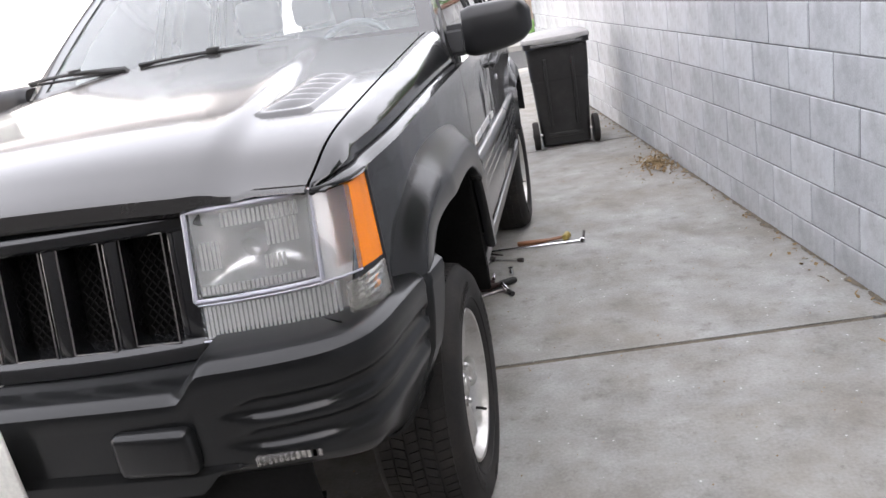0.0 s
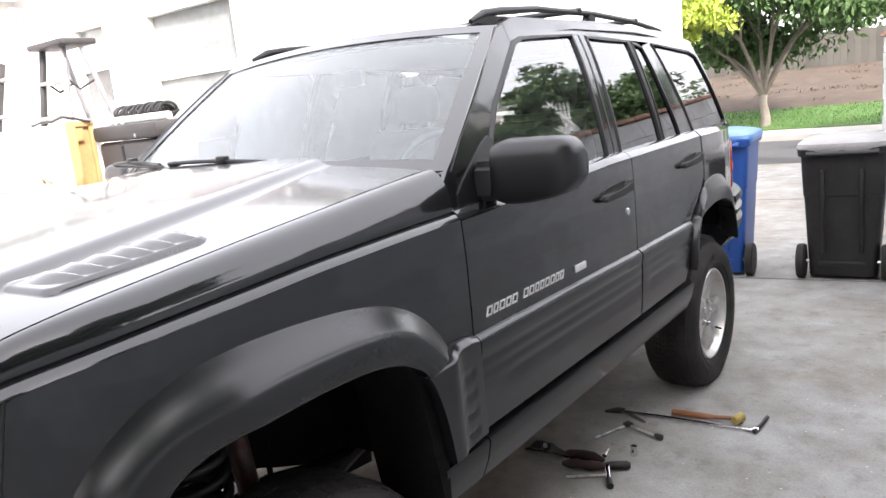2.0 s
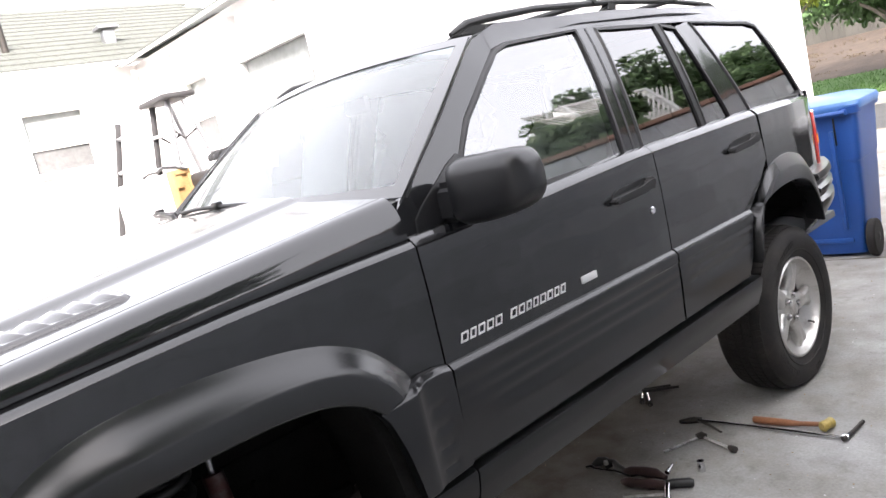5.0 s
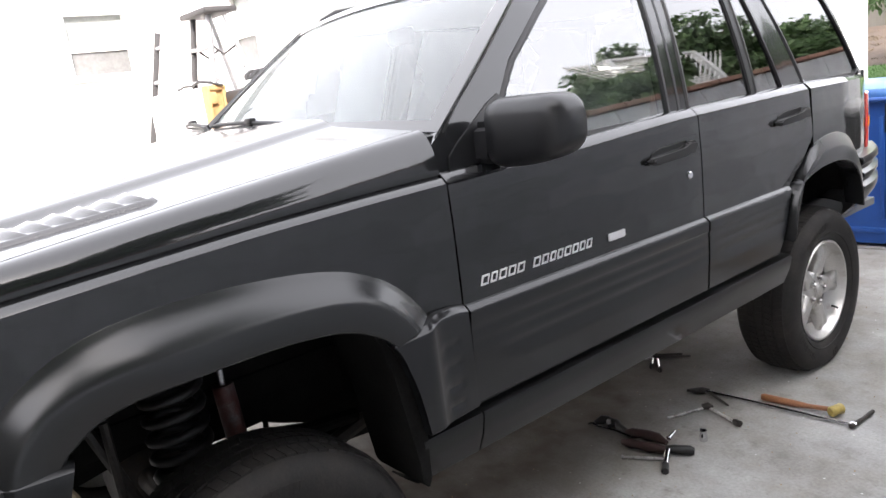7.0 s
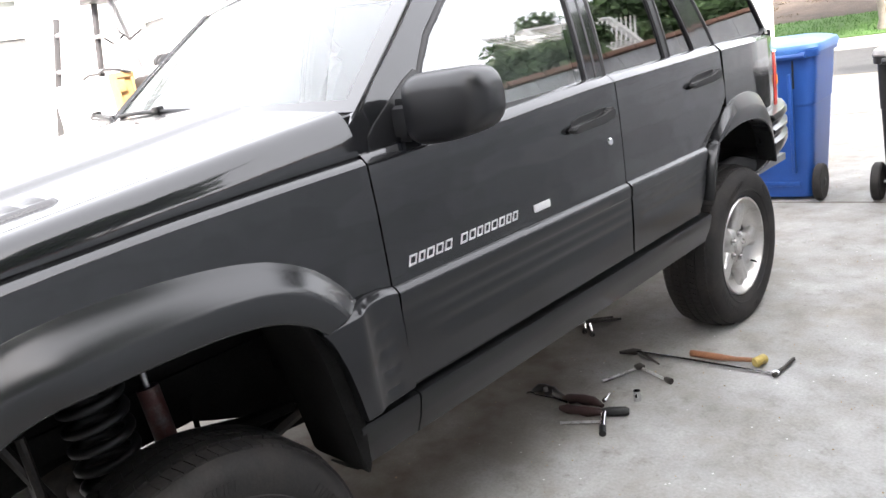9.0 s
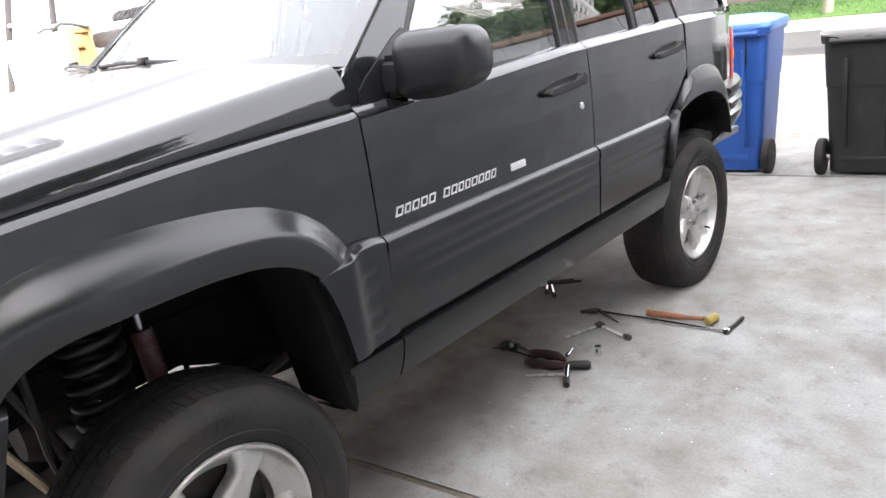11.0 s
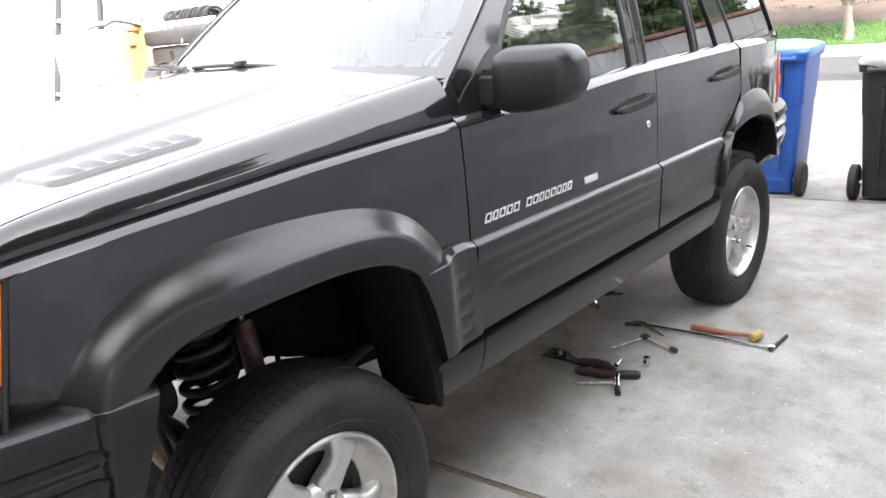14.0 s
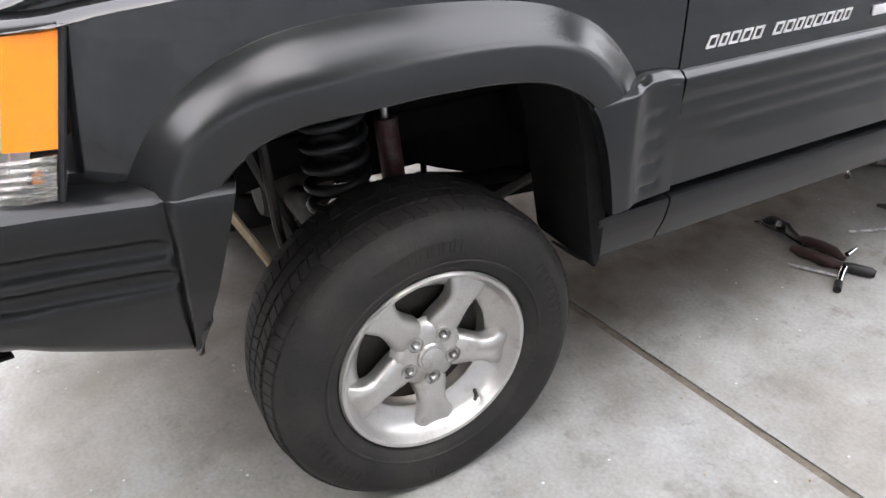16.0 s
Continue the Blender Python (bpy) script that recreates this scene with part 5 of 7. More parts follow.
    for f in steps(0.64, 1.0, 20):
        p, nrm = bsec(f)
        nrm = Vector((abs(nrm.x), -abs(nrm.y), 0)) if f < 0.98 else Vector((0, -1, 0))
        b = lerp([(0.5, 0.66), (0.62, 0.675), (1, 0.69)], f)[0]
        rows.append([tuple(p + nrm * o + Vector((0, 0, z))) for o, z in ((-0.03, b), (-0.035, b - 0.05), (-0.06, 0.56), (-0.10, 0.555))][::-1])
    part("air_dam", skin(side, rows[::-1]), LINER, bmp, "black air dam below the bumper", solid=0.006, recalc=False)
bm = bmesh.new()
box(bm, XC - 0.15, XC + 0.155, -0.945, -0.935, 0.70, 0.855, bevel=0.004)
lic = part("licence_plate", bm, PLATE, car, "white plate with dark bars")
for i in range(4):
    bm = bmesh.new()
    box(bm, XC - 0.11 + i * 0.055, XC - 0.09 + i * 0.055, -0.948, -0.944, 0.74, 0.815)
    part("plate_bar", bm, BLACK, lic)

# tail: tailgate, glass, bumper
bm = bmesh.new()
grid(bm, [[(XC + 0.62 * u, 3.52 + 0.07 * (1 - u * u), z) for u in steps(-1, 1, 12)] for z in steps(0.72, 1.24, 5)])
part("tailgate", bm, PAINT, car, solid=0.02)
bm = bmesh.new()
grid(bm, [[(XC + (0.64 - 0.07 * t) * u, 3.46 - 0.38 * t + 0.05 * (1 - u * u), 1.24 + 0.46 * t) for u in steps(-1, 1, 12)] for t in steps(0, 1, 5)])
part("rear_window", bm, DARK_GLASS, car).visible_shadow = False
rows = []
for f in steps(0, 1, 24):
    x, y = lerp([(0, 0.915, 3.00), (0.15, 0.900, 3.14), (0.28, 0.868, 3.28), (0.40, 0.82, 3.41), (0.5, 0.755, 3.54), (0.6, 0.64, 3.62), (1.0, XC, 3.68)], f)
    row = []
    for i, z in enumerate(steps(0.60, 0.885, 19)):
        g = 0.016 if i in (11, 12, 15, 16) else 0
        k = -0.20 * max(0.0, (0.74 - z) / 0.14) ** 2 if z < 0.74 else -0.012 if i == 19 else 0
        row.append((x - g + k * 0.4, y - g + k, z))
    row += [(x - 0.08, y - 0.08, 0.890)]
    rows.append(row)
for side in (1, -1):
    part("rear_bumper", skin(side, rows), FLARE, car, "dark grey ribbed rear bumper", solid=0.01, recalc=False)

# floor pan, inner fenders, engine block, frame rails, axles
bm = bmesh.new()
box(bm, XC - 0.76, XC + 0.76, 0.55, 2.25, 0.50, 0.56)
box(bm, XC - 0.50, XC + 0.50, 2.2, 3.55, 0.62, 0.70)
part("floor_pan", bm, LINER, car, "black underbody")
for side in (1, -1):
    bm = bmesh.new()
    rows = []
    for i in range(17):
        a = math.pi * i / 16
        yy, zz = 0.0 - (0.40 if a < 1.57 else 0.44) * math.cos(a), 0.66 + 0.36 * math.sin(a) ** 0.7
        rows.append([mir(side, (x, yy, zz)) for x in (0.48, 0.70, 0.79 + 0.10 * math.sin(a))])
    grid(bm, rows)
    part("wheel_well", bm, LINER, car, "black front wheel well liner", solid=0.004)
    bm = bmesh.new()
    rows = []
    for i in range(17):
        a = math.pi * i / 16
        yy, zz = 2.64 - (0.40 if a < 1.57 else 0.34) * math.cos(a), (0.62 if a < 1.57 else 0.74) + (0.34 if a < 1.57 else 0.22) * math.sin(a) ** 0.7
        rows.append([mir(side, (x, yy, zz)) for x in (0.50, 0.70, 0.89 if a < 1.57 else 0.83)])
    grid(bm, rows)
    part("rear_wheel_well", bm, LINER, car, "black rear wheel well liner", solid=0.004)
    bm = bmesh.new()
    prism(bm, [(-0.52, 0.60), (-0.28, 0.63), (-0.14, 0.655), (-0.06, 0.655), (-0.03, 0.60), (0.10, 0.60), (0.19, 0.602), (0.25, 0.575), (0.36, 0.532), (0.40, 0.44), (0.62, 0.42), (0.62, 1.16), (-0.52, 1.12)], 0.40, 0.43, 0)
    for v in bm.verts:
        v.co = mir(side, v.co)
    part("inner_fender", bm, LINER, car)
    bm = bmesh.new()
    prism(bm, [(0.368, 0.56), (0.374, 0.505), (0.388, 0.482), (0.400, 0.505), (0.402, 0.62), (0.395, 0.78), (0.37, 0.88), (0.32, 0.95), (0.29, 0.93), (0.33, 0.80), (0.352, 0.66)], 0.70, 0.915, 0, bevel=0.004)
    for v in bm.verts:
        v.co = mir(side, v.co)
    part("splash_guard", bm, LINER, car, "black rubber splash guard behind the wheel")
    bm = bmesh.new()
    box(bm, 0.36, 0.44, -0.70, 3.4, 0.675, 0.75, bevel=0.008)
    for v in bm.verts:
        v.co = mir(side, v.co)
    part("frame_rail", bm, LINER, car)
    bm = bmesh.new()
    tube(bm, [mir(side, p) for p in ((0.50, 0.03, 0.585), (0.50, 0.16, 0.592), (0.50, 0.30, 0.556), (0.48, 0.46, 0.53))], 0.021, 10)
    tube(bm, [mir(side, p) for p in ((0.50, 0.172, 0.56), (0.50, 0.176, 0.70))], 0.008, 8)
    part("brake_line_bracket", bm, LINER, car)
    # coil spring, shock absorber, links
    bm = bmesh.new()
    pts = []
    for i in range(0, 11 * 20 + 1):
        a = i / 20 * math.tau
        pts.append(mir(side, (0.552 + 0.066 * math.cos(a), -0.066 + 0.066 * math.sin(a), 0.44 + 0.53 * i / 220)))
    tube(bm, pts, 0.0125, 8)
    part("coil_spring", bm, BLACK, car, "black front coil spring", angle=60)
    bm = bmesh.new()
    tube(bm, [mir(side, p) for p in ((0.545, 0.085, 0.50), (0.515, 0.075, 0.778))], 0.028, 14)
    shock = part("shock_absorber", bm, SHOCK_RED, car, "worn red and grey shock absorber")
    bm = bmesh.new()
    tube(bm, [mir(side, p) for p in ((0.515, 0.075, 0.778), (0.508, 0.073, 0.95))], 0.008, 10)
    part("shock_rod", bm, STEEL, shock)
    bm = bmesh.new()
    tube(bm, [mir(side, p) for p in ((0.60, -0.20, 0.42), (0.56, -0.22, 0.60), (0.54, -0.22, 0.80))], 0.011, 8)
    tube(bm, [mir(side, p) for p in ((0.57, -0.14, 0.45), (0.50, -0.27, 0.84))], 0.014, 8)
    tube(bm, [mir(side, p) for p in ((0.50, -0.05, 0.36), (0.45, 0.35, 0.45), (0.42, 0.70, 0.52))], 0.024, 8)
    part("suspension_link", bm, DARK_METAL, car)
bm = bmesh.new()
tube(bm, [(0.68, -0.235, 0.50), (0.665, -0.275, 0.585), (0.64, -0.345, 0.74)], 0.010, 8)
part("steering_rod", bm, BRASS, car, "dull brass-coloured steering rod")
for y, off in ((0.0, 0.22), (2.668, 0.0)):
    bm = bmesh.new()
    tube(bm, [(XC - 0.66, y, 0.345), (XC + 0.66, y, 0.345)], 0.042, 14)
    lathe(bm, [(0.0, -0.13), (0.08, -0.12), (0.125, -0.04), (0.125, 0.05), (0.08, 0.12), (0.0, 0.13)], (XC - off, y + 0.02, 0.345), 1, 20)
    part("axle", bm, DARK_METAL, car)
bm = bmesh.new()
box(bm, XC - 0.28, XC + 0.28, -0.45, 0.35, 0.60, 1.02, bevel=0.05)
part("engine", bm, DARK_METAL, car)
bm = bmesh.new()
box(bm, XC - 0.75, XC + 0.75, 0.52, 0.56, 0.52, 1.30)
part("firewall", bm, LINER, car)

# interior
bm = bmesh.new()
rows = []
for u in steps(-1, 1, 16):
    rows.append([(XC + 0.74 * u, y, z) for y, z in ((0.60, 1.325), (0.80, 1.335), (0.95, 1.31), (1.0, 1.26), (1.02, 1.10), (0.98, 0.95))])
grid(bm, rows)
part("dashboard", bm, DASH, car, "grey dashboard", solid=0.02)
bm = bmesh.new()
c = Vector((0.40, 1.14, 1.24))
m = pose(*c, 65, 0, 0)
pts = [m @ Vector((0.185 * math.cos(k / 32 * math.tau), 0.185 * math.sin(k / 32 * math.tau), 0)) for k in range(33)]
tube(bm, pts, 0.015, 10, caps=False)
box(bm, -0.17, 0.17, -0.018, 0.018, -0.012, 0.008, bevel=0.006, m=m)
box(bm, -0.06, 0.06, -0.07, 0.05, -0.03, 0.02, bevel=0.015, m=m)
part("steering_wheel", bm, DASH, car, "grey steering wheel", angle=60)
def seat_set(x, y, w, nm, head):
    bm = bmesh.new()
    prism(bm, [(y, 0.72), (y + 0.50, 0.70), (y + 0.52, 0.86), (y + 0.06, 0.90), (y - 0.02, 0.86)], x - w / 2, x + w / 2, 0, bevel=0.05)
    prism(bm, [(y + 0.42, 0.80), (y + 0.58, 0.80), (y + 0.74, 1.38), (y + 0.66, 1.41), (y + 0.58, 1.38)], x - w / 2, x + w / 2, 0, bevel=0.05)
    s = part(nm, bm, SEAT, car, "grey fabric car seat", angle=60)
    for hx in head:
        bm = bmesh.new()
        box(bm, hx - 0.12, hx + 0.12, y + 0.66, y + 0.77, 1.42, 1.60, bevel=0.045, seg=3)
        part("headrest", bm, SEAT, s, angle=60)
seat_set(0.42, 1.28, 0.50, "front_seat", (0.42,))
seat_set(-0.32, 1.28, 0.50, "front_seat", (-0.32,))
seat_set(XC, 2.15, 1.2, "rear_seat", (0.42, -0.32))
bm = bmesh.new()
box(bm, XC - 0.08, XC + 0.06, 1.14, 1.17, 1.60, 1.66, bevel=0.012)
part("rear_view_mirror", bm, BLACK, car, "black rear view mirror")
bm = bmesh.new()
grid(bm, [[(XC + 0.60 * u, y, 1.735 - 0.03 * u * u) for u in steps(-1, 1, 8)] for y in steps(1.2, 3.05, 6)])
part("headliner", bm, HEADLINER, car, "pale headliner", solid=0.01)
bm = bmesh.new()
box(bm, XC - 0.72, XC + 0.72, 0.6, 3.5, 0.565, 0.60)
part("carpet", bm, DASH, car)
for side in (1, -1):
    bm = bmesh.new()
    prism(bm, [(0.62, 0.58), (2.20, 0.58), (2.22, 1.0), (2.95, 1.0), (2.95, 1.24), (0.62, 1.24)], 0.80, 0.83, 0)
    for v in bm.verts:
        v.co = mir(side, v.co)
    part("door_trim", bm, DASH, car, "grey inner door trim")


# wheels
def wheel(loc, side, turn=0.0):
    """Tyre, five-spoke alloy rim, lug nuts and cap; axis along x, outer face towards +x."""
    w = new("wheel")
    w.parent = car
    w.matrix_basis = pose(*loc, 0, 0, 0 if side > 0 else 180) @ pose(0, 0, 0, turn, 0, 0)
    prof = [(0.218, -0.012), (0.230, 0.010), (0.248, 0.022), (0.283, 0.032), (0.315, 0.032), (0.337, 0.024), (0.350, 0.010), (0.359, -0.008), (0.364, -0.025), (0.368, -0.06), (0.369, -0.10), (0.368, -0.14), (0.364, -0.175), (0.357, -0.197), (0.34, -0.216), (0.31, -0.226), (0.265, -0.22), (0.228, -0.21), (0.218, -0.19)]
    def flatten(b):
        inv = Matrix.Rotation(radians(turn), 4, "X")
        back = inv.inverted()
        for v in b.verts:
            p = inv @ v.co
            if p.z < -0.338:
                p.z = -0.346 + max(0.0, min(0.008, (p.z + 0.375) * 0.2))
                v.co = back @ p
    bm = bmesh.new()
    lathe(bm, prof, (0, 0, 0), 0, 96)
    flatten(bm)
    tyre = part("tyre", bm, RUBBER, w, "dusty black all-terrain tyre", angle=50)
    # tread blocks in five rows
    bm = bmesh.new()
    n = 84
    for row, (x0, x1, sh) in enumerate(((-0.194, -0.160, 0), (-0.153, -0.122, 0.5), (-0.115, -0.085, 0.2), (-0.078, -0.047, 0.7), (-0.040, -0.004, 0.3))):
        for k in range(n):
            a0 = (k + sh) / n * math.tau
            a1 = a0 + math.tau / n * 0.88
            sk = 0.012 * (1 if row % 2 else -1)
            vs = []
            for r in (0.364, 0.3735):
                for a, x in ((a0, x0), (a1, x0), (a1 + sk * 2, x1), (a0 + sk * 2, x1)):
                    rr = r - (0.004 if row in (0, 4) else 0) - (0.006 if (row == 4 and x == x1) or (row == 0 and x == x0) else 0)
                    vs.append(bm.verts.new((x, rr * math.cos(a), rr * math.sin(a))))
            bm.faces.new(vs[4:])
            for i in range(4):
                bm.faces.new((vs[i], vs[(i + 1) % 4], vs[4 + (i + 1) % 4], vs[4 + i]))
    flatten(bm)
    part("tread", bm, RUBBER, tyre, angle=20)
    # raised sidewall ring and lettering bars
    bm = bmesh.new()
    lathe(bm, [(0.254, 0.0235), (0.256, 0.0275), (0.260, 0.0285), (0.262, 0.026)], (0, 0, 0), 0, 96)
    for base, count in ((0.6, 8), (2.0, 8), (3.9, 8), (5.2, 2)):
        for k in range(count):
            a = base + k * 0.085
            m = Matrix.Rotation(a, 4, "X") @ Matrix.Translation((0.0312, 0.300, 0))
            for (u0, u1, v0, v1) in ((-0.014, 0.014, -0.010, -0.007), (-0.014, 0.014, 0.006, 0.009), (0.010, 0.014, -0.009, 0.008)):
                box(bm, 0, 0.0022, u0, u1, v0, v1, m=m)
    part("sidewall_lettering", bm, RUBBER, tyre, "raised rubber bars on the sidewall")
    # rim
    bm = bmesh.new()
    lathe(bm, [(0.224, 0.000), (0.2265, 0.009), (0.2215, 0.015), (0.214, 0.013), (0.209, 0.0), (0.205, -0.012), (0.196, -0.026), (0.180, -0.040), (0.166, -0.048), (0.160, -0.056), (0.161, -0.066), (0.175, -0.08), (0.188, -0.15), (0.206, -0.19)], (0, 0, 0), 0, 80)
    rim = part("rim", bm, ALLOY, w, "silver five-spoke alloy rim", angle=40)
    for k in range(5):
        bm = bmesh.new()
        rows = []
        for f in steps(0, 1, 18):
            r = 0.045 + 0.164 * f
            half = smooth_lerp([(0, 0.034), (0.18, 0.043), (0.36, 0.037), (0.52, 0.031), (0.66, 0.033), (0.80, 0.046), (0.92, 0.062), (1, 0.070)], f)[0]
            x = smooth_lerp([(0, -0.026), (0.25, -0.019), (0.6, -0.010), (0.85, -0.012), (1, -0.022)], f)[0]
            groove = 0.0045 * max(0.0, min(1.0, (f - 0.40) / 0.2))
            side_drop = 0.012 * max(0.0, (f - 0.75) / 0.25)
            dep = 0.030
            prof = [(1.0, -dep - 0.012), (1.0, -0.018 - side_drop), (0.90, -0.009 - side_drop), (0.70, -0.002 - 0.5 * side_drop), (0.46, 0.0), (0.2, -0.8 * groove)]
            rows.append([(x + d, -half * u, r) for u, d in prof] + [(x - groove, 0, r)] + [(x + d, half * u, r) for u, d in prof[::-1]])
        grid(bm, rows)
        bmesh.ops.rotate(bm, verts=bm.verts, cent=(0, 0, 0), matrix=Matrix.Rotation(k / 5 * math.tau, 3, "X"))
        part("spoke", bm, ALLOY, rim, angle=50)
    bm = bmesh.new()
    lathe(bm, [(0.0, -0.012), (0.03, -0.0125), (0.033, -0.014), (0.035, -0.018), (0.06, -0.021), (0.078, -0.027), (0.088, -0.05)], (0, 0, 0), 0, 40)
    part("hub", bm, ALLOY, rim, angle=50)
    bm = bmesh.new()
    lathe(bm, [(0.0, -0.006), (0.022, -0.0065), (0.0265, -0.009), (0.028, -0.016)], (0, 0, 0), 0, 28)
    part("centre_cap", bm, ALLOY, rim, "plain silver centre cap")
    for k in range(5):
        a = k / 5 * math.tau
        y, z = 0.0572 * -math.sin(a), 0.0572 * math.cos(a)
        bm = bmesh.new()
        lathe(bm, [(0.0185, -0.0185), (0.0175, -0.024), (0.0165, -0.034), (0.0, -0.034)], (0.004, y, z), 0, 16)
        part("lug_well", bm, ALLOY, rim)
        bm = bmesh.new()
        lathe(bm, [(0.0, -0.008), (0.006, -0.009), (0.0095, -0.014), (0.0105, -0.03)], (0.004, y, z), 0, 6)
        part("lug_nut", bm, STEEL, rim, "steel lug nut")
    bm = bmesh.new()
    tube(bm, [(-0.02, -0.02, -0.185), (0.0, -0.024, -0.180), (0.012, -0.03, -0.170)], 0.005, 8)
    bmesh.ops.rotate(bm, verts=bm.verts, cent=(0, 0, 0), matrix=Matrix.Rotation(1.34, 3, "X"))
    part("valve", bm, BLACK, rim, "black tyre valve")
    bm = bmesh.new()
    lathe(bm, [(0.05, -0.080), (0.151, -0.080), (0.155, -0.084), (0.155, -0.11), (0.05, -0.11)], (0, 0, 0), 0, 40)
    part("brake_disc", bm, DARK_METAL, w, "dark brake disc")
    return w


wheel((0.866, 0.0, 0.346), 1, -34)
wheel((0.866, 2.668, 0.346), 1, -20)
wheel((2 * XC - 0.866, 0.0, 0.346), -1, 5)
wheel((2 * XC - 0.866, 2.668, 0.346), -1, 40)


# ---- bins ----
def bin_thing(name, label, loc, rz, body_m, lid_m, w=0.54, d=0.60, h=0.93, closed=True):
    """A two-wheeled cart: tapered body with rim and ribs, domed lid, axle, wheels, handle. Wheels on the -y side."""
    b = thing(name, label, "bin", loc, rz=rz)
    bm = bmesh.new()
    rows = []
    for f, z in ((0.0, 0.03), (0.02, 0.025), (0.05, 0.06), (0.25, 0.25), (0.5, 0.5), (0.60, h * 0.635), (0.605, h * 0.64), (0.70, h * 0.645), (0.71, h * 0.66), (0.85, h * 0.8), (1.0, h)):
        k = 0.80 + 0.20 * f
        hw, hd = w / 2 * k, d / 2 * k
        ring = []
        for i in range(32):
            a = (i + 0.5) / 32 * math.tau
            c, s = math.cos(a), math.sin(a)
            ring.append((hw * math.copysign(abs(c) ** 0.2, c), hd * math.copysign(abs(s) ** 0.2, s) - 0.03 * (1 - f), z))
        rows.append(ring)
    grid(bm, rows, close=True)
    bm.faces.new(list(bm.verts)[:32])
    part("body", bm, body_m, b, angle=40, solid=0.006)
    bm = bmesh.new()
    rows = []
    for k, z in ((1.0, h - 0.05), (1.06, h - 0.045), (1.07, h), (1.0, h + 0.004)):
        rows.append([(w / 2 * k * math.copysign(abs(math.cos(a)) ** 0.2, math.cos(a)), d / 2 * k * math.copysign(abs(math.sin(a)) ** 0.2, math.sin(a)), z) for a in [(i + 0.5) / 32 * math.tau for i in range(32)]])
    grid(bm, rows, close=True)
    part("rim", bm, body_m, b, angle=40)
    bm = bmesh.new()
    rows = []
    for k, z in ((1.10, h - 0.02), (1.12, h + 0.01), (1.08, h + 0.035), (0.9, h + 0.055), (0.55, h + 0.075), (0.2, h + 0.08)):
        rows.append([(w / 2 * k * math.copysign(abs(math.cos(a)) ** 0.3, math.cos(a)), d / 2 * k * math.copysign(abs(math.sin(a)) ** 0.3, math.sin(a)) + 0.01, z) for a in [(i + 0.5) / 32 * math.tau for i in range(32)]])
    grid(bm, rows, close=True)
    bm.faces.new(list(bm.verts)[-32:])
    part("lid", bm, lid_m, b, angle=40)
    bm = bmesh.new()
    box(bm, w * 0.24 - 0.006, w * 0.24 + 0.006, -d / 2 - 0.003, -d / 2 + 0.02, h * 0.76, h - 0.06, bevel=0.003)
    part("lift_slot", bm, BLACK, b, "dark vertical slot in the upper body")
    bm = bmesh.new()
    tube(bm, [(-w / 2 * 0.8, -d / 2 - 0.045, h - 0.03), (w / 2 * 0.8, -d / 2 - 0.045, h - 0.03)], 0.016, 10)
    for x in (-w / 2 * 0.75, 0, w / 2 * 0.75):
        box(bm, x - 0.02, x + 0.02, -d / 2 - 0.05, -d / 2 + 0.02, h - 0.05, h - 0.01, bevel=0.006)
    part("handle", bm, body_m, b)
    for x in (-0.10, 0.10):
        bm = bmesh.new()
        box(bm, x * w * 2.2 - 0.012, x * w * 2.2 + 0.012, -d / 2 * 0.9 - 0.03, -d / 2 * 0.9, 0.22, h - 0.12, bevel=0.005, m=Matrix.Rotation(0.065, 4, "X"))
        part("rib", bm, body_m, b)
    bm = bmesh.new()
    tube(bm, [(-w / 2 - 0.0, -d / 2 + 0.06, 0.125), (w / 2 + 0.0, -d / 2 + 0.06, 0.125)], 0.013, 8)
    part("axle", bm, STEEL, b)
    bm = bmesh.new()
    box(bm, -w / 2 * 0.55, w / 2 * 0.55, -d / 2 * 0.84 - 0.035, -d / 2 * 0.84 + 0.03, 0.10, 0.135, bevel=0.006)
    part("foot_rail", bm, body_m, b)
    for s in (-1, 1):
        bm = bmesh.new()
        lathe(bm, [(0.03, -0.028), (0.115, -0.028), (0.125, -0.018), (0.125, 0.018), (0.115, 0.028), (0.03, 0.028)], (s * (w / 2 - 0.005), -d / 2 + 0.06, 0.125), 0, 28)
        wh = part("bin_wheel", bm, RUBBER, b, "black plastic bin wheel")
        bm = bmesh.new()
        lathe(bm, [(0.0, -0.035), (0.028, -0.03), (0.045, -0.02), (0.045, 0.02), (0.028, 0.03), (0.0, 0.035)], (s * (w / 2 - 0.005), -d / 2 + 0.06, 0.125), 0, 16)
        part("wheel_hub", bm, BLACK, wh)
    return b


bin_thing("waste_bin", "scuffed black wheeled bin with a lid painted pale for reflected sky", (1.12, 5.04, 0), 4, BLACK_BIN, BIN_LID)
bin_thing("recycling_bin", "bright blue wheeled recycling bin with a blue lid", (0.240, 4.975, 0), 5, BLUE_BIN, BLUE_LID, w=0.54, h=1.02)


# ---- tools on the concrete ----
def tool(name, label, category, pieces, flat=1.0):
    """A thing lying on the ground; pieces: name, axis points, radius at each, material."""
    o = Vector((pieces[0][1][0][0], pieces[0][1][0][1], 0))
    t = thing(name, label, category, o)
    for nm, pts, radii, mm, *lab in pieces:
        bm = bmesh.new()
        tube(bm, [Vector(p) - o for p in pts], 0, 12, taper=radii)
        for v in bm.verts:
            v.co.z *= flat
        part(nm, bm, mm, t, *lab, angle=50)
    return t


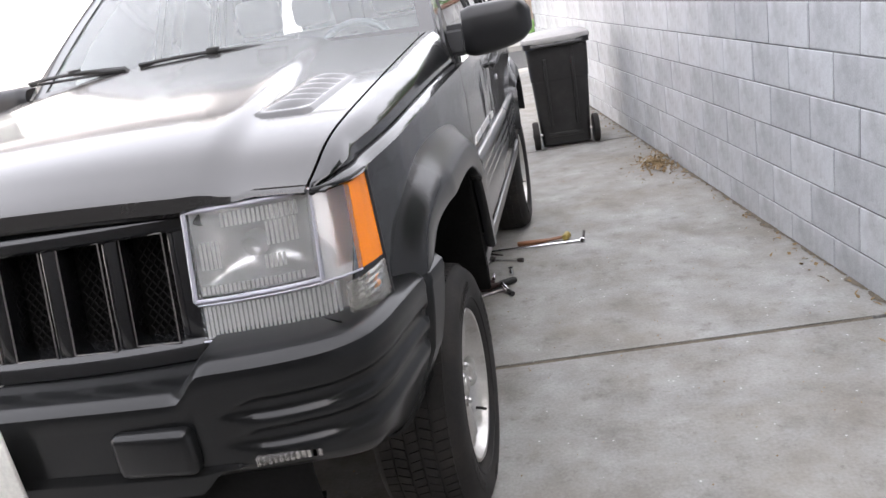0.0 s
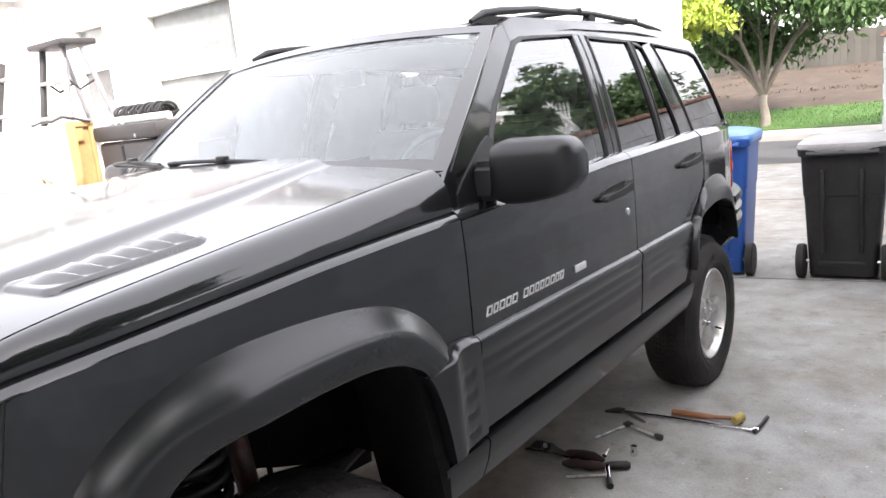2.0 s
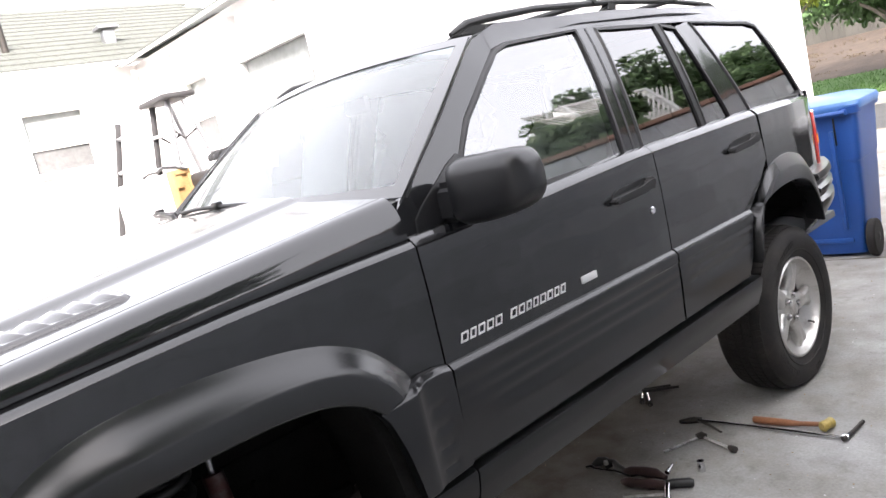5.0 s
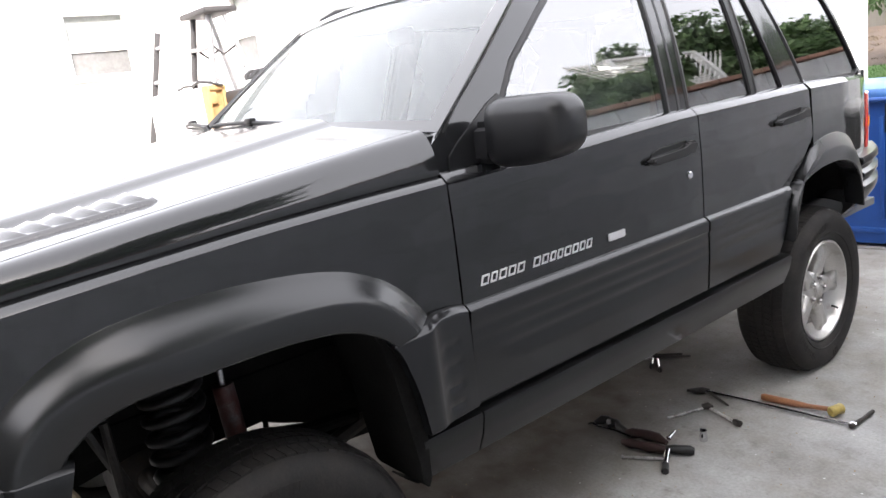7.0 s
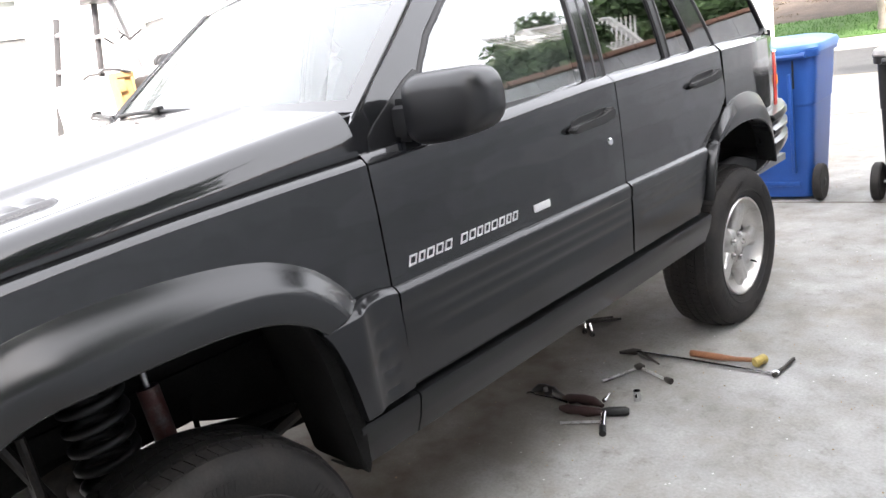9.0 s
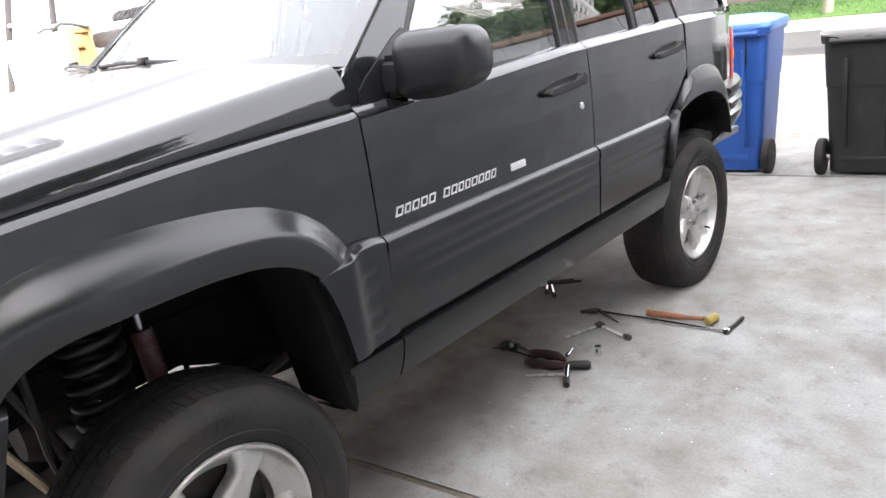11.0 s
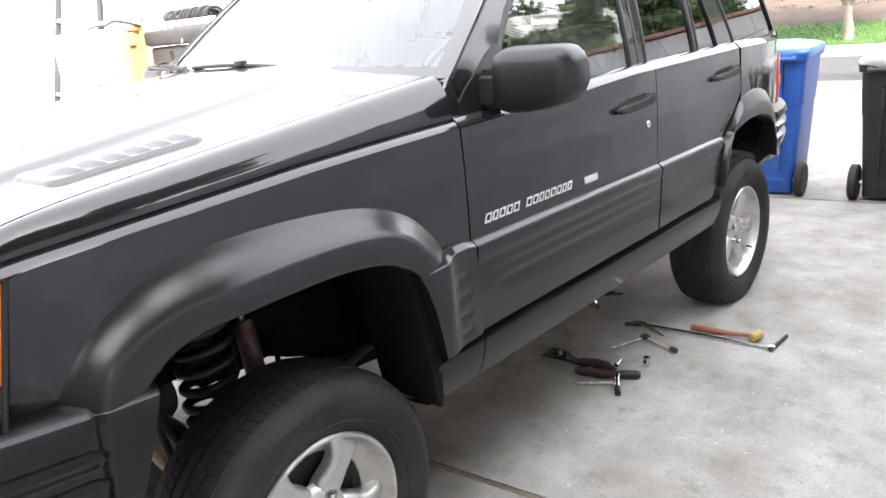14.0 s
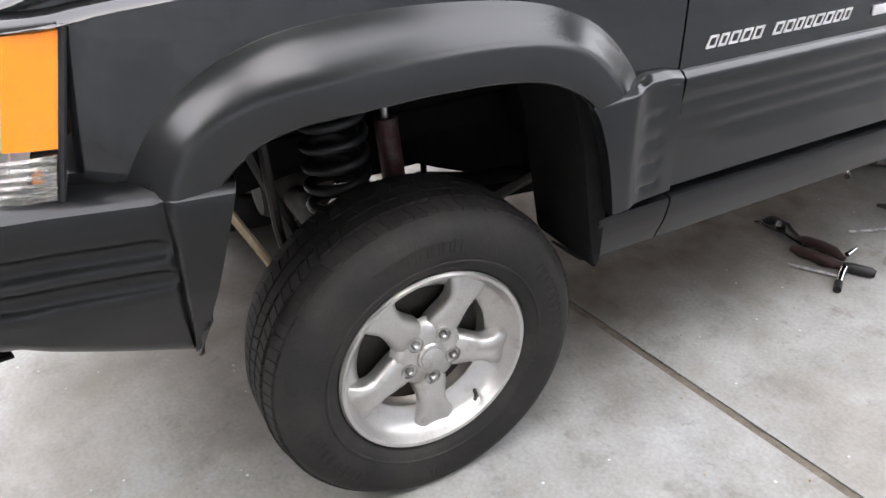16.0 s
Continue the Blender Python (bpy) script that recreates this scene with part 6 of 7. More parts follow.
tool("mallet", "mallet with a brown wooden handle and yellow head", "hammer", [
    ("shaft", [(0.832, 2.176, 0.016), (0.84, 2.177, 0.016), (0.96, 2.185, 0.016), (1.02, 2.189, 0.018), (1.13, 2.205, 0.024)], [0.012, 0.015, 0.0145, 0.010, 0.0095], WOOD_HANDLE, "worn brown wooden handle"),
    ("head", [(1.108, 2.172, 0.024), (1.111, 2.178, 0.024), (1.118, 2.20, 0.026), (1.125, 2.225, 0.024), (1.128, 2.231, 0.024)], [0.017, 0.021, 0.0185, 0.021, 0.017], YELLOW_HEAD, "dull yellow mallet head")])
tool("breaker_bar", "long steel breaker bar with a dark forked end and cross end", "tool", [
    ("shaft", [(0.60, 2.105, 0.012), (0.742, 2.12, 0.010), (0.95, 2.13, 0.009), (1.20, 2.139, 0.010)], [0.008, 0.007, 0.0065, 0.0065], CHROME),
    ("cross_end", [(1.203, 2.120, 0.014), (1.208, 2.136, 0.014), (1.214, 2.21, 0.014), (1.218, 2.272, 0.014), (1.219, 2.285, 0.014)], [0.010, 0.010, 0.0065, 0.008, 0.0075], DARK_METAL, "dark cross end"),
    ("drive_head", [(1.196, 2.139, 0.014), (1.216, 2.143, 0.014)], [0.012, 0.011], CHROME, "bright drive head"),
    ("fork", [(0.545, 2.075, 0.010), (0.60, 2.105, 0.012), (0.63, 2.118, 0.012)], [0.006, 0.015, 0.010], DARK_METAL, "dark forked jaw"),
    ("fork", [(0.625, 2.112, 0.010), (0.69, 2.08, 0.008), (0.754, 2.045, 0.007)], [0.008, 0.006, 0.004], DARK_METAL, "dark forked jaw")])
tool("ratchet", "steel ratchet with a bent extension", "tool", [
    ("shaft", [(0.622, 1.812, 0.008), (0.64, 1.85, 0.008), (0.695, 1.972, 0.010)], [0.005, 0.0055, 0.0045], STEEL),
    ("ratchet_head", [(0.684, 1.965, 0.013), (0.70, 1.983, 0.014), (0.718, 1.982, 0.013)], [0.011, 0.016, 0.010], DARK_METAL, "dark ratchet head"),
    ("extension", [(0.705, 1.98, 0.010), (0.862, 1.919, 0.010)], [0.0055, 0.0055], STEEL),
    ("socket", [(0.845, 1.926, 0.013), (0.858, 1.921, 0.013), (0.878, 1.913, 0.013)], [0.008, 0.013, 0.013], DARK_METAL, "black socket")])
s = thing("socket", "short chrome socket standing on the concrete", "tool", (0.824, 1.742, 0))
bm = bmesh.new()
lathe(bm, [(0.009, 0.0), (0.0145, 0.0), (0.015, 0.02), (0.013, 0.024), (0.013, 0.042), (0.008, 0.042), (0.008, 0.02)], (0, 0, 0), 2, 18)
part("shell", bm, CHROME, s)
tool("locking_pliers", "greasy dark steel pliers with dark red grips", "pliers", [
    ("jaw", [(0.415, 1.60, 0.014), (0.43, 1.632, 0.018), (0.455, 1.640, 0.024), (0.475, 1.628, 0.018), (0.50, 1.640, 0.022), (0.53, 1.615, 0.018), (0.585, 1.600, 0.018)], [0.008, 0.020, 0.015, 0.022, 0.013, 0.018, 0.011], BLACK, "greasy black jaws"),
    ("lever", [(0.410, 1.568, 0.020), (0.43, 1.575, 0.024), (0.46, 1.570, 0.022), (0.54, 1.578, 0.024), (0.61, 1.577, 0.018)], [0.005, 0.0075, 0.004, 0.0045, 0.006], CHROME, "bright steel lever"),
    ("pivot", [(0.485, 1.605, 0.03), (0.485, 1.605, 0.045)], [0.010, 0.008], STEEL, "steel pivot"),
    ("grip", [(0.575, 1.60, 0.018), (0.60, 1.603, 0.022), (0.63, 1.620, 0.022), (0.66, 1.618, 0.024), (0.70, 1.628, 0.022), (0.745, 1.618, 0.018)], [0.012, 0.020, 0.017, 0.021, 0.018, 0.009], RED_RAG, "dark red grip"),
    ("grip", [(0.605, 1.53, 0.018), (0.64, 1.532, 0.022), (0.68, 1.545, 0.02), (0.72, 1.547, 0.022), (0.77, 1.572, 0.02)], [0.010, 0.019, 0.016, 0.020, 0.013], RED_RAG, "dark red grip"),
    ("grip_end", [(0.76, 1.568, 0.018), (0.79, 1.590, 0.02), (0.845, 1.618, 0.02), (0.858, 1.624, 0.019)], [0.013, 0.017, 0.018, 0.012], BLACK, "black grip end"),
    ("screw", [(0.742, 1.634, 0.030), (0.742, 1.652, 0.034), (0.741, 1.680, 0.040)], [0.010, 0.008, 0.005], CHROME, "bright adjusting screw")])
tool("socket_wrench", "small chrome socket wrench lying across the pliers", "tool", [
    ("shaft", [(0.661, 1.450, 0.008), (0.67, 1.455, 0.008), (0.72, 1.485, 0.009), (0.80, 1.525, 0.012)], [0.006, 0.0045, 0.0055, 0.005], STEEL),
    ("drive_head", [(0.790, 1.558, 0.030), (0.80, 1.535, 0.026), (0.832, 1.478, 0.014)], [0.011, 0.012, 0.010], CHROME),
    ("socket", [(0.826, 1.486, 0.016), (0.850, 1.448, 0.014)], [0.013, 0.013], BLACK, "black socket")])
tool("wrench", "dark steel wrench lying under the car", "tool", [
    ("shaft", [(0.20, 2.31, 0.010), (0.27, 2.36, 0.010), (0.351, 2.417, 0.010)], [0.009, 0.008, 0.006], DARK_METAL),
    ("jaw", [(0.18, 2.288, 0.010), (0.205, 2.315, 0.010)], [0.011, 0.016], STEEL)])
tool("spanner", "thin dark spanner beside the wrench under the car", "tool", [
    ("shaft", [(0.20, 2.345, 0.008), (0.30, 2.425, 0.008)], [0.007, 0.006], DARK_METAL),
    ("ring_end", [(0.185, 2.33, 0.009), (0.205, 2.35, 0.009)], [0.013, 0.013], DARK_METAL)])
for label, a, b in (("short chrome socket extension under the car", (0.222, 2.292), (0.275, 2.206)), ("second short chrome extension under the car", (0.242, 2.303), (0.329, 2.192))):
    tool("socket_extension", label, "tool", [
        ("shaft", [(*a, 0.009), (*b, 0.009)], [0.0075, 0.0065], CHROME),
        ("drive_head", [(b[0] - 0.012, b[1] + 0.018, 0.012), (*b, 0.012)], [0.012, 0.012], DARK_METAL)])


# leaf litter by the wall
rnd = random.Random(3)
bm = bmesh.new()
for i in range(760):
    a, r = rnd.uniform(0, math.tau), abs(rnd.gauss(0, 1))
    x, y = 1.80 + 0.11 * r * math.cos(a), 3.66 + 0.19 * r * math.sin(a)
    if i > 480:
        s_ = rnd.uniform(-1, 9)
        p = WALL_O + WALL_S * s_ + WALL_N * abs(rnd.gauss(0.02, 0.06))
        x, y = p.x, p.y
    if x > 2.53 - 0.17 * y:
        continue
    m = Matrix.Translation((x, y, 0.004 + rnd.uniform(0, 0.03) * (i < 480))) @ Euler((rnd.gauss(0, 0.5), rnd.gauss(0, 0.5), a * 3)).to_matrix().to_4x4()
    l, w = rnd.uniform(0.008, 0.024), rnd.uniform(0.004, 0.010)
    vs = [bm.verts.new(m @ Vector(p)) for p in ((-l, 0, 0), (0, -w, 0.004), (l, 0, 0.001), (0, w, 0.004))]
    bm.faces.new(vs)
bm_dirt = bmesh.new()
for k in range(230):
    s_ = -2.2 + k * 0.055 + rnd.uniform(-0.02, 0.02)
    p = WALL_O + WALL_S * s_ + WALL_N * 0.004
    w_, l_ = abs(rnd.gauss(0.012, 0.016)) + 0.006, rnd.uniform(0.03, 0.07)
    prof = [p + WALL_S * (l_ * math.cos(a)) + WALL_N * (w_ * max(0.0, math.sin(a))) for a in steps(0, math.pi, 6)]
    top_ = [bm_dirt.verts.new((q.x, q.y, 0.002 + rnd.uniform(0.001, 0.004))) for q in prof]
    bm_dirt.faces.new(top_)
tagged(finish("dirt_line", bm_dirt, JOINT), "brown dirt gathered along the foot of the wall", "dirt", kind="stuff")
tagged(finish("leaf_litter", bm, DRY_LEAF, solid=0.001), "small heap of dry brown leaves by the wall", "leaves", kind="stuff")
bm = bmesh.new()
for i in range(700):
    x, y = rnd.uniform(0.2, 2.4), rnd.uniform(-1.5, 6.5)
    if x > 2.5 - 0.17 * y:
        continue
    r = rnd.uniform(0.0015, 0.005)
    m = Matrix.Translation((x, y, r * 0.3)) @ Euler((rnd.random() * 3, rnd.random() * 3, 0)).to_matrix().to_4x4()
    vs = [bm.verts.new(m @ (Vector(p) * r)) for p in ((1, 0, 0), (-0.6, 0.8, 0), (-0.6, -0.8, 0), (0, 0, 0.9))]
    for f in ((0, 1, 2), (0, 1, 3), (1, 2, 3), (0, 2, 3)):
        bm.faces.new([vs[k] for k in f])
tagged(finish("grit", bm, DRY_LEAF), "scattered grit and crumbs on the concrete", "grit", kind="stuff")


# ---- house ----
def wall_with_holes(name, axis, plane, u0, u1, z0, z1, holes, thick, material, parent):
    """A wall in the plane axis=plane, spanning u and z, with rectangular holes (u0, u1, z0, z1)."""
    us = sorted({u0, u1, *(h[0] for h in holes), *(h[1] for h in holes)})
    zs = sorted({z0, z1, *(h[2] for h in holes), *(h[3] for h in holes)})
    bm = bmesh.new()
    for a, b in zip(us, us[1:]):
        for c, d in zip(zs, zs[1:]):
            if any(h[0] <= a and b <= h[1] and h[2] <= c and d <= h[3] for h in holes):
                continue
            if axis == "x":
                box(bm, plane - thick, plane, a, b, c, d)
            else:
                box(bm, a, b, plane, plane + thick, c, d)
    bmesh.ops.remove_doubles(bm, verts=bm.verts, dist=0.0005)
    return part(name, bm, material, parent)


def window(parent, axis, plane, h, sash=0.55, panes=(None, None)):
    u0, u1, z0, z1 = h
    win = new("window")
    win.parent = parent
    def bx(bm, ua, ub, za, zb, d0, d1, bev=0.004):
        if axis == "x":
            box(bm, plane + d0, plane + d1, ua, ub, za, zb, bevel=bev)
        else:
            box(bm, ua, ub, plane - d1, plane - d0, za, zb, bevel=bev)
    bm = bmesh.new()
    f = 0.05
    bx(bm, u0 - f, u0 + 0.012, z0 - f, z1 + f, -0.05, 0.025), bx(bm, u1 - 0.012, u1 + f, z0 - f, z1 + f, -0.05, 0.025)
    bx(bm, u0, u1, z1 - 0.012, z1 + f, -0.05, 0.024), bx(bm, u0 - 0.02, u1 + 0.02, z0 - f, z0 + 0.012, -0.05, 0.04)
    part("window_frame", bm, TRIM, win)
    zm = z0 + (z1 - z0) * (1 - sash)
    bm = bmesh.new()
    bx(bm, u0, u1, zm - 0.035, zm + 0.035, -0.045, 0.0)
    part("meeting_rail", bm, TRIM, win)
    for (a, b, dd), pm in zip(((z0, zm - 0.03, -0.03), (zm + 0.03, z1, -0.05)), panes):
        bm = bmesh.new()
        bx(bm, u0, u1, a, b, dd - 0.01, dd, 0)
        part("pane", bm, pm or PANE, win)
    return win


house = thing("house", "white stucco single-storey house with a green-grey shingle roof", "house")
HX, HY = -6.5, 3.12
h1 = (1.74, 2.38, 1.97, 2.62)
wall_with_holes("wall", "x", HX, -6.0, HY, -0.05, 3.02, [h1], 0.2, STUCCO, house)
window(house, "x", HX, h1, 0.55, (MID_PANE, PALE_PANE))
h2, h3 = (-5.38, -4.84, 1.83, 2.56), (-4.14, -2.95, 1.55, 2.52)
wall_with_holes("wall", "y", HY, HX - 0.2, -1.35, -0.05, 3.02, [h2, h3], 0.2, STUCCO, house)
window(house, "y", HY, h2, 0.52, (MID_PANE, PALE_PANE)), window(house, "y", HY, h3, 0.55, (PALE_PANE, PALE_PANE))
bm = bmesh.new()
box(bm, -1.55, -1.35, HY + 0.2, 9.0, -0.05, 3.6)
part("wall", bm, STUCCO, house)
bm = bmesh.new()
box(bm, HX, -1.55, 8.8, 9.0, -0.05, 3.6)
part("wall", bm, STUCCO, house)
# roofs: two slopes with overhanging eaves and rows of shingles
def roof_slope(x0, x1, y0, y1, axis, edge_z, rise, depth):
    """Courses of shingles rising from the eave."""
    n = 14
    pieces = bmesh.new()
    for i in range(n):
        f0, f1 = i / n, (i + 1.25) / n
        if axis == "x":  # rises towards -x
            a, b = x0 - depth * f0, x0 - depth * f1
            poly = [(a, edge_z + rise * f0 + 0.016), (b, edge_z + rise * f1), (b, edge_z + rise * f1 - 0.012), (a, edge_z + rise * f0)]
            for k in range(int((y1 - y0) / 0.32)):
                prism(pieces, poly, y0 + k * 0.32 + 0.003 + (i % 2) * 0.15, y0 + k * 0.32 + 0.317 + (i % 2) * 0.15, 1)
        else:
            a, b = y0 + depth * f0, y0 + depth * f1
            poly = [(a, edge_z + rise * f0 + 0.016), (b, edge_z + rise * f1), (b, edge_z + rise * f1 - 0.012), (a, edge_z + rise * f0)]
            for k in range(int((x1 - x0) / 0.32)):
                xx = x0 + k * 0.32 + (i % 2) * 0.15
                prism(pieces, poly, xx + 0.003, xx + 0.317, 0)
    r = part("roof", pieces, SHINGLE, house, "green-grey shingle roof slope")
    bm = bmesh.new()
    if axis == "x":
        prism(bm, [(x0 + 0.01, edge_z - 0.04), (x0 + 0.01, edge_z - 0.005), (x0 - depth, edge_z + rise - 0.02), (x0 - depth, edge_z + rise - 0.10)], y0, y1, 1)
    else:
        prism(bm, [(y0 - 0.01, edge_z - 0.04), (y0 - 0.01, edge_z - 0.005), (y0 + depth, edge_z + rise - 0.02), (y0 + depth, edge_z + rise - 0.10)], x0, x1, 0)
    part("roof_deck", bm, TRIM, r)
    return r


roof_slope(HX + 0.20, 0, -6.4, HY + 2.5, "x", 3.05, 1.5, 3.6)
roof_slope(HX - 2.5, -0.95, HY - 0.18, 0, "y", 3.04, 1.5, 3.6)
for k in range(9):
    bm = bmesh.new()
    y = -5.8 + k * 0.92
    box(bm, HX - 0.1, HX + 0.15, y, y + 0.06, 2.87, 2.935, bevel=0.004)
    part("rafter_tail", bm, TRIM, house)
for k in range(7):
    bm = bmesh.new()
    x = HX + 0.15 + k * 0.75
    box(bm, x, x + 0.06, HY - 0.14, HY + 0.1, 2.86, 2.925, bevel=0.004)
    part("rafter_tail", bm, TRIM, house)
bm = bmesh.new()
tube(bm, [(-7.2, 2.0, 3.4), (-7.2, 2.0, 3.85)], 0.04, 12)
part("vent_pipe", bm, DARK_METAL, house, "dark roof vent pipe")
bm = bmesh.new()
box(bm, -7.32, -7.18, 3.13, 3.27, 3.35, 3.60, bevel=0.02)
prism(bm, [(-7.38, 3.61), (-7.12, 3.61), (-7.16, 3.65), (-7.34, 3.65)], 3.07, 3.33, 1, bevel=0.008)
part("roof_cowl", bm, ALU, house, "pale metal roof vent cowl")

# ---- white board gate, storage box, ladder ----
gate = thing("board_gate", "white-painted vertical board fence panel with a raw wood end", "fence", (-3.22, 1.80, 0))
for k in range(16):
    bm = bmesh.new()
    box(bm, -0.10 - 0.145 * (k + 1) + 0.002, -0.10 - 0.145 * k - 0.002, -0.02, 0.0, 0.05, 1.63, bevel=0.004)
    part("board", bm, TRIM, gate)
bm = bmesh.new()
for z in (0.3, 1.5):
    box(bm, -2.4, 0, 0.0, 0.05, z, z + 0.09, bevel=0.004)
part("rail", bm, RAW_WOOD, gate)
bm = bmesh.new()
box(bm, -0.10, 0.0, -0.025, 0.0, 0.0, 1.64, bevel=0.003)
box(bm, -0.025, 0.0, 0.0, 0.13, 1.60, 1.64, bevel=0.003)
box(bm, -0.025, 0.0, 0.10, 0.13, 0.0, 1.60, bevel=0.003)
box(bm, -0.05, -0.03, 0.0, 0.12, 0.0, 1.60)
part("end_frame", bm, RAW_WOOD, gate, "raw yellow wood end of the panel")
bm = bmesh.new()
tube(bm, [(-0.55, -0.03, 1.22), (-0.52, -0.05, 1.25), (-0.47, -0.05, 1.25), (-0.44, -0.03, 1.22)], 0.012, 8)
part("latch", bm, BRASS, gate, "brass gate latch")

store = thing("storage_box", "tall dark grey resin storage box with a lid", "storage box", (-2.78, 2.24, 0))
bm = bmesh.new()
box(bm, -0.42, 0.34, -0.31, 0.32, 0.0, 1.47, bevel=0.03)
part("body", bm, GREY_BIN, store)
bm = bmesh.new()
box(bm, -0.43, 0.37, -0.34, 0.35, 1.475, 1.585, bevel=0.03)
part("lid", bm, GREY_BIN, store)
bm = bmesh.new()
box(bm, -0.12, -0.10, -0.325, -0.30, 0.05, 1.44, bevel=0.004)
box(bm, 0.10, 0.28, -0.322, -0.30, 1.05, 1.22, bevel=0.006)
part("door_seam", bm, BLACK, store)
bm = bmesh.new()
lathe(bm, [(0, -0.345), (0.014, -0.345), (0.014, -0.30)], (0.12, 0, 1.50), 1, 12)
part("lid_knob", bm, STEEL, store)
t = thing("rolled_mat", "pale rolled mat lying on the storage box", "mat", (-2.78, 2.02, 1.612))
bm = bmesh.new()
tube(bm, [(-0.16, 0, 0), (0.33, 0.02, 0)], 0.027, 14)
part("roll", bm, PLATE, t)
bm = bmesh.new()
for x in (-0.34, -0.25, -0.17):
    lathe(bm, [(0.004, -0.03), (0.027, -0.028), (0.027, 0.06), (0.004, 0.06)], (x, 0, 0), 1, 12)
part("short_roll", bm, PLATE, t, "pale ends of short rolls")
t = thing("cable_coil", "black coiled cable heaped on the storage box", "cable", (-2.78, 2.16, 1.585))
bm = bmesh.new()
pts = []
for i in range(0, 300):
    a = i / 15 * math.tau
    pts.append((-0.42 + 0.60 * i / 300, 0.07 * math.cos(a), 0.070 + 0.045 * math.sin(a) + 0.014 * math.sin(i * 0.11)))
tube(bm, pts, 0.011, 6)
part("cable", bm, HOSE, t, angle=60)
t = thing("draped_hose", "thin black hose draped along the fence top", "hose", (-3.25, 1.80, 1.65))
bm = bmesh.new()
tube(bm, [(-0.62, 0.02, -0.005), (-0.45, 0.0, 0.012), (-0.30, 0.01, 0.006), (-0.14, 0.0, 0.030), (0.02, 0.03, 0.004), (0.06, 0.10, -0.02)], 0.010, 8)
part("hose", bm, HOSE, t, angle=60)
lad = thing("step_ladder", "white aluminium step ladder with a tool tray", "ladder", (-4.35, 2.35, 0))
for s in (-1, 1):
    bm = bmesh.new()
    tube(bm, [(s * 0.36 + 0.05, -0.35, 0.0), (s * 0.17, -0.02, 2.28)], 0.028, 8)
    part("rail", bm, GREY_BIN if s < 0 else ALU, lad)
    bm = bmesh.new()
    tube(bm, [(s * 0.18 + 0.01, -0.06, 2.02), (s * 0.17 + 0.06, 0.03, 1.92), (s * 0.17 + 0.13, 0.13, 1.99)], 0.012, 6)
    part("spreader", bm, GREY_BIN, lad, "dark folding spreader bar")
    bm = bmesh.new()
    tube(bm, [(s * 0.34 + 0.3, 0.55, 0.0), (s * 0.15 + 0.12, 0.08, 2.25)], 0.022, 8)
    part("rear_rail", bm, ALU, lad)
for k in range(7):
    f = (k + 1) / 8
    hw = 0.36 - 0.19 * f
    bm = bmesh.new()
    y, z = -0.35 + 0.33 * f, 2.28 * f
    box(bm, -hw + 0.05 * (1 - f), hw + 0.05 * (1 - f), y - 0.04, y + 0.05, z - 0.015, z + 0.015, bevel=0.004)
    part("step", bm, ALU, lad)
bm = bmesh.new()
box(bm, -0.24, 0.34, -0.12, 0.18, 2.27, 2.32, bevel=0.015)
part("top_tray", bm, GREY_BIN, lad, "grey plastic ladder top tray")
rail_l = thing("extension_ladder", "white extension ladder leaning towards the house", "ladder", (-4.50, 1.43, 0))
TILT = Matrix.Rotation(-0.246, 4, "X")
for s in (0.0, 0.52):
    bm = bmesh.new()
    box(bm, s - 0.009, s + 0.009, -0.025, 0.025, 0.02, 2.24, bevel=0.003, m=TILT)
    part("rail", bm, GREY_BIN if s == 0 else ALU, rail_l)
for k in range(7):
    bm = bmesh.new()
    tube(bm, [TILT @ Vector((0.0, 0, 0.30 + 0.30 * k)), TILT @ Vector((0.52, 0, 0.30 + 0.30 * k))], 0.019, 8)
    part("rung", bm, ALU, rail_l)


# ---- trees, lawn, far bank ----
def leaf_cloud(bm, centre, radii, count, size, rnd):
    for _ in range(count):
        d = Vector((rnd.gauss(0, 1), rnd.gauss(0, 1), rnd.gauss(0, 1))).normalized() * rnd.uniform(0.35, 1.05)
        p = Vector(centre) + Vector((d.x * radii[0], d.y * radii[1], d.z * radii[2]))
        m = Matrix.Translation(p) @ Euler((rnd.uniform(0, 6), rnd.uniform(0, 6), rnd.uniform(0, 6))).to_matrix().to_4x4()
        s = size * rnd.uniform(0.6, 1.4)
        vs = [bm.verts.new(m @ Vector(q)) for q in ((-s, 0, 0), (0, -s * 0.45, s * 0.12), (s, 0, 0), (0, s * 0.45, s * 0.12))]
        bm.faces.new(vs)


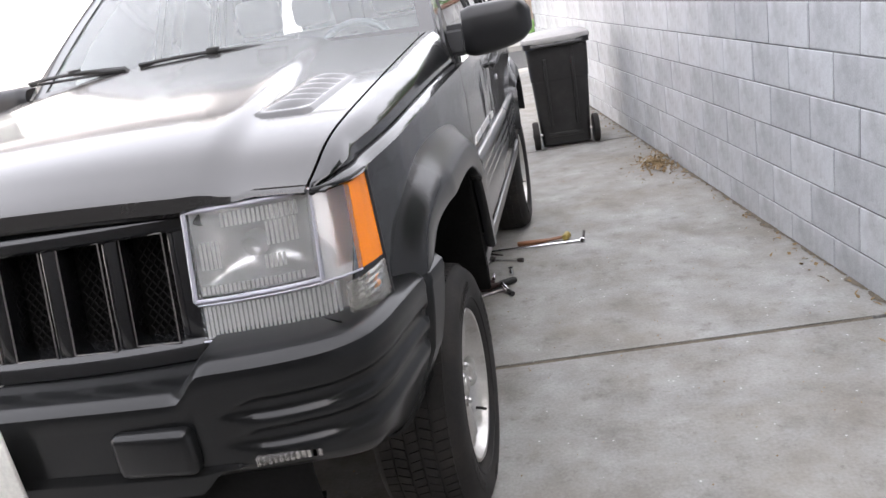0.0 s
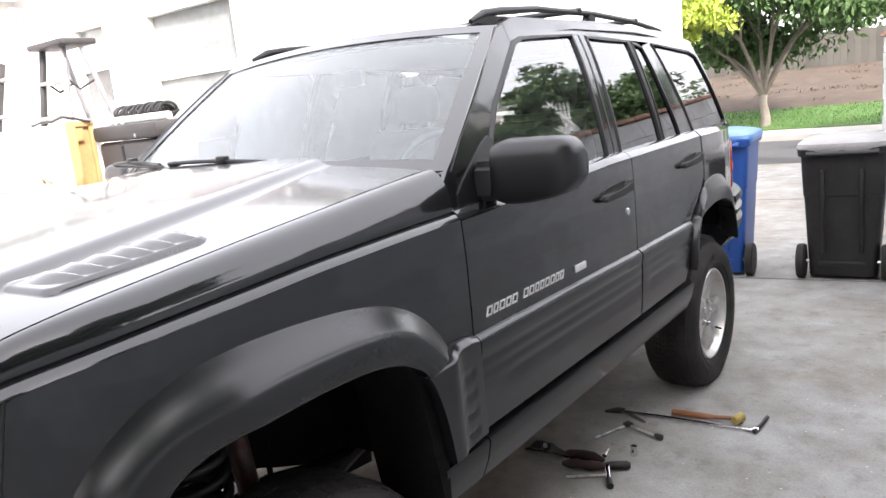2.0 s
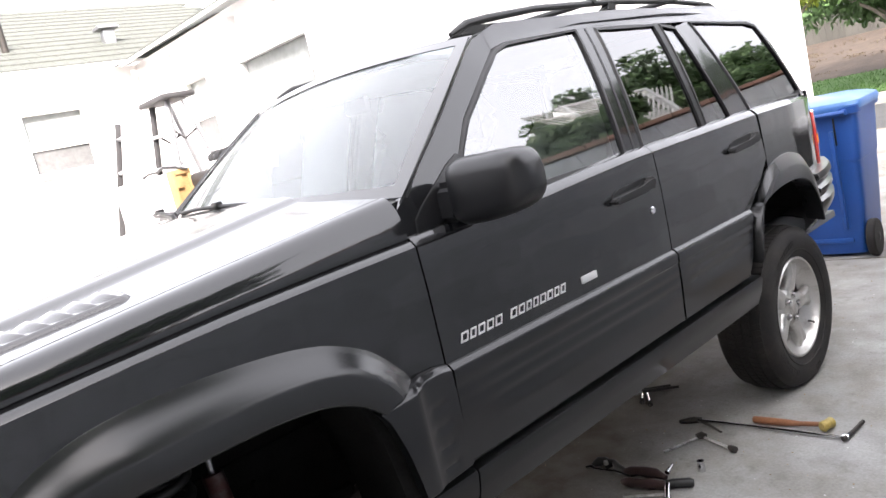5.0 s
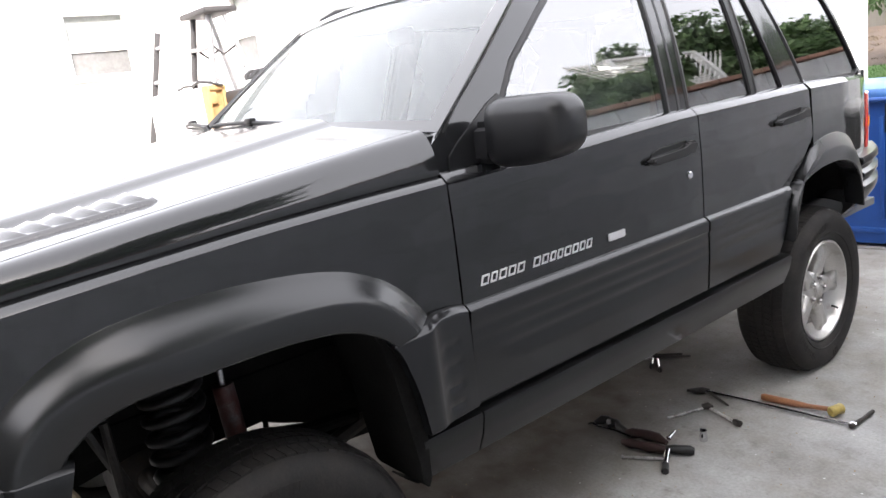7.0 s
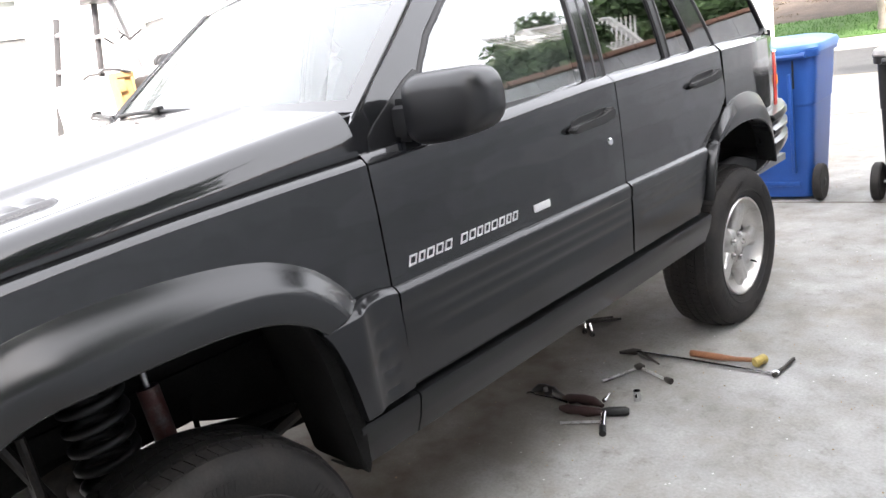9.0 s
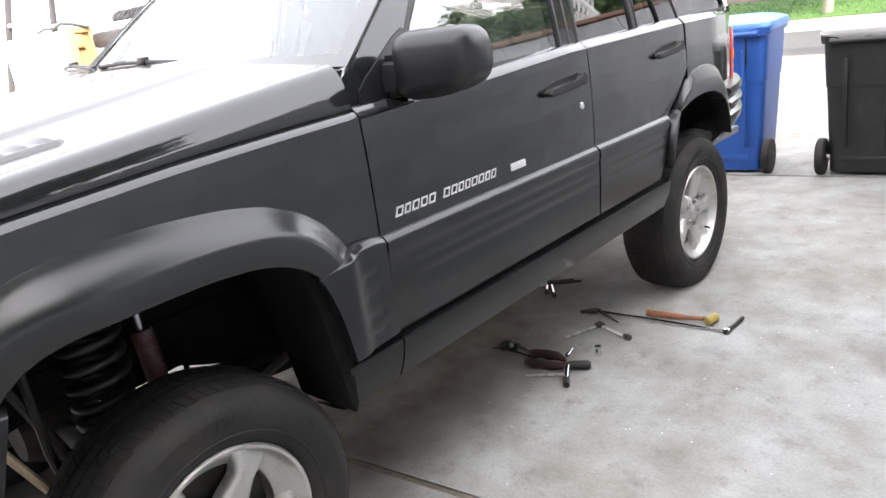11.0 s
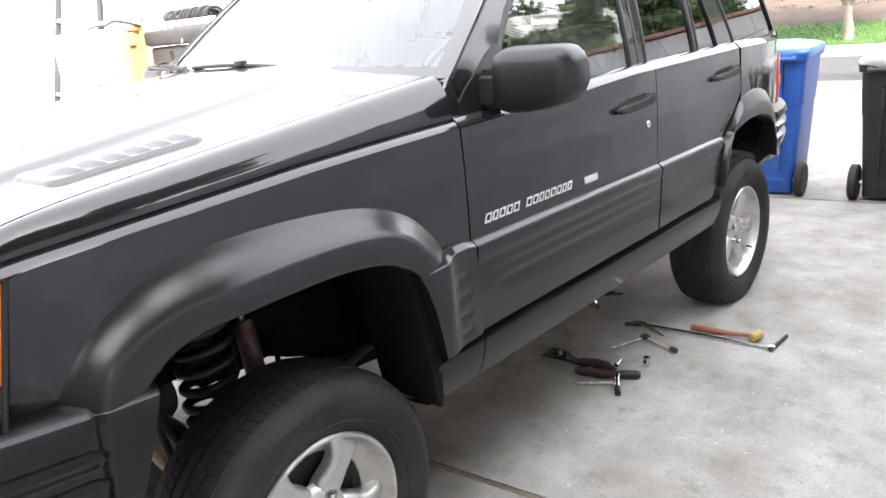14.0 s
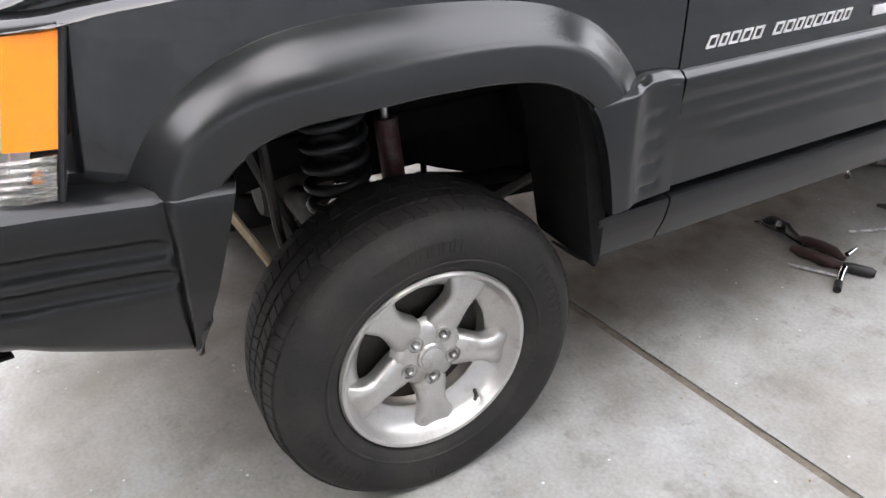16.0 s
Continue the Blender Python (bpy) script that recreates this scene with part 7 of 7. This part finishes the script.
def tree(label, loc, height, spread, seed, leaf=LEAF, clumps=26, per=150, size=0.08, trunk_r=0.14, fork=1.3, crown_low=0.5, group=""):
    rnd = random.Random(seed)
    t = thing("tree", label, "tree", loc, group)
    bm = bmesh.new()
    tube(bm, [(0, 0, -0.1), (0.03, 0.02, fork * 0.3), (-0.02, 0.0, fork * 0.7), (0, 0, fork)], trunk_r, 10, taper=[trunk_r * 1.35, trunk_r, trunk_r * 0.85, trunk_r * 0.8])
    ends = []
    for k in range(7):
        a = k / 7 * math.tau + rnd.uniform(-0.3, 0.3)
        reach = spread * rnd.uniform(0.5, 0.8)
        top = fork + (height - fork) * rnd.uniform(0.35, 0.8)
        p1 = Vector((math.cos(a) * reach * 0.35, math.sin(a) * reach * 0.35, fork + (top - fork) * 0.45))
        p2 = Vector((math.cos(a) * reach, math.sin(a) * reach, top))
        tube(bm, [(0, 0, fork - 0.1), p1 * 0.5 + Vector((0, 0, fork * 0.5)), p1, p2], 0.05, 7, taper=[trunk_r * 0.6, trunk_r * 0.5, trunk_r * 0.35, trunk_r * 0.12])
        for q in range(2):
            b = a + rnd.uniform(-0.9, 0.9)
            p3 = p1 + Vector((math.cos(b) * reach * 0.5, math.sin(b) * reach * 0.5, (top - fork) * rnd.uniform(0.2, 0.6)))
            tube(bm, [p1, p1.lerp(p3, 0.5) + Vector((0, 0, 0.05)), p3], 0.03, 6, taper=[trunk_r * 0.3, trunk_r * 0.2, trunk_r * 0.08])
            ends.append(p3)
        ends.append(p2)
    part("trunk", bm, BARK, t, "pale forked trunk with limbs", angle=60)
    bm = bmesh.new()
    for _ in range(clumps):
        e = rnd.choice(ends)
        c = e + Vector((rnd.gauss(0, 0.3), rnd.gauss(0, 0.3), rnd.gauss(0.1, 0.25))) * spread * 0.5
        c.z = max(c.z, fork + crown_low)
        r = spread * rnd.uniform(0.16, 0.30)
        leaf_cloud(bm, c, (r, r, r * 0.7), per, size, rnd)
    part("crown", bm, leaf, t, "uneven leafy crown", recalc=False)
    return t


tree("pale-barked street tree with a dark green crown", (-2.55, 18.2, 0.13), 4.2, 3.0, 11, clumps=170, per=210, size=0.085, trunk_r=0.105, fork=0.85, crown_low=0.95)
tree("bright yellow-green shrub tree beside the house corner", (-2.75, 11.6, 0), 4.0, 1.1, 13, leaf=LEAF_LIGHT, clumps=60, per=200, size=0.055, trunk_r=0.05, fork=1.3, crown_low=0.9)
# unseen tall trees added to keep sun and high sky off the drive
for i, (x, y, h, sp) in enumerate(((6.6, -6.6, 8.6, 3.0), (6.0, -4.0, 8.6, 3.0), (6.2, -1.4, 8.8, 3.0), (6.2, 1.0, 8.4, 2.6), (9.6, -3.0, 9.0, 2.6), (9.4, -7.5, 9.0, 2.6))):
    tree("unseen tall dark green tree added beyond the block wall to shade the drive", (x, y, 0), h, sp, 40 + i, clumps=110, per=170, size=0.17, trunk_r=0.17, fork=1.9, crown_low=0.0, group="tall garden trees beyond the block wall")
for i, (x, y, h, sp) in enumerate(((3.75, 5.75, 3.9, 0.85), (5.5, 9.7, 5.0, 1.8), (5.2, 12.3, 5.2, 2.0), (5.4, 14.6, 6.2, 2.2), (8.6, 12.5, 6.2, 2.2), (8.2, 17.5, 6.0, 2.4), (12.5, 9.0, 6.6, 2.4))):
    tree("dark green garden tree beyond the block wall", (x, y, 0), h, sp, 60 + i, clumps=60, per=260, size=0.075, trunk_r=0.12, fork=1.2, crown_low=0.0, group="garden trees beyond the block wall")
lat = thing("lattice_fence", "white garden lattice fence beyond the block wall", "fence", (4.3, 7.0, 1.6))
bm = bmesh.new()
for i in range(16):
    for sg in (1, -1):
        y0 = i * 0.13
        tube(bm, [(0.004 * sg, y0, 1.35), (0.004 * sg, y0 + sg * 0.9, 2.25)], 0.02, 4)
part("lattice", bm, LATTICE, lat)
for y in (-0.1, 2.1):
    bm = bmesh.new()
    box(bm, -0.05, 0.05, y - 0.05, y + 0.05, -1.63, 2.3, bevel=0.006)
    part("post", bm, LATTICE, lat)
bm = bmesh.new()
box(bm, -0.04, 0.04, -0.15, 2.15, 2.25, 2.31, bevel=0.004)
part("top_rail", bm, LATTICE, lat)
bm = bmesh.new()
box(bm, -0.02, 0.02, -0.1, 2.1, -1.63, 1.35)
part("lower_panel", bm, LATTICE, lat)

# lawn blades and the far garden wall
rnd = random.Random(8)
bm = bmesh.new()
for _ in range(9000):
    x, y = rnd.uniform(-9, 4), rnd.uniform(17.74, 20.5)
    z = 0.115 + (y - 17.72) / 2.78 * 0.32
    a, h, w = rnd.uniform(0, 6.3), rnd.uniform(0.03, 0.07), 0.012
    c, s = math.cos(a) * w, math.sin(a) * w
    vs = [bm.verts.new(p) for p in ((x - c, y - s, z - 0.01), (x + c, y + s, z - 0.01), (x + rnd.gauss(0, 0.02), y + rnd.gauss(0, 0.02), z + h))]
    bm.faces.new(vs)
tagged(finish("grass", bm, GRASS, recalc=False), "short bright green lawn grass", "grass", kind="stuff")
bm = bmesh.new()
for _ in range(60):
    x, y = rnd.uniform(-10, 4), rnd.uniform(20.8, 26.0)
    z = 0.42 + (y - 20.5) / 6.5 * 1.03
    leaf_cloud(bm, (x, y, z + 0.03), (0.35, 0.3, 0.06), 40, 0.03, rnd)
tagged(finish("dry_scrub", bm, SCRUB, recalc=False), "dry brown scrub and fallen leaves on the bank", "scrub", kind="stuff")
gw = tagged(new("garden_fence"), "grey-beige board fence along the top of the brown bank", "fence", kind="structure")
board_mesh = None
for k in range(150):
    if board_mesh is None:
        bm = bmesh.new()
        box(bm, 0.001, 0.199, 0, 0.03, 0, 1.15, bevel=0.006, seg=1)
        o = part("board", bm, FENCE_BEIGE, gw)
        board_mesh = o.data
    else:
        o = new("board", board_mesh)
        o.parent = gw
    o.location = (-22 + k * 0.2, 26.6, 1.3 + 0.02 * math.sin(k * 2.3))
bm = bmesh.new()
for _ in range(26):
    leaf_cloud(bm, (rnd.uniform(-18, 8), rnd.uniform(28, 34), rnd.uniform(2.6, 5.6)), (2.0, 1.6, 1.3), 260, 0.16, rnd)
tagged(finish("far_trees", bm, LEAF, recalc=False), "dark green trees behind the far garden wall", "trees", kind="stuff")
fl = thing("flowering_bush", "pink flowering bush over the wall end", "bush", (1.35, 10.4, 1.75))
bm = bmesh.new()
leaf_cloud(bm, (0, 0, 0.25), (0.5, 0.5, 0.3), 420, 0.045, rnd)
part("leaves", bm, LEAF, fl, recalc=False)
bm = bmesh.new()
leaf_cloud(bm, (-0.1, -0.1, 0.3), (0.45, 0.5, 0.3), 120, 0.045, rnd)
part("flowers", bm, FLOWER, fl, "pink flowers", recalc=False)
